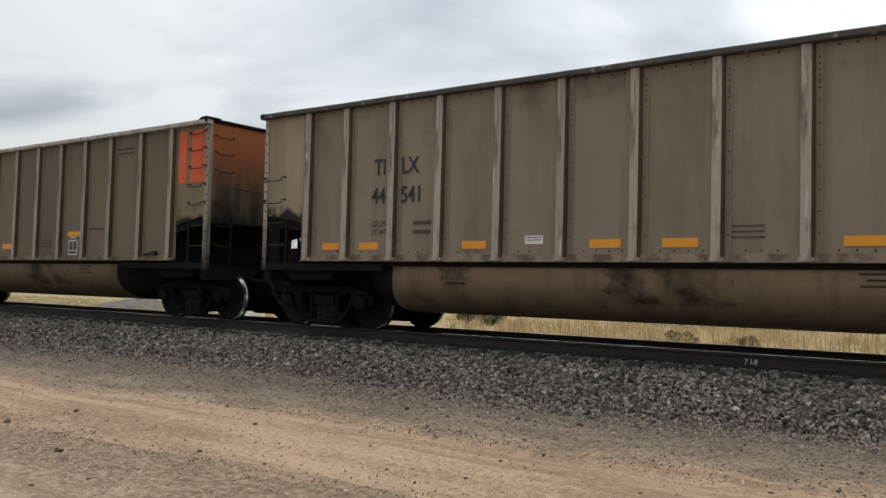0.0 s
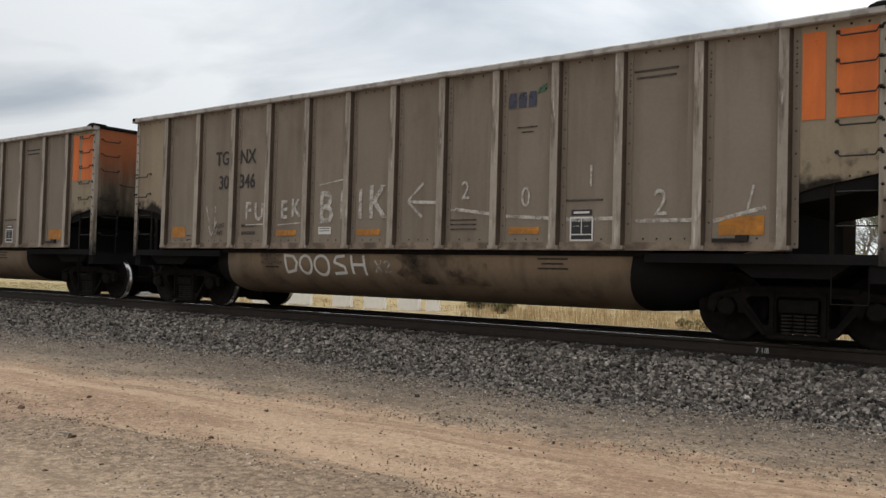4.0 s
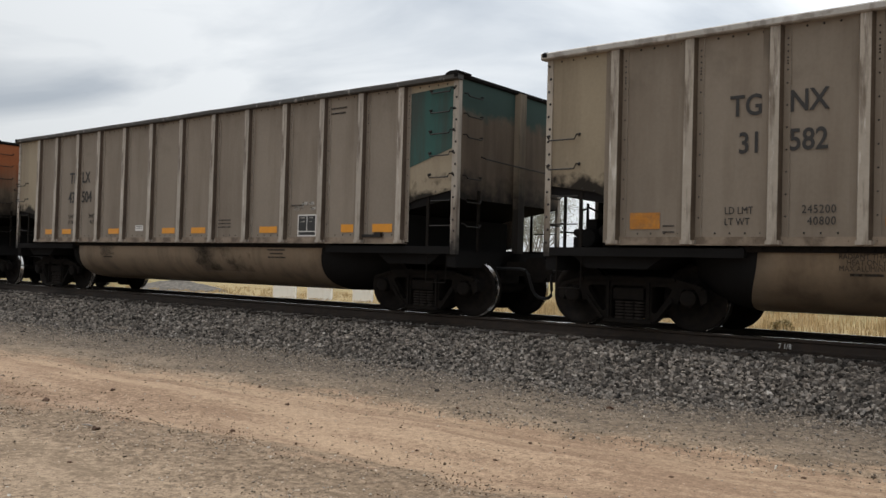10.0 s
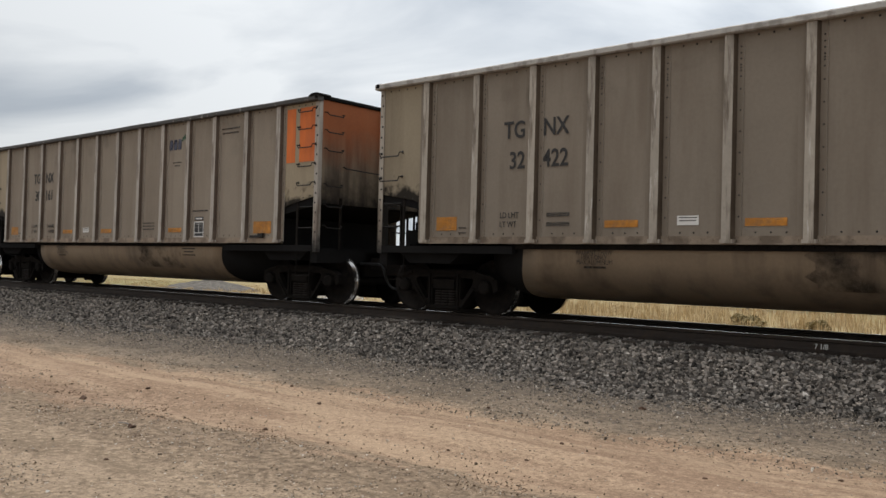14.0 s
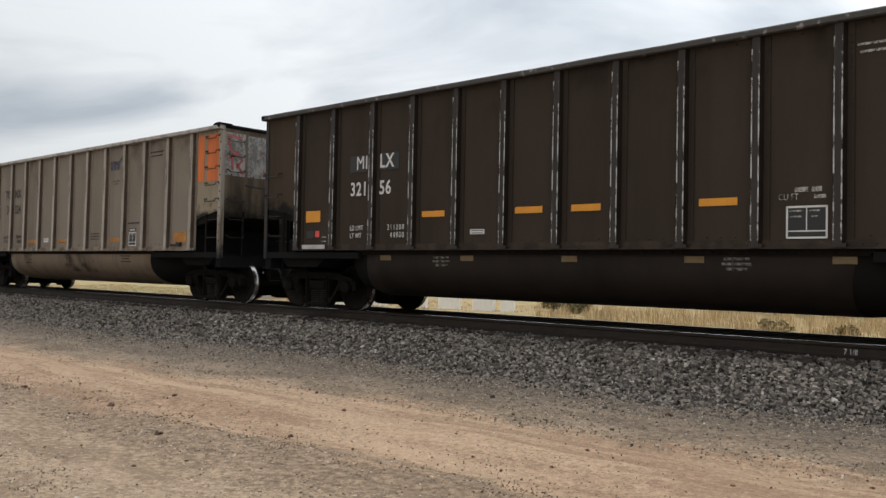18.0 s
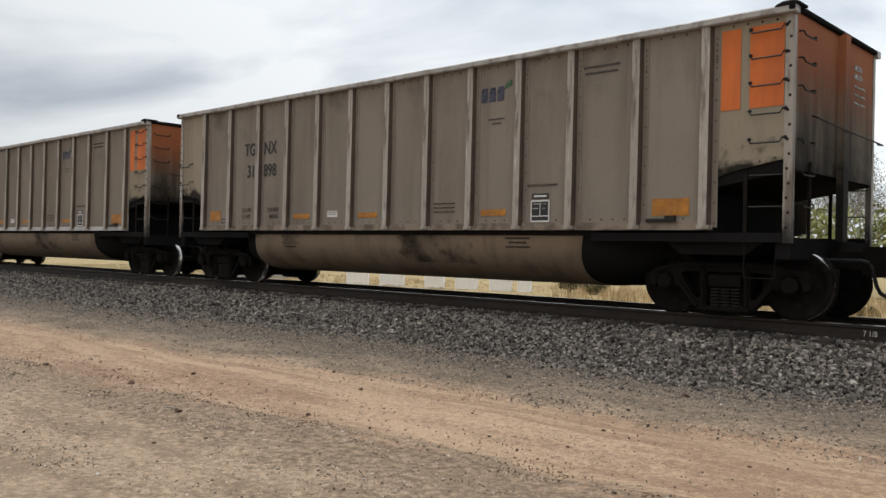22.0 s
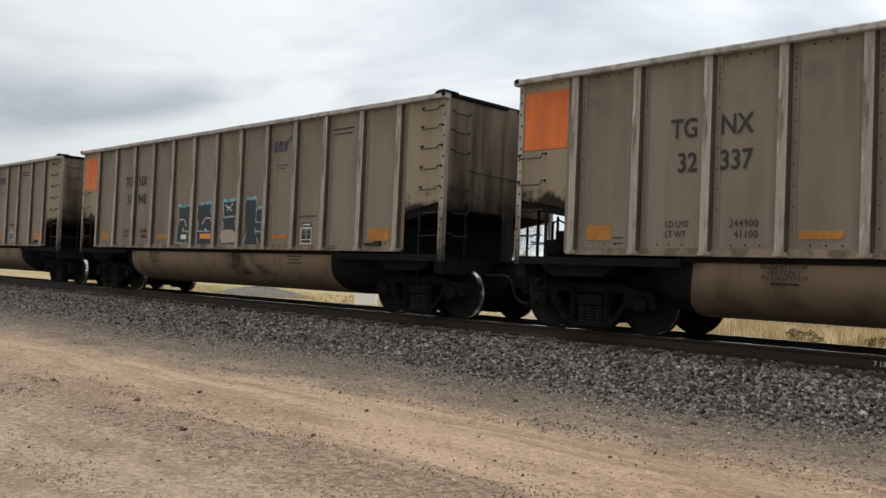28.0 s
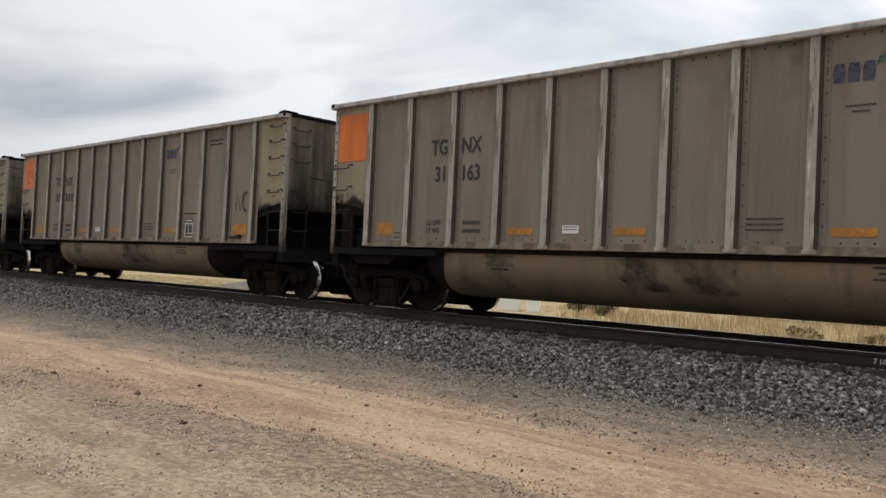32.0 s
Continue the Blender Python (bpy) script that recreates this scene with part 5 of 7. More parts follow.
        part("end_chord", shared(("end_chord", e), BLACK_DUST_SHADE, lambda bm: tube(bm, [(0, -1.69, 3.90), (0, -1.60, 3.925), (0, 1.60, 3.925), (0, 1.69, 3.90)], 0.042, 8)), car, at=(x + e * 0.02, 0, 0))
        wall = RED if kind == "black" and e > 0 else paint["orange"] if e > 0 and spec["patch"] == "orange" and not spec.get("plain_end") else paint["end"]
        part("end_post", shared(("end_post", e), TANS[0]["end"], lambda bm: prism_z(bm, [(0.0, -0.14), (e * 0.085, -0.095), (e * 0.085, 0.095), (0.0, 0.14)], 1.06, TOP_Z - 0.03)), car, material=wall, at=(x + e * 0.008, 0.16, 0))
        # added black sheet: hides the lit far side and stands in for shade
        part("bulkhead", shared("bulkhead", BLACK_DUST_SHADE, lambda bm: box(bm, -0.015, 0.015, -1.5, 1.5, 1.05, 1.66)), car, at=(x - e * 1.12, 0, 0))
        part("slope_sheet", shared(("slope_sheet", e), BLACK_DUST_SHADE, slope_mesh(e)), car)
        part("tub_end", shared(("tub_end", e), BLACK_DUST_SHADE, tub_end_mesh(e), True), car)
    part("corner_cap", shared("corner_cap", BLACK_DUST_SHADE, lambda bm: prism(bm, [(-0.20, 3.935), (0.10, 3.935), (0.10, 3.965), (0.03, 3.99), (-0.10, 3.985), (-0.17, 3.96)], -1.69, -1.38)), car, at=(CAR_L, 0, 0))
    part("tub", shared("tub", TANS[0]["tub"], tub_mesh, True), car, "rounded sheet-metal tub", material=paint["tub"])
    part("release_lever", shared("release_lever", IRON, lambda bm: (box(bm, 12.55, 12.95, -1.63, -1.59, SILL_Z + 0.10, SILL_Z + 0.15), box(bm, 12.85, 13.0, -1.66, -1.60, SILL_Z + 0.11, SILL_Z + 0.19))), car)
    running_gear(car)
    brake_gear(car)
    ladders(car)
    markings(car, spec)
    if spec["mark"] == "TI LX":
        lower_sides(car)
    return car


BODY_PARTS = ("panel", "far_side_sheet", "side_post", "top_chord", "corner_post", "end_wall", "end_chord", "end_post", "corner_cap", "grab_iron", "end_grab_iron",
              "handrail", "orange_patch", "green_patch")


def lower_sides(car, k=0.9675):
    """Some of the cars are built 9 cm lower above the sill."""
    for child in car.children:
        if child.name.split(".")[0] in BODY_PARTS:
            child.location.z = SILL_Z + (child.location.z - SILL_Z) * k
            child.scale.z = k


def markings(car, spec):
    kind = spec["kind"]
    light = kind in ("black", "brown")
    ink = WHITE_INK if light else INK
    small = WHITE_DIM if light else INK_PALE
    rm, num = spec.get("mark"), spec.get("number")
    size = 0.30 if kind == "brown" else 0.35 if light else 0.37
    step = 0.205 if kind == "brown" else 0.215
    low = -0.03 if light else 0.18 if rm == "TI LX" else 0.0
    spread = 1.3 if kind == "brown" else 1.12 if light else 1.0
    # reporting mark and number on both sides of the third post
    if rm:
        px, drop = (LOW_RIBS if rm == "TI LX" else RIBS)[spec.get("post", 2)] - RIBS[2], 0.20 if rm == "TI LX" else 0.0
        for text, z in ((rm, (2.57 if kind == "brown" else 2.76 if light else 2.90) - drop), (num, (2.12 if kind == "brown" else 2.28 if light else 2.43) - drop)):
            a, b = text.split()
            if spec.get("plates"):
                before, after = (0.17 * len(a), 0.22 + 0.12 * len(b)) if kind == "brown" else (step * len(a), step * len(b))
                plate(car, "number_plate_sheet", WHITE_PLATE, px + 3.07 - before, px + 3.12, z - 0.17, z + 0.17, label="white vinyl patch behind the lettering")
                plate(car, "number_plate_sheet", WHITE_PLATE, px + 3.36, px + 3.40 + after, z - 0.17, z + 0.17, label="white vinyl patch behind the lettering")
            if spec.get("dark_pads") and text == rm:
                plate(car, "letter_pad", BLACK_PLATE, px + 2.60, px + 3.12, z - 0.15, z + 0.15, label="black painted patch behind the lettering")
                plate(car, "letter_pad", BLACK_PLATE, px + 3.36, px + 3.88, z - 0.15, z + 0.15, label="black painted patch behind the lettering")
            i = INK if spec.get("plates") else ink
            part("lettering", letters(a, size, i, "RIGHT", 0.0 if "M" in a else 0.006, spread), car, "painted reporting letters", at=(px + 3.08, -SIDE - 0.003, z))
            part("lettering", letters(b, size, i, "LEFT", 0.0 if "M" in b else 0.006, spread), car, "painted reporting letters", at=(px + 3.39, -SIDE - 0.003, z))
    else:
        # the letters still show; of the number only rubbed bars are left
        part("lettering", letters("TG", size, INK_FAINT, "RIGHT", 0.006), car, "faded reporting letters", at=(3.08, -SIDE - 0.003, 2.90))
        part("lettering", letters("NX", size, INK_FAINT, "LEFT", 0.006), car, "faded reporting letters", at=(3.39, -SIDE - 0.003, 2.90))
        for x in (2.72, 2.90, 3.42, 3.61, 3.80):
            plate(car, "faded_mark", INK_FAINT, x, x + 0.12, 2.32, 2.55, label="rubbed dark figure that cannot be read")
    for i, word in enumerate(("LD LMT", "LT WT") if kind != "brown" else ()):
        part("lettering", letters(word, 0.13, WHITE_INK if light else INK, "LEFT"), car, at=(2.62, -SIDE - 0.002, 1.60 + low - 0.14 * i))
        if spec.get("weights"):
            part("lettering", letters(spec["weights"][i], 0.14, WHITE_INK if light else INK, "RIGHT", 0.0, 1.3 if light else 1.15), car, at=(4.04 if light else 3.94, -SIDE - 0.002, 1.60 + low - 0.14 * i))
        else:
            bars(car, "text_line", INK_FAINT, 3.48, 1.60 + low - 0.14 * i, (1,), 0.40, 0.1, 0.06)
    # amber reflectors
    refl = REFLECT_NEW if light or spec.get("fresh") else REFLECT
    if kind == "brown":
        for x, z0, z1 in ((1.34, 1.28, 2.12), (4.55, 1.28, 1.72), (7.50, 1.28, 1.74), (10.50, 1.28, 1.74), (13.12, 1.28, 2.26)):
            plate(car, "reflector", REFLECT_NEW, x, x + 0.10, z0, z1)
    else:
        lift = 0.33 if light else 0.0
        if low > 0:
            marks = ((1.50, 1.96, 1.36, 1.48), (2.34, 2.76, 1.36, 1.48), (4.44, 4.88, 1.36, 1.48), (6.58, 7.04, 1.36, 1.48), (7.62, 8.10, 1.36, 1.48), (9.80, 10.30, 1.36, 1.48), (12.0, 12.40, 1.36, 1.50), (12.75, 13.2, 1.36, 1.50))
        elif rm == "MQ RX":
            marks = ((1.72, 2.06, 1.31, 1.54), (3.52, 3.95, 1.32, 1.45), (6.62, 7.13, 1.44, 1.57), (9.58, 10.12, 1.70, 1.82))
        else:
            marks = MARKS
        for x0, x1, z0, z1 in marks:
            plate(car, "reflector", refl, x0, x1, z0 + lift, z1 + lift)
        if light:
            for x in (3.50, 5.42, 7.42, 9.40, 11.30):
                tub_bar(car, REFLECT_PALE, x, 1.03, 0.28, 0.09, "reflector", "bleached amber reflector")
            plate(car, "reflector", refl, 7.5, 8.0, 1.73, 1.83)
    if light:
        near_x = 1.47 if kind == "brown" else 1.62
        plate(car, "tag", RED_TAG, near_x, near_x + 0.12, 1.52 if kind == "brown" else 1.42, 1.64 if kind == "brown" else 1.54, label="small red inspection tag")
        plate(car, "tag", RED_TAG, 12.92, 13.06, 1.50, 1.63, label="small red inspection tag")
        plate(car, "tag_board", BLACK_PLATE, *((1.47, 1.64, 1.37, 1.49) if kind == "brown" else (1.36, 1.58, 1.40, 1.54)))
        plate(car, "sill_plate", WHITE_RIB, 1.30, 1.98, 1.19, 1.27, -1.65, label="bare aluminium strip on the sill")
        plate(car, "sill_plate", WHITE_RIB, 12.55, 13.25, 1.19, 1.27, -1.65, label="bare aluminium strip on the sill")
    # white sticker and data plate
    place = 12.60 if kind == "brown" else 5.55
    plate(car, "sticker", WHITE_PLATE, place, place + 0.30, 1.42, 1.50 if light else 1.545)
    bars(car, "text_line", INK_PALE, place + 0.02, 1.48 if light else 1.52, (1, 0.9), 0.26, 0.04, 0.012, -SIDE - 0.003)
    consolidated_stencil(car, {"TI LX": 10.88, "MQ RX": 9.64}.get(rm, 9.62 if kind == "brown" else 10.64 if light else 10.52), 1.29, small, light or rm == "TI LX")
    bars(car, "text_line", small, 1.80, 1.42, (1, 1), 0.16, 0.08, 0.02)
    if not light:
        bars(car, "text_line", small, 8.42, 1.62, (1, 1, 1), 0.5, 0.07, 0.02)
    if kind != "brown":
        bars(car, "text_line", small if light else INK_FAINT, 11.45, 3.56, (1, 0.9), 0.62, 0.09, 0.03)
    if not light:
        bars(car, "text_line", INK_FAINT, 10.42, 1.86, (1,), 0.60, 0.05, 0.03)
    if light:
        for x in (4.85, 9.98):
            for z, w in ((1.04, 0.34), (0.975, 0.40), (0.91, 0.28)):
                tub_bar(car, small, x, z, w, 0.035)
    else:
        tub_letters(car, "RADIANT THAW", 0.095, INK_PALE, 4.25, 1.045)
        tub_letters(car, "HEAT ONLY", 0.095, INK_PALE, 4.25, 0.975)
        tub_letters(car, "MAX ALUMINUM", 0.095, INK_PALE, 4.25, 0.905)
        tub_bar(car, small, 4.25, 0.835, 0.36, 0.03)
        for z, w in ((1.04, 0.5), (0.97, 0.36), (0.90, 0.5)):
            tub_bar(car, small, 10.2, z, w, 0.026)
    # company sign: plain blue blocks and a green leaf
    if spec.get("sign"):
        for i in range(3):
            def block(bm, i=i):
                x = 0.17 * i
                prism(bm, [(x, 0.0), (x + 0.13, 0.0), (x + 0.14, 0.12), (x + 0.13, 0.23), (x + 0.02, 0.23), (x, 0.14)], -0.001, 0.001)
            part("sign_block", shared(("sign_block", i), LOGO_BLUE, block), car, "faded dark blue sign", at=(9.46, -SIDE, 3.25))
        part("sign_leaf", shared("sign_leaf", LOGO_GREEN, lambda bm: prism(bm, [(0.62, 0.20), (0.80, 0.26), (0.86, 0.42), (0.80, 0.36), (0.66, 0.30)], -0.001, 0.001)), car, "faded green leaf shape", at=(9.32, -SIDE, 3.22))
        bars(car, "text_line", small, 9.62, 2.96, (1, 0.6), 0.34, 0.07, 0.02)
    # coloured end panels
    patch = spec["patch"]
    if patch == "orange":
        for x0, x1 in ((13.60, CAR_L - 0.66), (CAR_L - 0.54, CAR_L - 0.10)):
            plate(car, "orange_patch", ORANGE_RED if spec.get("red_hue") else ORANGE, x0, x1, 2.72, 3.76, label="bright orange painted patch")
        for i in range(5):
            part("text_line", shared(("end_text", i < 2), WHITE_DIM, lambda bm: box(bm, -0.001, 0.001, 0, 0.34 if i < 2 else 0.5, 0, 0.075 if i < 2 else 0.03)), car, at=(CAR_L + 0.014, 0.66, 3.52 - 0.12 * i))
    if patch == "green":
        part("green_patch", shared("green_patch", GREEN, lambda bm: prism(bm, [(13.55, 2.46), (CAR_L - 0.09, 2.74), (CAR_L - 0.09, 3.76), (13.55, 3.72)], -SIDE - 0.001, -SIDE + 0.001)), car, "dark teal painted patch")
    if patch == "ochre":
        stroke_part(car, "spray_scribble", SPRAY_FADED, [arc(0.35, 2.9, 0.16, 0.3, 20, 330), [(0.55, 3.3), (0.5, 2.6), (0.75, 2.75), (0.9, 3.2)], arc(0.75, 2.95, 0.12, 0.2, 0, 300)], 0.05, label="dark smeared spray-painted scribble")
        part("rim_end", shared("rim_end", CHORD_YELLOW, lambda bm: box(bm, CAR_L - 2.2, CAR_L + 0.06, -1.688, -1.684, 3.85, 3.93)), car, "yellow painted end of the rim")
        for i in range(2):
            part("text_line", shared("end_yellow", YELLOW, lambda bm: [box(bm, -0.001, 0.001, 0.11 * k, 0.11 * k + 0.085, 0, 0.15) for k in range(5)]), car, "yellow lettering that cannot be read", at=(CAR_L + 0.012, 0.68 - 0.05 * i, 3.28 + 0.18 * (1 - i)))
    if patch == "rear_orange":
        plate(car, "orange_patch", ORANGE, 0.10, 1.00, 2.80, 3.70, label="bright orange painted patch")
    if patch == "rear_green":
        plate(car, "green_patch", GREEN, 0.10, 1.00, 2.5, 3.76, label="dark green painted patch")
    if not light:
        coal_smear(car, num)
    for stroke in spec.get("strokes", ()):
        stroke(car)


def coal_smear(car, num):
    """Coal that has run down over the tub from the seam above."""
    x = random.Random(str(num)).uniform(6.6, 8.2)
    key = "coal_smear"
    if key not in SHARED:
        bm = bmesh.new()
        cols = []
        for i in range(7):
            cols.append([bm.verts.new((0.28 * i - 0.14 * (j % 3 == 1), 0, 1.12 - 0.085 * j)) for j in range(7)])
        for a, b in zip(cols, cols[1:]):
            for j in range(6):
                bm.faces.new((a[j], a[j + 1], b[j + 1], b[j]))
        SHARED[key] = lay_on_tub(mesh_of("coal_smear", bm, COAL_SMEAR))
    part("coal_smear", SHARED[key], car, "black coal smear on the tub", at=(x, 0, 0))


def end_strokes(car, name, material, lines, wide, label):
    bm = bmesh.new()
    for pts in lines:
        ribbon(bm, pts, wide, 0)
    me = mesh_of(name, bm, material)
    me.transform(Matrix.Rotation(radians(90), 4, "Z"))
    part(name, me, car, label, at=(CAR_L + 0.013, 0, 0))


def end_pad(car, material, y0, y1, z0, z1, proud, label):
    bm = bmesh.new()
    box(bm, -0.001, 0.001, 0, y1 - y0, 0, z1 - z0)
    part("paint_patch", mesh_of("paint_patch", bm, material), car, label, at=(CAR_L + proud, y0, z0))


def end_smears(car):
    """Half-scraped white panels on the end, with what is left of red writing."""
    end_pad(car, SMEAR_WHITE, -1.50, -0.97, 2.84, 3.80, 0.010, "rubbed white paint")
    end_pad(car, SMEAR_WHITE, -0.90, -0.10, 2.84, 3.78, 0.010, "rubbed white paint")
    end_pad(car, SMEAR_RED, -0.55, -0.14, 2.86, 3.45, 0.012, "flaked red paint")
    for line in ([(-1.42, 3.72), (-1.36, 3.40), (-1.12, 3.36)], [(-1.40, 3.74), (-1.05, 3.70)], [(-1.42, 3.22), (-1.20, 3.34), (-1.06, 3.20), (-1.20, 3.02)], [(-1.20, 3.12), (-1.02, 2.90)], [(-1.32, 3.30), (-1.30, 2.96)]):
        end_strokes(car, "spray_scribble", SPRAY_RED, [line], 0.06, "smeared red spray paint")


def stroke_part(car, name, material, lines, wide, y=-SIDE - 0.004, label=""):
    bm = bmesh.new()
    for pts in lines:
        ribbon(bm, pts, wide, y)
    part(name, mesh_of(name, bm, material), car, label)


def white_scrawl(car):
    """Faded white spray lines: an arrow, figures and words."""
    lab = "faded white spray-painted scrawl"
    stroke_part(car, "spray_line", CHALK, [[(7.58, 1.93), (8.2, 1.90)], [(7.88, 2.22), (7.56, 1.94), (7.86, 1.68)]], 0.05, label=lab)
    for a, b, za, zb in ((8.4, 9.2, 1.80, 1.70), (9.45, 10.2, 1.66, 1.62), (10.45, 11.2, 1.60, 1.60), (11.5, 12.3, 1.56, 1.56), (12.55, 13.2, 1.54, 1.70)):
        stroke_part(car, "spray_line", CHALK, [[(a, za), (b, zb)]], 0.05, label=lab)
    for text, x, z, k in (("2", 8.62, 2.06, 0.4), ("0", 9.7, 1.92, 0.42), ("1", 10.75, 2.18, 0.42), ("2", 11.75, 1.78, 0.5), ("/", 12.95, 1.78, 0.5)):
        part("spray_figure", letters(text, k, CHALK, "LEFT"), car, lab, at=(x, -SIDE - 0.004, z))
    for text, x, z, k in (("F", 3.58, 1.86, 0.46), ("U", 3.84, 1.84, 0.46), ("E", 4.56, 1.86, 0.46), ("K", 4.84, 1.88, 0.46), ("B", 5.54, 1.86, 0.8), ("I", 6.04, 1.9, 0.7), ("I", 6.46, 1.9, 0.7), ("K", 6.70, 1.92, 0.78)):
        part("spray_figure", letters(text, k, CHALK, "LEFT", 0.010), car, lab, at=(x, -SIDE - 0.004, z))
    stroke_part(car, "spray_line", CHALK, [[(3.6, 1.61), (4.12, 1.62)], [(4.5, 1.60), (5.1, 1.63)], [(5.55, 2.28), (6.12, 2.36)]], 0.02, label=lab)
    stroke_part(car, "spray_line", CHALK, [[(2.42, 1.98), (2.52, 1.66), (2.58, 1.92), (2.68, 1.60), (2.70, 1.98)], [(2.5, 1.62), (2.62, 1.32), (2.76, 1.55), (2.66, 1.36)], [(2.74, 1.7), (2.6, 1.42)]], 0.03, label=lab)
    word = [[(4.62, 1.06), (4.64, 0.74), (4.86, 0.78), (4.93, 0.92), (4.84, 1.03), (4.60, 1.05)], arc(5.15, 0.89, 0.15, 0.16, 0, 360, 14), arc(5.55, 0.88, 0.18, 0.17, 0, 360, 14),
            [(6.12, 1.05), (5.92, 1.03), (5.86, 0.94), (6.10, 0.86), (6.12, 0.76), (5.84, 0.74)], [(6.27, 1.06), (6.29, 0.74)], [(6.55, 1.06), (6.58, 0.72)], [(6.28, 0.90), (6.57, 0.90)]]
    tub_strokes(car, "spray_line", CHALK_FRESH, word, 0.05, lab)
    tub_strokes(car, "spray_line", CHALK, [[(6.80, 0.98), (6.95, 0.78)], [(6.95, 0.98), (6.80, 0.78)], [(7.0, 0.94), (7.08, 0.98), (7.13, 0.92), (7.0, 0.79), (7.14, 0.79)]], 0.03, lab)


def blue_black_piece(car):
    """Four black letter-like blocks edged in pale blue, one in each bay, with a cream patch and a bird-like mark."""
    fills = (
        [(5.47, 1.20), (5.47, 1.44), (5.52, 1.73), (5.59, 1.86), (5.57, 1.98), (5.52, 2.22), (5.79, 2.19), (6.08, 2.23), (6.11, 1.93), (6.10, 1.64), (6.09, 1.44), (6.10, 1.20)],
        [(6.40, 1.20), (6.44, 1.45), (6.42, 1.54), (6.48, 1.72), (6.42, 1.94), (6.44, 2.23), (6.74, 2.21), (7.03, 2.27), (7.06, 1.94), (7.15, 1.72), (7.18, 1.20)],
        [(7.46, 1.20), (7.50, 1.48), (7.57, 1.70), (7.51, 1.82), (7.58, 1.91), (7.52, 2.29), (7.81, 2.27), (8.10, 2.30), (8.12, 1.91), (8.09, 1.82), (8.15, 1.58), (8.15, 1.20)],
        [(8.40, 1.20), (8.46, 1.41), (8.50, 1.63), (8.44, 2.00), (8.48, 2.30), (8.66, 2.28), (8.87, 2.31), (8.91, 2.07), (9.13, 2.07), (9.13, 1.82), (9.19, 1.73), (9.20, 1.20)],
    )
    caps = (
        [[(5.50, 2.22), (5.79, 2.19), (6.08, 2.23)]],
        [[(6.43, 2.23), (6.74, 2.22), (7.05, 2.27)]],
        [[(7.51, 2.28), (7.81, 2.27), (8.11, 2.31)]],
        [[(8.46, 2.23), (8.51, 2.31), (8.66, 2.28), (8.87, 2.31)], [(8.91, 2.06), (9.13, 2.07)]],
    )
    edges = (
        [[(5.52, 2.22), (5.57, 1.98), (5.59, 1.86)], [(6.08, 2.23), (6.11, 1.93), (6.10, 1.64), (6.08, 1.57), (5.76, 1.58)], [(5.47, 1.21), (5.48, 1.44), (5.53, 1.71), (5.61, 1.83)]],
        [[(6.44, 2.23), (6.42, 1.94), (6.48, 1.72), (6.42, 1.52), (6.46, 1.40), (6.39, 1.20)], [(7.05, 2.27), (7.02, 2.03), (7.07, 1.89), (7.17, 1.69), (7.19, 1.20)], [(6.44, 1.58), (7.02, 1.57)]],
        [[(7.52, 2.29), (7.59, 1.91)], [(8.11, 2.30), (8.10, 1.91), (8.05, 1.85), (8.10, 1.63), (8.15, 1.20)], [(7.52, 1.84), (7.59, 1.70), (7.48, 1.44), (7.45, 1.20)], [(7.55, 1.88), (8.07, 1.91)], [(7.62, 1.92), (7.63, 1.87)], [(7.75, 1.93), (7.75, 1.88)], [(7.88, 1.93), (7.89, 1.89)], [(8.01, 1.93), (8.01, 1.90)]],
        [[(8.46, 2.25), (8.43, 2.05), (8.46, 1.91)], [(8.87, 2.31), (8.89, 2.05), (8.88, 1.77), (9.18, 1.75)], [(9.13, 2.07), (9.13, 1.82), (9.20, 1.68), (9.21, 1.20)], [(8.56, 1.63), (8.41, 1.22)], [(8.85, 1.63), (8.96, 1.41), (9.04, 1.21)], [(8.87, 1.57), (9.20, 1.54)], [(8.71, 1.21), (9.14, 1.19)]],
    )
    white = [[(5.61, 1.84), (5.73, 1.88), (5.86, 1.84), (5.93, 1.70)], [(5.76, 1.58), (5.80, 1.66), (5.84, 1.58)], [(5.52, 1.33), (5.55, 1.26), (5.59, 1.32), (5.61, 1.26), (5.65, 1.33)], [(5.69, 1.26), (5.74, 1.32), (5.76, 1.25), (5.80, 1.32), (5.81, 1.26), (5.90, 1.28), (5.93, 1.25), (5.96, 1.31), (5.91, 1.34)], [(6.66, 1.74), (6.78, 1.88), (6.98, 1.89), (7.09, 1.79), (7.15, 1.64)], [(6.78, 1.59), (6.82, 1.65), (6.87, 1.59)], [(7.63, 2.18), (7.72, 2.12), (7.79, 2.09), (7.84, 2.12), (7.95, 2.21)], [(7.72, 2.12), (7.75, 2.06), (7.73, 2.02)], [(7.79, 2.09), (7.86, 2.05), (7.93, 2.06)], [(7.75, 2.15), (7.81, 2.07)], [(7.89, 2.17), (7.84, 2.09)]]
    for pts, cap, edge in zip(fills, caps, edges):
        bm = bmesh.new()
        prism(bm, pts, -SIDE - 0.003, -SIDE - 0.001)
        part("spray_fill", mesh_of("spray_fill", bm, SPRAY_BLACK), car, "black spray-painted letter block")
        stroke_part(car, "spray_outline", SPRAY_BLUE, cap, 0.075, -SIDE - 0.005, "pale blue spray-painted outline")
        stroke_part(car, "spray_outline", SPRAY_HAZE, edge, 0.036, -SIDE - 0.0055, "thin grey-blue spray-painted outline")
    stroke_part(car, "spray_scribble", CHALK_FRESH, white, 0.022, -SIDE - 0.006, "thin white spray-painted scribble")
    bm = bmesh.new()
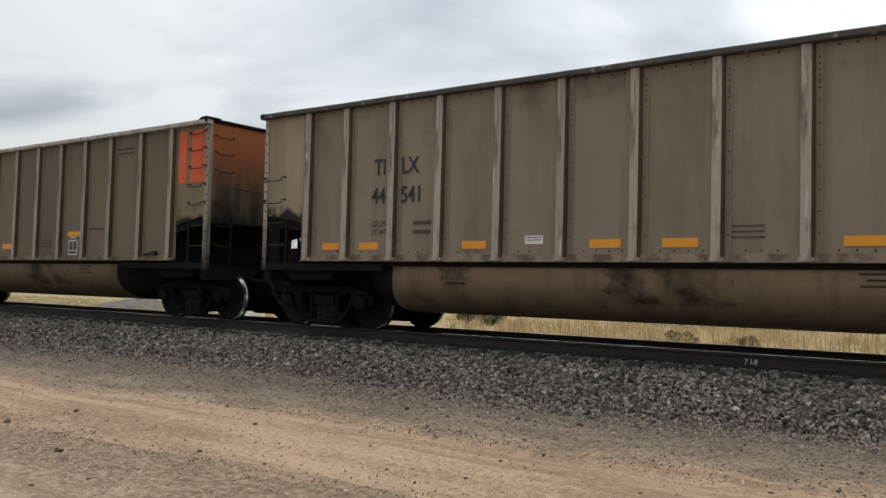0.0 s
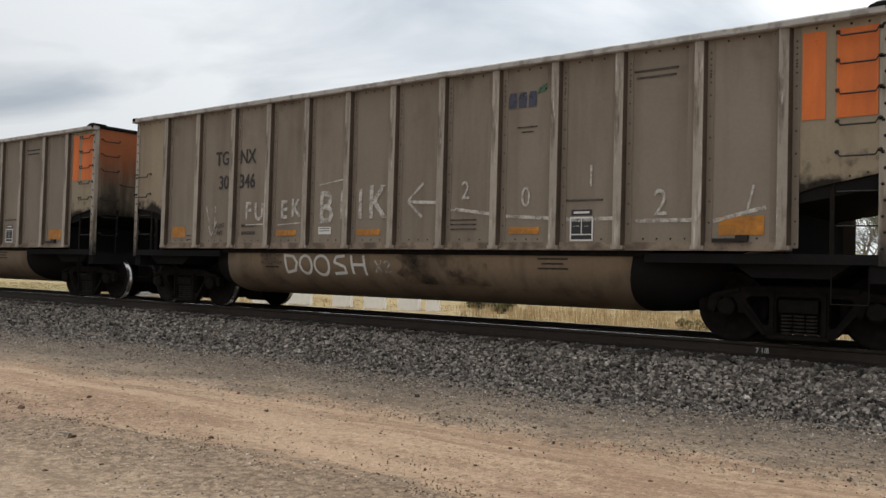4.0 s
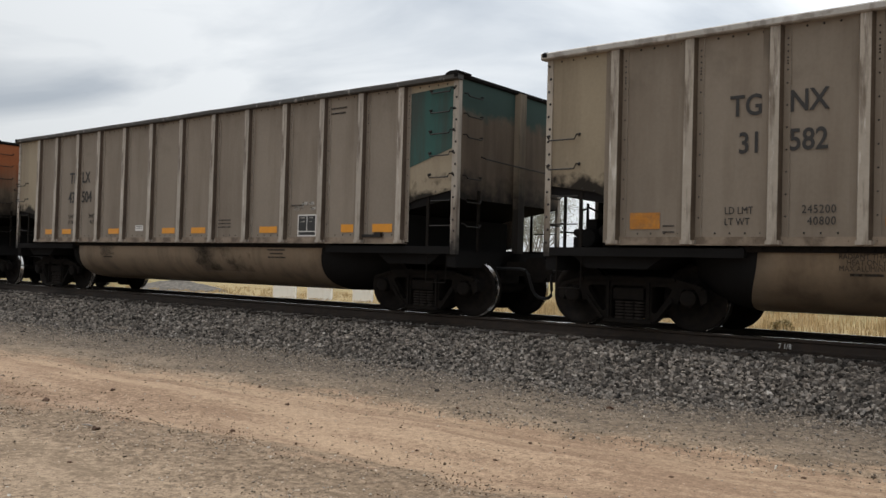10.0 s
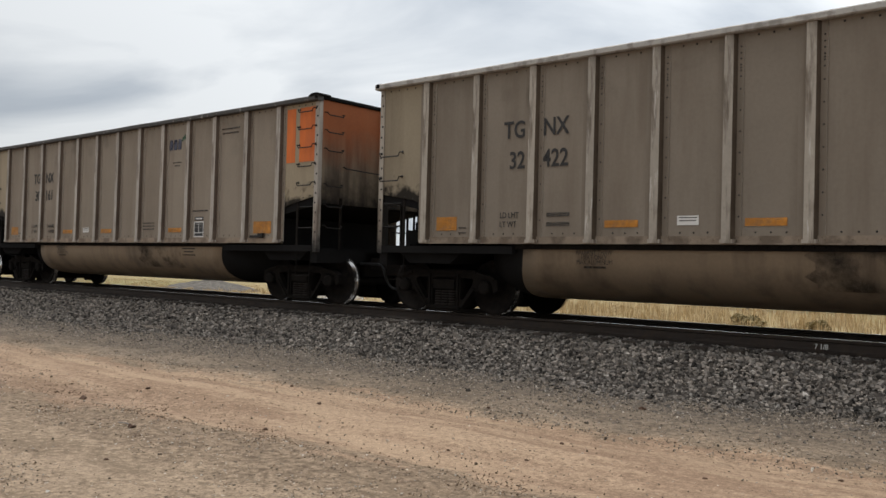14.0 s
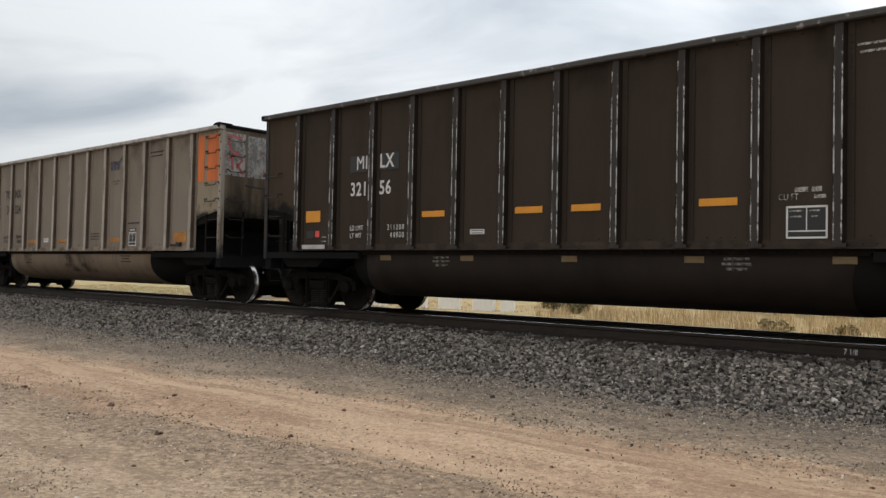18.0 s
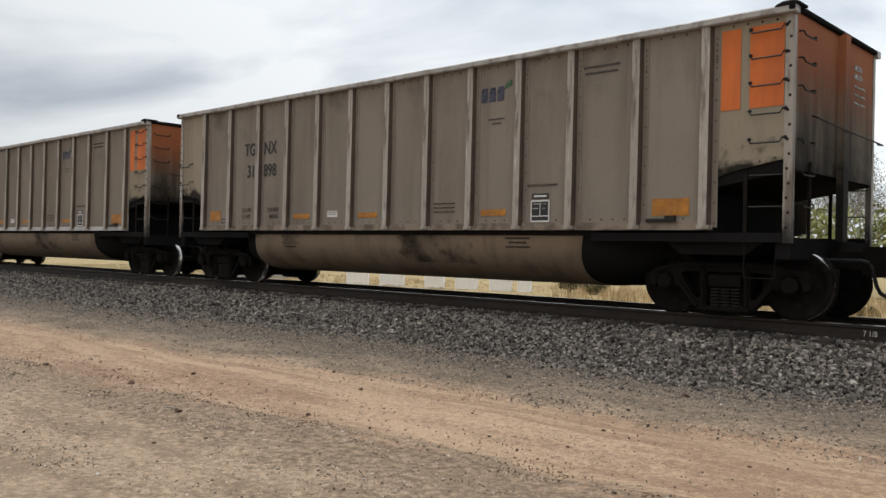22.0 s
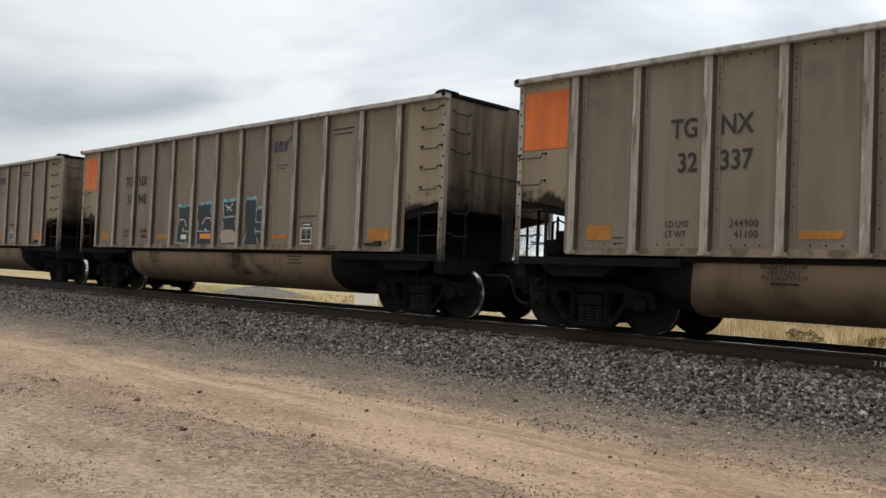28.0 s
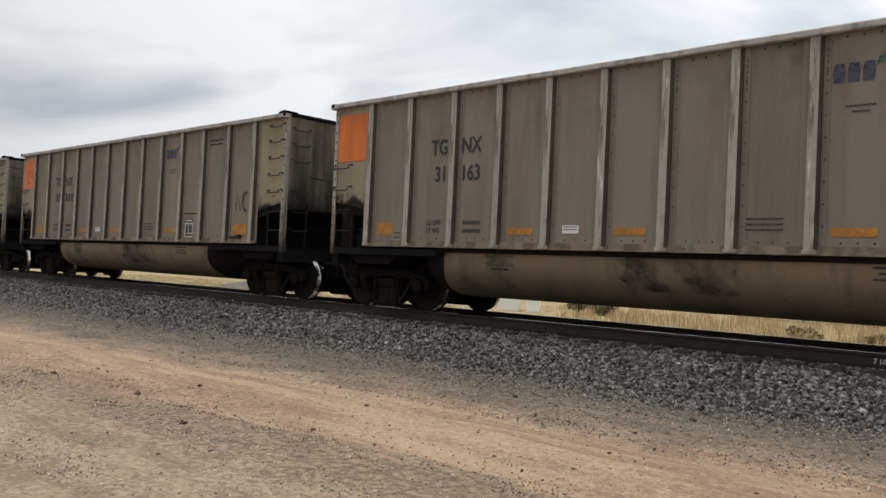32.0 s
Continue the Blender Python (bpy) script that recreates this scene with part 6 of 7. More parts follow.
    prism(bm, [(7.52, 1.30), (7.50, 1.46), (7.56, 1.58), (7.70, 1.61), (7.98, 1.60), (8.08, 1.54), (8.09, 1.32)], -SIDE - 0.006, -SIDE - 0.004)
    part("spray_fill", mesh_of("spray_patch", bm, SPRAY_CREAM), car, "cream painted-out patch")
    plate(car, "reflector", REFLECT_NEW, 6.58, 7.06, 1.40, 1.52, -SIDE - 0.007)
    plate(car, "sticker", WHITE_PLATE, 5.70, 5.95, 1.39, 1.50, -SIDE - 0.007, "white vinyl sticker")


def dark_scribbles(car):
    """Old marker tags: thin loops, a grey filled word, two lines of black outlines, and rings on the tub."""
    lab = "faded dark spray-painted scribble"
    stroke_part(car, "spray_scribble", SPRAY_FADED, [[(1.47, 2.12), (1.44, 1.95), (1.42, 1.80), (1.48, 1.72), (1.60, 1.72)], [(1.70, 1.70), (1.70, 1.86), (1.80, 1.86), (1.83, 1.78), (1.72, 1.74)]], 0.028, label=lab)
    stroke_part(car, "spray_scribble", SPRAY_FADED, [[(2.35, 2.19), (2.38, 2.05), (2.52, 1.96), (2.60, 1.72)], [(2.40, 2.0), (2.44, 1.78)], [(2.30, 1.80), (2.66, 1.80)]], 0.026, label=lab)
    grey = [[(3.36, 2.08), (3.50, 2.09), (3.53, 1.98), (3.42, 1.92), (3.56, 1.86), (3.55, 1.74), (3.42, 1.72)], [(3.38, 2.05), (3.42, 1.75)], arc(3.70, 1.90, 0.085, 0.17, 0, 360),
            [(3.86, 1.74), (3.88, 2.05), (3.97, 1.86), (4.05, 1.98), (4.08, 1.66)]]
    stroke_part(car, "spray_scribble", worn_grey(), grey, 0.075, label="grey spray-painted letter shapes")
    top = [[(4.35, 1.66), (4.36, 1.92), (4.44, 1.72), (4.46, 2.0)], arc(4.56, 1.80, 0.06, 0.14, 30, 330), [(4.50, 1.80), (4.61, 1.82)], arc(4.69, 1.82, 0.055, 0.14, -90, 250), arc(4.81, 1.82, 0.055, 0.15, 0, 360),
           [(4.97, 2.04), (4.89, 1.98), (4.91, 1.84), (4.96, 1.86), (4.90, 1.82), (4.90, 1.68), (4.98, 1.70)], arc(4.62, 2.10, 0.05, 0.06, 0, 360)]
    low = [[(4.36, 1.36), (4.42, 1.58), (4.50, 1.52), (4.42, 1.46), (4.50, 1.34)], arc(4.58, 1.47, 0.05, 0.11, 40, 330), [(4.67, 1.34), (4.68, 1.58), (4.75, 1.52), (4.68, 1.46)], arc(4.82, 1.46, 0.05, 0.11, 0, 360),
           [(4.99, 1.56), (4.91, 1.53), (4.96, 1.45), (4.90, 1.36), (5.02, 1.33)]]
    for k in (top, low):
        stroke_part(car, "spray_scribble", SPRAY_BLACK, k, 0.020, label="thin black spray-painted scribble")
    ring = [arc(7.62, 1.05, 0.055, 0.05, 0, 360), [(7.80, 1.05), (7.88, 0.98), (7.86, 0.88), (7.95, 0.82), (8.06, 0.84)], arc(8.10, 0.89, 0.06, 0.07, 0, 360), [(8.13, 0.84), (8.14, 0.74)],
            [(8.14, 1.07), (8.22, 0.92), (8.30, 0.78)], [(8.20, 0.94), (8.36, 0.97), (8.42, 0.84)], [(8.42, 1.05), (8.62, 1.02), (8.60, 0.92), (8.50, 0.90)], [(8.60, 0.92), (8.64, 0.80)]]
    tub_strokes(car, "spray_scribble", SPRAY_FADED, ring, 0.035, "dark spray-painted scribble on the tub")


def worn_grey():
    return bpy.data.materials.get("grey_spray") or worn(surface("grey_spray", (0.085, 0.076, 0.072), 0.7, 0, 0.3, 3, 30, 0.02), 0.36, 0.62, 6)


def blue_tub_tag(car):
    lines = [[(4.86, 1.10), (4.88, 1.02), (4.98, 0.94), (5.06, 0.86), (5.10, 0.95), (5.05, 0.72), (5.30, 0.78)], [(4.86, 1.03), (4.94, 0.88)], [(5.12, 0.95), (5.28, 1.05), (5.36, 0.92)], [(5.26, 1.02), (5.38, 0.84)],
             arc(5.46, 1.03, 0.09, 0.09, 180, 350), [(5.68, 1.08), (5.72, 0.86)], [(5.56, 0.90), (5.86, 0.98)], [(5.60, 1.02), (5.84, 0.86), (5.92, 0.78)], [(5.92, 0.98), (6.12, 1.0)], [(5.96, 0.92), (6.08, 1.07)],
             [(6.02, 0.90), (6.02, 1.08)], [(5.95, 1.05), (6.10, 0.93)], [(4.52, 0.96), (4.64, 0.99)], [(4.55, 1.0), (4.62, 0.93)]]
    tub_strokes(car, "spray_scribble", SPRAY_BRIGHT_BLUE, lines, 0.028, "bright blue spray-painted tag on the tub")


def new_post_feet(car):
    """Pale scuffed feet of the middle posts, laid on as thin added strips."""
    for x in RIBS[3:9]:
        plate(car, "post_plate", CHORD, x - 0.06, x + 0.06, 1.21, 1.98, -HALF_W - 0.003, "pale bare-metal plate on the post")


def white_face(car):
    lines = [arc(0.42, 3.2, 0.2, 0.28, 0, 300), [(0.75, 3.5), (0.7, 2.95), (0.9, 2.95)], [(0.3, 3.35), (0.55, 3.0)], arc(0.7, 3.25, 0.1, 0.12, 0, 360)]
    stroke_part(car, "spray_scribble", CHALK, lines, 0.035, -SIDE - 0.006, "thin white spray-painted scribble")
    lines = [arc(1.62, 2.42, 0.16, 0.2, 20, 330), arc(1.40, 2.40, 0.13, 0.18, 60, 300), [(1.6, 2.2), (1.66, 2.0), (1.58, 1.85), (1.64, 1.6)], arc(1.78, 2.45, 0.1, 0.16, 0, 300), arc(1.6, 2.72, 0.07, 0.08, 0, 360)]
    stroke_part(car, "spray_scribble", CHALK, lines, 0.04, label="white spray-painted scribble")
    tag = [[(8.46, 1.30), (8.62, 1.80), (8.70, 1.34)], [(8.52, 1.50), (8.70, 1.50)], [(8.78, 1.34), (8.79, 1.56)], [(8.79, 1.64), (8.80, 1.68)],
           arc(8.90, 1.45, 0.055, 0.11, 20, 340), [(8.96, 1.80), (8.95, 1.34)], [(9.02, 1.34), (9.04, 1.80)], [(9.20, 1.78), (9.05, 1.54), (9.20, 1.32)], [(9.14, 1.84), (9.22, 1.86)]]
    stroke_part(car, "spray_scribble", CHALK_FRESH, tag, 0.045, label="white spray-painted scribble")


def blue_tag(car):
    stroke_part(car, "spray_scribble", SPRAY_FADED, [arc(0.5, 3.15, 0.14, 0.2, 0, 300), [(0.7, 3.4), (0.72, 2.95), (0.9, 3.3)], [(0.95, 3.4), (0.98, 2.95)]], 0.04, label="faded dark spray-painted tag")
    stroke_part(car, "spray_scribble", SPRAY_FADED, [[(12.7, 1.9), (12.75, 2.3), (12.9, 1.9), (13.0, 2.3)], arc(13.1, 2.1, 0.1, 0.2, 60, 300)], 0.06, label="faded dark spray-painted tag")


def hopper(spec):
    """A rust-brown open hopper with sloping ends and triangular outlet sheets under the sill."""
    paint = spec["paint"]
    car = tagged(new("coal_hopper"), spec["label"], "railcar", "coal train cars")
    e0, e1 = HOPPER_RIBS[0] - 0.12, HOPPER_RIBS[-1] + 0.18
    edges = (e0,) + HOPPER_RIBS + (e1,)
    for s in (-1, 1):
        y0, y1 = sorted((s * (PANEL_Y - 0.006), s * (PANEL_Y + 0.006)))
        for i in range(14):
            part("panel", shared(("hopper_panel", i, s), paint["panel"], lambda bm: box(bm, edges[i], edges[i + 1], y0, y1, SILL_Z + 0.02, TOP_Z + 0.06)), car)
        for x in HOPPER_RIBS:
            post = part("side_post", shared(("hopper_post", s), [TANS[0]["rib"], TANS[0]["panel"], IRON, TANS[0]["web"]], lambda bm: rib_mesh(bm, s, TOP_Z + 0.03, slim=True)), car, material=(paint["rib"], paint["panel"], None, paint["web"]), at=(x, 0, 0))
            if s < 0:
                part("scuff", shared("scuff", SCUFF, lambda bm: [box(bm, k - 0.008, k + 0.008, -HALF_W - 0.003, -HALF_W - 0.001, SILL_Z + 0.1, TOP_Z - 0.2) for k in (-0.045, 0.045)]), post)
        for nm, pts in (("rear_gusset", [(0.02, TOP_Z + 0.06), (0.02, 3.46), (e0, 2.62), (e0, TOP_Z + 0.06)]), ("front_gusset", [(CAR_L - 0.02, TOP_Z + 0.06), (CAR_L - 0.02, 3.46), (e1, 2.62), (e1, TOP_Z + 0.06)])):
            part(nm, shared((nm, s), paint["rib"], lambda bm: prism(bm, pts, y0, y1)), car, material=paint["gusset"])
        part("top_chord", shared(("top_chord", s), CHORD, chord_mesh(s)), car, at=(0, 0, 0.12))
        part("seam", shared(("hopper_seam", s), paint["gusset"], lambda bm: box(bm, e0, e1, min(s * 1.58, s * 1.588), max(s * 1.58, s * 1.588), 3.138, 3.164)), car)
        part("rivet_row", shared(("hopper_rivet_row", s), IRON, lambda bm: [rivet(bm, e0 + 0.15 + 0.16 * k, s * 1.588, 3.15, 0.012, s) for k in range(int((e1 - e0 - 0.3) / 0.16) + 1)]), car, "dark row of rivets along the seam")
        part("rivet_row", shared(("hopper_slope_rivets", s), IRON, lambda bm: [rivet(bm, x, s * (PANEL_Y + 0.006), 1.03 + 0.84 * (2.9 - d), 0.018, s) for d in (2.75, 2.6, 2.45, 2.3, 2.15, 2.0, 1.85, 1.7, 1.55) for x in (d, CAR_L - d)]), car, "rivets that follow the sloping sheet inside")
        part("side_sill", shared(("hopper_sill", s), paint["gusset"], lambda bm: box(bm, e0 - 0.1, e1 + 0.1, min(s * 1.50, s * 1.65), max(s * 1.50, s * 1.65), SILL_Z - 0.03, SILL_Z + 0.07)), car)
        for i in range(5):
            x = 2.65 + 2.31 * i

            def chute(bm, x=x):
                prism(bm, [(x - 0.62, SILL_Z - 0.03), (x + 0.62, SILL_Z - 0.03), (x, 0.64)], min(s * 1.38, s * 1.42), max(s * 1.38, s * 1.42))
                beam(bm, (x - 0.62, SILL_Z - 0.04), (x, 0.63), 0.03, min(s * 1.42, s * 1.46), max(s * 1.42, s * 1.46))
                beam(bm, (x + 0.62, SILL_Z - 0.04), (x, 0.63), 0.03, min(s * 1.42, s * 1.46), max(s * 1.42, s * 1.46))
            part("outlet_sheet", shared(("outlet_sheet", i, s), paint["chute"], chute), car)
        for x in (0.02, CAR_L - 0.02):
            part("end_upright", shared("end_upright", SPRING_STEEL, lambda bm: box(bm, -0.05, 0.05, -0.05, 0.05, 1.0, TOP_Z - 0.1)), car, at=(x, s * 1.5, 0))
            part("end_upright", shared("end_upright_thin", IRON, lambda bm: box(bm, -0.022, 0.022, -0.022, 0.022, 1.05, 3.35)), car, at=(x + (0.45 if x < 5 else -0.45), s * 1.53, 0))
            for z in (1.45, 1.85, 2.25, 2.65, 3.05):
                part("rung", shared("hopper_rung", IRON, lambda bm: tube(bm, [(-0.24, 0, 0), (0.24, 0, 0)], 0.011, 6)), car, at=(x + (0.22 if x < 5 else -0.22), s * 1.55, z))
    for e, x in ((-1, 0.0), (1, CAR_L)):
        part("end_sheet", shared(("hopper_end", e), paint["gusset"], lambda bm: box(bm, x - 0.01, x + 0.01, -1.55, 1.55, 3.42, TOP_Z + 0.07)), car)
        part("slope_sheet", shared(("hopper_slope", e), BLACK_DUST_SHADE, lambda bm: prism(bm, [(x, 3.52), (x, 3.44), (x - e * 2.9, 1.0), (x - e * 2.9, 1.08)], -1.53, 1.53)), car)
        part("end_chord", SHARED[("end_chord", e)], car, at=(x + e * 0.02, 0, 0.12))
        part("end_post", shared(("hopper_end_post", e), IRON, lambda bm: box(bm, -0.05, 0.05, -0.06, 0.06, 1.05, 3.5)), car, at=(x - e * 0.06, 0.3, 0))
        # added black sheet in place of the shade below the sloping end
        part("bulkhead", shared(("hopper_shade_sheet", e), BLACK_DUST_SHADE, lambda bm: box(bm, -0.02, 0.02, -1.52, 1.52, 1.02, 2.72)), car, at=(x - e * 0.98, 0, 0))
        for y in (-1.02, -0.55, 0.72, 1.12):
            part("end_upright", shared("end_upright_bar", IRON, lambda bm: box(bm, -0.02, 0.02, -0.025, 0.025, 1.05, 3.45)), car, at=(x - e * 0.05, y, 0))
        for z in (1.45, 1.85, 2.25, 2.65, 3.05):
            part("end_rung", shared("hopper_end_rung", IRON, lambda bm: tube(bm, [(0, -1.5, 0), (0, -1.0, 0)], 0.011, 6)), car, at=(x + e * 0.02, 0, z))
        part("handrail", shared(("hopper_rail", e), IRON, lambda bm: tube(bm, [(x, -1.5, 2.25), (x, 1.55, 2.25)], 0.012, 6)), car)
    for i in range(4):
        x = 3.80 + 2.31 * i
        # gates take the darker steel, which carries their underside shade in its colour
        part("outlet_gate", shared(("outlet_gate", i), STEEL_DARK, lambda bm: prism(bm, [(x - 1.10, 1.1), (x + 1.10, 1.1), (x + 1.02, 0.56), (x + 0.80, 0.36), (x - 1.00, 0.36)], -0.9, 0.9)), car)
    running_gear(car)
    brake_gear(car)
    # lettering: the owner's name is left as plain blocks
    for x0, x1 in ((3.05, 3.33), (3.37, 3.65), (4.16, 4.42), (4.47, 4.73)):
        plate(car, "faded_mark", INK_PALE, x0, x1, 2.66, 2.96, label="faded dark block lettering")
    part("lettering", letters("699", 0.38, INK_PALE, "RIGHT", 0.01), car, at=(3.63, -SIDE - 0.002, 2.38))
    part("lettering", letters("611", 0.38, INK_PALE, "LEFT", 0.01), car, at=(4.18, -SIDE - 0.002, 2.38))
    for x, z0, z1 in ((1.28, 1.35, 1.95), (4.06, 1.3, 1.8), (8.14, 1.28, 1.75), (9.62 + HOPPER_BAY, 1.3, 1.95), (13.12, 1.42, 2.4)):
        plate(car, "reflector", REFLECT, x, x + 0.13, z0, z1)
    plate(car, "sticker", WHITE_PLATE, 6.6, 6.84, 1.52, 1.68)
    consolidated_stencil(car, 8.75 + HOPPER_BAY, 1.55, INK_PALE)
    plate(car, "notice_panel", BLACK_PLATE, 9.78 + HOPPER_BAY, 10.42 + HOPPER_BAY, 1.52, 2.0, label="dark notice panel with pale lines of text")
    bars(car, "text_line", WHITE_DIM, 9.83 + HOPPER_BAY, 1.95, (1, 0.9, 1, 0.9, 0.4), 0.54, 0.085, 0.02, -SIDE - 0.003)
    for x in (2.4, 4.55, 7.0, 9.6, 11.9):
        plate(car, "pale_patch", surface("pale_patch", (0.26, 0.21, 0.15), 0.7) if "pale_patch" not in bpy.data.materials else bpy.data.materials["pale_patch"], x, x + 0.3, 1.27, 1.38)
    mid = 10.1 + HOPPER_BAY
    stroke_part(car, "emblem", SPRAY_FADED, [arc(mid, 3.3, 0.33, 0.33, 0, 360, 20), [(mid - 0.25, 3.3), (mid + 0.25, 3.3)], [(mid, 3.05), (mid, 3.55)]], 0.09, label="faded round emblem with a cross")
    for i, word in enumerate(("ROTARY", "COUPLER", "END")):
        part("lettering", letters(word, 0.095, WHITE_INK), car, at=(13.62, -SIDE - 0.002, 3.42 - 0.11 * i))
    return car


WHEELSETS = []
TAN_LABEL = "dusty tan coal gondola with %s"
ORANGE_L = "an orange patch on its leading end"
REAR_L = "an orange patch on its trailing end"


def tan(i, number, patch="orange", extra=None, mark="TG NX", label=None, **more):
    spec = dict(kind="tan", paint=TANS[i], number=number, mark=mark if number else None, patch=patch, sign=mark == "TG NX",
                label=TAN_LABEL % (label or (ORANGE_L if patch == "orange" else REAR_L)))
    spec.update(more)
    if extra:
        spec["strokes"] = extra
    return spec


def milx(number, kind="black", **more):
    spec = dict(kind=kind, paint=BLACK if kind == "black" else BROWN, number=number, mark="MI LX", patch="red", sign=False,
                label="soot-dark coal gondola with a dull red leading end" if kind == "black" else "brown coal gondola with white number patches and pale tub")
    spec.update(more)
    return spec


CARS = (
    tan(2, "44 541", mark="TI LX", fresh=True, sooty=True), tan(4, "42 169", mark="MQ RX", plates=True, fresh=True, red_hue=True), milx("319 13", weights=("241200", "44800")),
    tan(0, "30 658"), tan(2, "30 346", extra=(white_scrawl,), label="white spray scrawl and orange patch"),
    tan(0, None), tan(1, "30 349", bright_sill=True, weights=("244800", "41200")), tan(2, "30 003"),
    milx("305 323", "brown", plates=True, post=1, white_posts=(9,), patch="ochre"),
    tan(0, "31 582", white_posts=(4,), weights=("245200", "40800")), tan(1, "43 504", mark="TI LX", patch="green", fresh=True, sooty=True, weights=("244300", "41700"), label="a dark green leading end"),
    tan(3, "31 937", extra=(blue_tub_tag,), weights=("245100", "40900"), label="a blue tub tag and orange patch"), tan(1, "32 695", weights=("245300", "40700"), white_corner=True), tan(0, "32 422"), tan(3, "30 161", sooty=True, weights=("245000", "41000")), tan(0, None), tan(1, None),
    milx("321 56", dark_pads=True, weights=("211200", "44800")), tan(0, "31 324", extra=(end_smears,), plain_end=True, weights=("245400", "40600"), label="rubbed white and red end paint"), tan(3, "31 217"), milx("314 25", weights=("242000", "44000")),
    tan(1, "31 898", weights=("245400", "40600")), tan(0, "32 678", bright_sill=True), dict(kind="hopper", paint=RUST, label="rust-brown open coal hopper with sloping sooty ends"),
    tan(2, None, "rear_green", label="a dark green trailing end"), tan(2, "31 595", "rear_orange", weights=("245300", "40700")), tan(0, "32 337", "rear_orange", weights=("244900", "41100")),
    tan(2, "31 948", "rear_orange", extra=(blue_black_piece,), weights=("245100", "40900"), label="black and pale blue spray-painted letters"),
    tan(2, "31 913", "rear_orange", extra=(dark_scribbles, new_post_feet), label="dark spray scribbles and orange patch"),
    tan(0, "30 824", "rear_orange", extra=(white_face,), weights=("245100", "40900"), label="white spray scribbles and orange patch", sooty=True),
    tan(0, "31 163", "rear_orange"), tan(2, None, "rear_orange", extra=(blue_tag,)), tan(0, None, "rear_orange"),
)


# ---- beyond the track ----
def build_blocks():
    """A row of large white concrete blocks standing in the dry grass."""
    bm = bmesh.new()
    box(bm, -0.52, 0.52, -0.4, 0.4, 0, 0.85)
    bmesh.ops.bevel(bm, geom=bm.edges[:], offset=0.03, segments=1, affect="EDGES")
    me = mesh_of("concrete_block", bm, CONCRETE)
    for heading, away, wide, turn in ((48.8, 38.6, 0.95, 4), (46.5, 37.4, 1.0, 2), (43.65, 35.6, 0.74, -3), (41.5, 34.7, 0.84, 3), (39.2, 33.8, 0.80, -2), (37.6, 33.2, 0.48, 4)):
        a = radians(heading)
        ob = new("concrete_block", me)
        ob.matrix_basis = pose(-away * math.sin(a), away * math.cos(a), -0.1, 0, 0, heading - 12 + turn) @ Matrix.Diagonal((wide, 0.6, 1, 1))
        tagged(ob, "large white concrete block in dry grass", "concrete block", "row of concrete blocks")


def grass_field():
    rng = np.random.default_rng(5)
    verts, faces = [], []
    spots = [(rng.uniform(-62, 6), 15.3 + 17 * rng.uniform(0, 1) ** 1.5) for _ in range(5200)]
    for x, y in spots:
        # tall beyond the bank; short left of a camera sight line, fitting the view
        h0 = rng.uniform(0.22, 0.62) if x > -0.70 * y + 0.6 * math.sin(y) else rng.uniform(0.04, 0.12)
        for _ in range(9):
            a, lean = rng.uniform(0, 6.28), rng.uniform(0.05, 0.32)
            bx, by = x + rng.normal(0, 0.10), y + rng.normal(0, 0.10)
            h, w = h0 * rng.uniform(0.5, 1.1), 0.013
            dx, dy = math.cos(a), math.sin(a)
            k = len(verts)
            verts += [(bx - dy * w, by + dx * w, -0.08), (bx + dy * w, by - dx * w, -0.08),
                      (bx + dx * lean * 0.4 * h - dy * w * 0.7, by + dy * lean * 0.4 * h + dx * w * 0.7, h * 0.6 - 0.05),
                      (bx + dx * lean * 0.4 * h + dy * w * 0.7, by + dy * lean * 0.4 * h - dx * w * 0.7, h * 0.6 - 0.05),
                      (bx + dx * lean * h * 1.3, by + dy * lean * h * 1.3, h)]
            faces += [(k, k + 1, k + 3, k + 2), (k + 2, k + 3, k + 4)]
    me = bpy.data.meshes.new("dry_grass")
    me.from_pydata(verts, [], faces)
    me.materials.append(GRASS)
    tagged(new("dry_grass", me), "tall golden dry grass beyond the railway", "grass", kind="stuff")


def foliage(bm_lists, rng, centre, radius, count, size):
    verts, faces = bm_lists
    for _ in range(count):
        d = rng.normal(0, 1, 3)
        d /= np.linalg.norm(d)
        p = np.array(centre) + d * np.array(radius) * rng.uniform(0.2, 1.0) ** 0.6
        a, b = rng.normal(0, 1, 3), rng.normal(0, 1, 3)
        a /= np.linalg.norm(a)
        b -= a * np.dot(a, b)
        b /= np.linalg.norm(b)
        s = size * rng.uniform(0.6, 1.4)
        k = len(verts)
        verts += [tuple(p - a * s), tuple(p + b * s * 0.5), tuple(p + a * s), tuple(p - b * s * 0.5)]
        faces.append((k, k + 1, k + 2, k + 3))


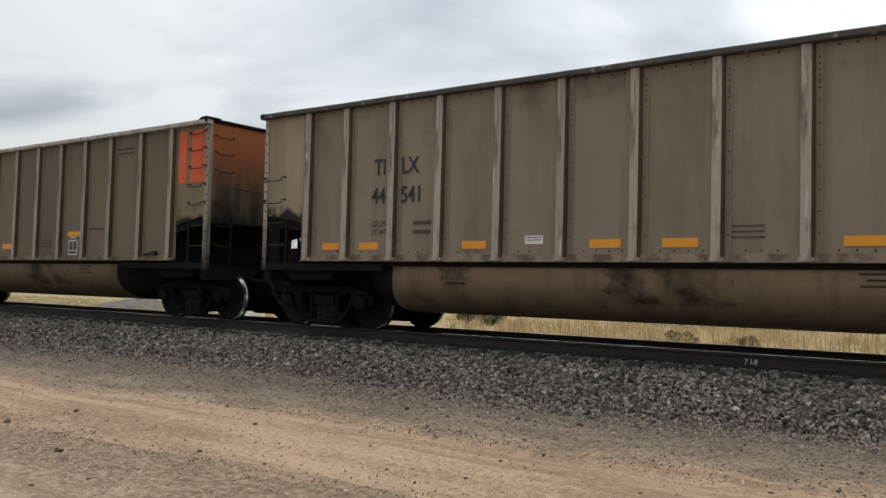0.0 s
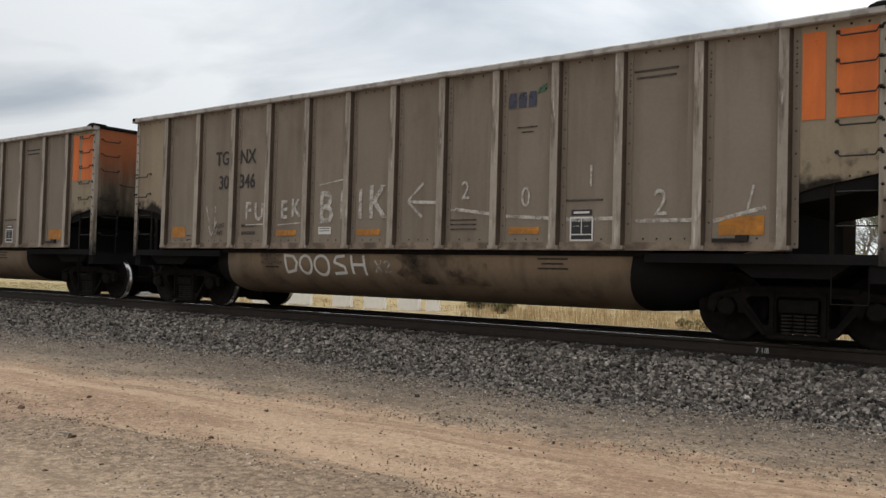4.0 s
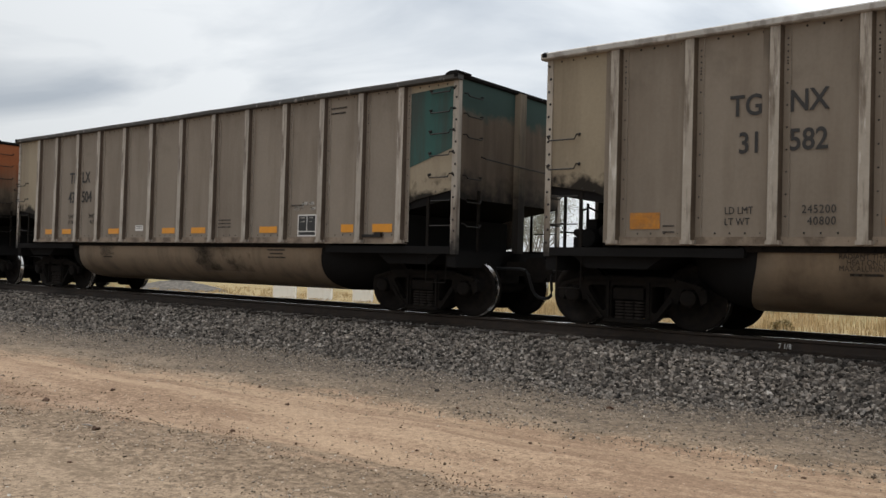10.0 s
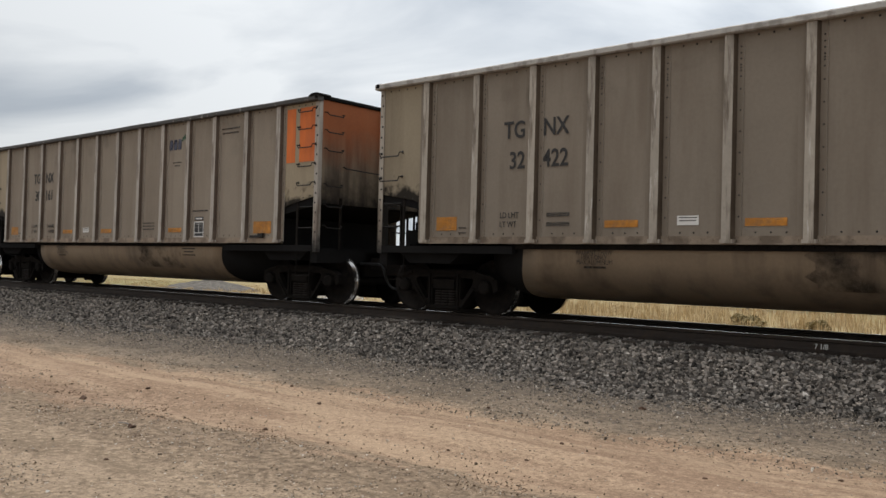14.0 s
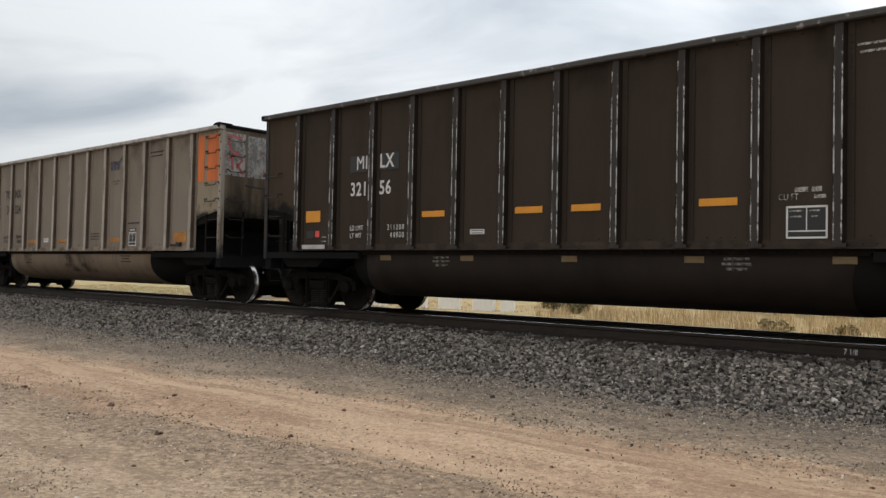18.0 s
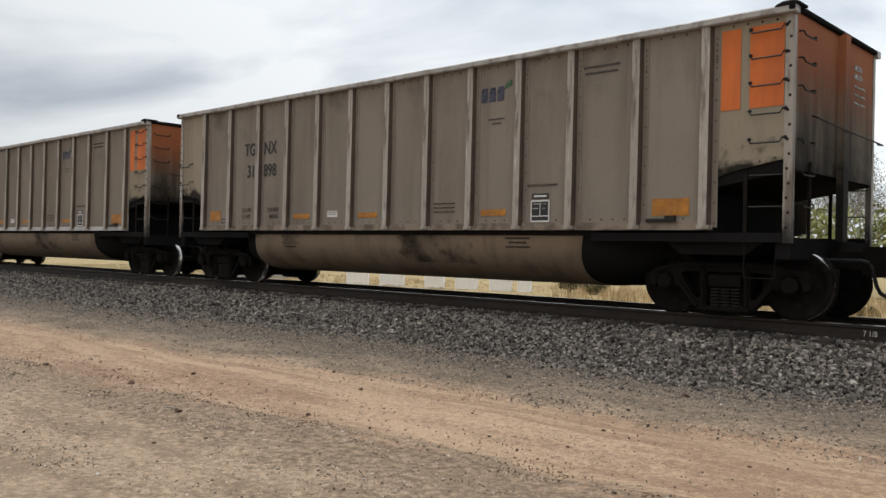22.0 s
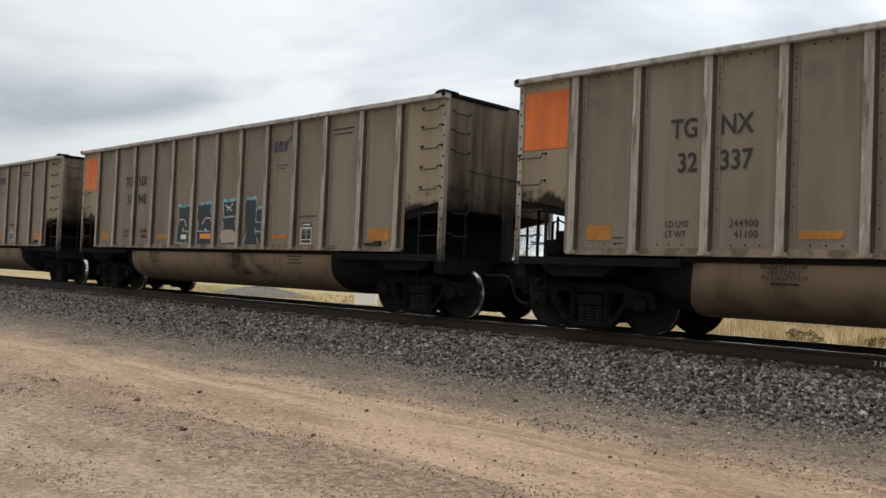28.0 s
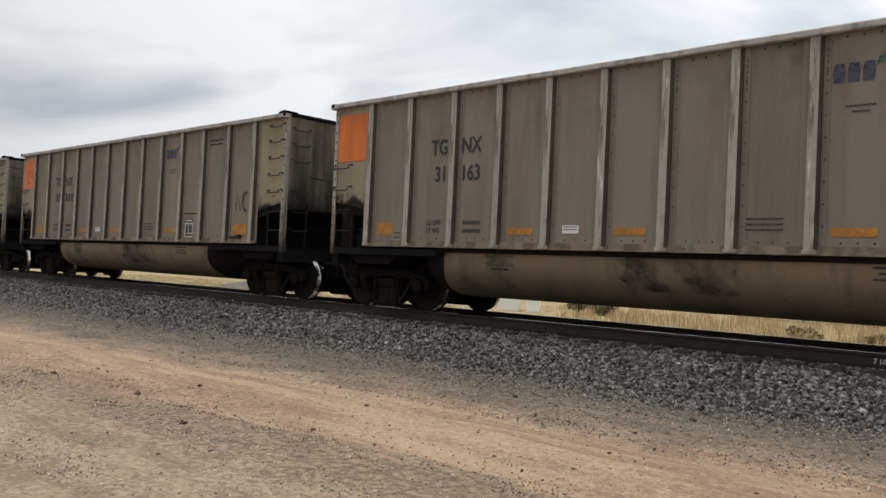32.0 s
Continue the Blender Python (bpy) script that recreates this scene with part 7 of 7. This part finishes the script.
def tree(x, y, high, seed, leafy, material):
    """A thin, many-stemmed tree coming into leaf."""
    rnd = random.Random(seed)
    rng = np.random.default_rng(seed)
    t = tagged(new("tree"), "slender grey tree with sparse new spring leaves", "tree", "trees beyond the railway")
    t.location = (x, y, -0.1)
    bm = bmesh.new()
    tips = []

    def grow(p, d, length, r, depth):
        pts = [p]
        for i in range(4):
            d = (d + Vector((rnd.gauss(0, 0.16), rnd.gauss(0, 0.16), rnd.gauss(0.03, 0.08)))).normalized()
            pts.append(pts[-1] + d * length / 4)
        tube(bm, pts, r, 6 if depth < 2 else 4, 0.5)
        if depth >= 3:
            tips.append(pts[-1])
            tips.append(pts[2])
            return
        for i in range(rnd.choice((3, 4)) if depth < 2 else 3):
            q = pts[rnd.choice((2, 3, 4))]
            side = Vector((rnd.gauss(0, 1), rnd.gauss(0, 1), rnd.uniform(0.1, 0.9))).normalized()
            grow(q, (d * 0.6 + side * 0.75).normalized(), length * rnd.uniform(0.5, 0.75), r * 0.5, depth + 1)
    for i in range(rnd.choice((1, 2, 3))):
        grow(Vector((rnd.gauss(0, 0.2), rnd.gauss(0, 0.2), 0)), Vector((rnd.gauss(0, 0.2), rnd.gauss(0, 0.2), 1)).normalized(), high * 0.42, high * 0.014, 0)
    part("trunk", mesh_of("trunk", bm, BARK), t)
    lists = ([], [])
    for p in tips:
        foliage(lists, rng, p[:], (0.60, 0.60, 0.55), leafy * 2, 0.045)
    me = bpy.data.meshes.new("crown")
    me.from_pydata(*(lists[0], [], lists[1]))
    me.materials.append(material)
    part("crown", me, t)


def shrub(x, y, wide, high, seed, material, label):
    rng = np.random.default_rng(seed)
    rnd = random.Random(seed)
    t = tagged(new("shrub"), label, "shrub", "shrubs in the grass")
    t.location = (x, y, -0.08)
    bm = bmesh.new()
    tips = []
    for i in range(9):
        a = rnd.uniform(0, 6.28)
        e = Vector((math.cos(a) * wide * rnd.uniform(0.2, 0.8), math.sin(a) * wide * rnd.uniform(0.2, 0.8), high * rnd.uniform(0.6, 1)))
        tube(bm, [(0, 0, 0), tuple(e * 0.5 + Vector((0, 0, 0.1 * high))), tuple(e)], 0.025, 5, 0.4)
        tips += [e, e * 0.65]
    part("stem", mesh_of("stem", bm, BARK), t)
    lists = ([], [])
    for p in tips:
        foliage(lists, rng, p[:], (wide * 0.35, wide * 0.35, high * 0.28), 110, 0.045 + 0.02 * high)
    me = bpy.data.meshes.new("leaves")
    me.from_pydata(lists[0], [], lists[1])
    me.materials.append(material)
    part("leaves", me, t)


def build_plants():
    rnd = random.Random(11)
    spots = [(-13.5, 44), (-17, 48), (-20.5, 45), (-25, 50), (-29, 47), (-34, 52), (-40, 49), (-46, 55), (-54, 52), (-10, 50), (-7, 46), (-62, 58), (-22.5, 55), (-15, 56)]
    for i, (x, y) in enumerate(spots):
        tree(x, y, rnd.uniform(6.5, 9.0), 20 + i, rnd.choice((6, 10, 15)), LEAF if i % 3 else LEAF_PALE)
    for i, (x, y, w, h) in enumerate(((-13.6, 36, 2.3, 3.1), (-11.6, 38, 2.6, 3.5), (-16.5, 37, 1.8, 2.3), (-9.4, 40, 2.5, 3.3), (-21, 40, 2.0, 2.0), (-27, 42, 2.2, 2.1))):
        shrub(x, y, w, h, 50 + i, SHRUB, "yellow-green leafy shrub in dry grass")
    for i, (x, y, w, h) in enumerate(((-19.5, 28.2, 0.8, 0.8), (-8.6, 22.5, 0.6, 0.42), (-17.9, 27.6, 0.6, 0.6), (-6.9, 23, 0.4, 0.38))):
        shrub(x, y, w, h, 70 + i, SAGE_DRY if y < 25 else SAGE, "low brown dried weed in the grass" if y < 25 else "low dark sage bush in dry grass")


def build_mound():
    """A heap of grey gravel beyond the track."""
    bm = bmesh.new()
    bmesh.ops.create_grid(bm, x_segments=40, y_segments=20, size=1)
    for v in bm.verts:
        x, y = v.co.x, v.co.y
        r = min(1, math.hypot(x, y))
        v.co = Vector((x * 3.4, y * 1.8, 0.55 * (1 - r) ** 0.6 + 0.16 * noise.noise((x * 9, y * 6, 2)) * (1 - r) - 0.12))
    ob = new("gravel_mound", mesh_of("gravel_mound", bm, surface("heap_gravel", (0.095, 0.084, 0.072), 0.9, 0, 0.8, 3, 9, 1.0, (0.20, 0.175, 0.145), 0.8, 0)))
    ob.matrix_basis = pose(-39.5, 27.0, 0, 0, 0, 5)
    tagged(ob, "low mound of grey gravel in the field", "mound")


def build_distance():
    """A far line of woods and low hills that closes the view."""
    rng = np.random.default_rng(9)
    verts, faces = [], []
    n = 220
    for i in range(n + 1):
        a = radians(-100 + 200 * i / n)
        r = 420
        x, y = -r * math.sin(a), r * math.cos(a)
        h = 7 + 5 * noise.noise((i * 0.11, 0, 0)) + 3 * noise.noise((i * 0.6, 1, 0))
        verts += [(x, y, -1), (x, y, max(2.5, h)), (x * 1.15, y * 1.15, max(2.5, h) * 0.9)]
    for i in range(n):
        k = i * 3
        faces += [(k, k + 3, k + 4, k + 1), (k + 1, k + 4, k + 5, k + 2)]
    me = bpy.data.meshes.new("far_woods")
    me.from_pydata(verts, [], faces)
    me.materials.append(surface("far_woods", (0.16, 0.165, 0.14), 0.95, 0, 0.4, 0.08, 0.6, 0))
    tagged(new("far_woods", me), "hazy far line of woods on the horizon", "woods", kind="structure")


build_distance()
build_plants()
build_mound()
build_blocks()
grass_field()
build_clods()
build_stones()

# ---- the train ----
TRAIN_CARS = [hopper(spec) if spec["kind"] == "hopper" else gondola(spec) for spec in CARS]


def along(t):
    for (a, sa), (b, sb) in zip(TRAIN, TRAIN[1:]):
        if a <= t <= b:
            return sa + (sb - sa) * (t - a) / (b - a)
    return TRAIN[-1][1]


def motions():
    """The train rolls past at a near-even pace, keyed to fit the camera's view; each wheelset turns while it is near
    the road.
    """
    for i, car in enumerate(TRAIN_CARS):
        walk(car, [(t, pose(s - CAR_PITCH * i, TRACK_Y, RAIL_Z)) for t, s in TRAIN])
    order = {car: i for i, car in enumerate(TRAIN_CARS)}
    for ws, car, x in WHEELSETS:
        i = order[car]
        ticks = [k for k in range(0, 32 * FPS + 1) if -36 < along(k / FPS) - CAR_PITCH * i + x < 4]
        spin = lambda k: pose(x, 0, WHEEL_R, 0, math.degrees(along(k / FPS) / WHEEL_R) % 360, 0)
        rows = [(k / FPS, spin(k)) for k in ticks]
        if not rows:
            rows = [(0, spin(0)), (32, spin(0))]
        if ticks and ticks[0] > 0:
            rows.insert(0, (0, spin(ticks[0])))
        if ticks and ticks[-1] < 32 * FPS:
            rows.append((32, spin(ticks[-1])))
        walk(ws, rows)


motions()
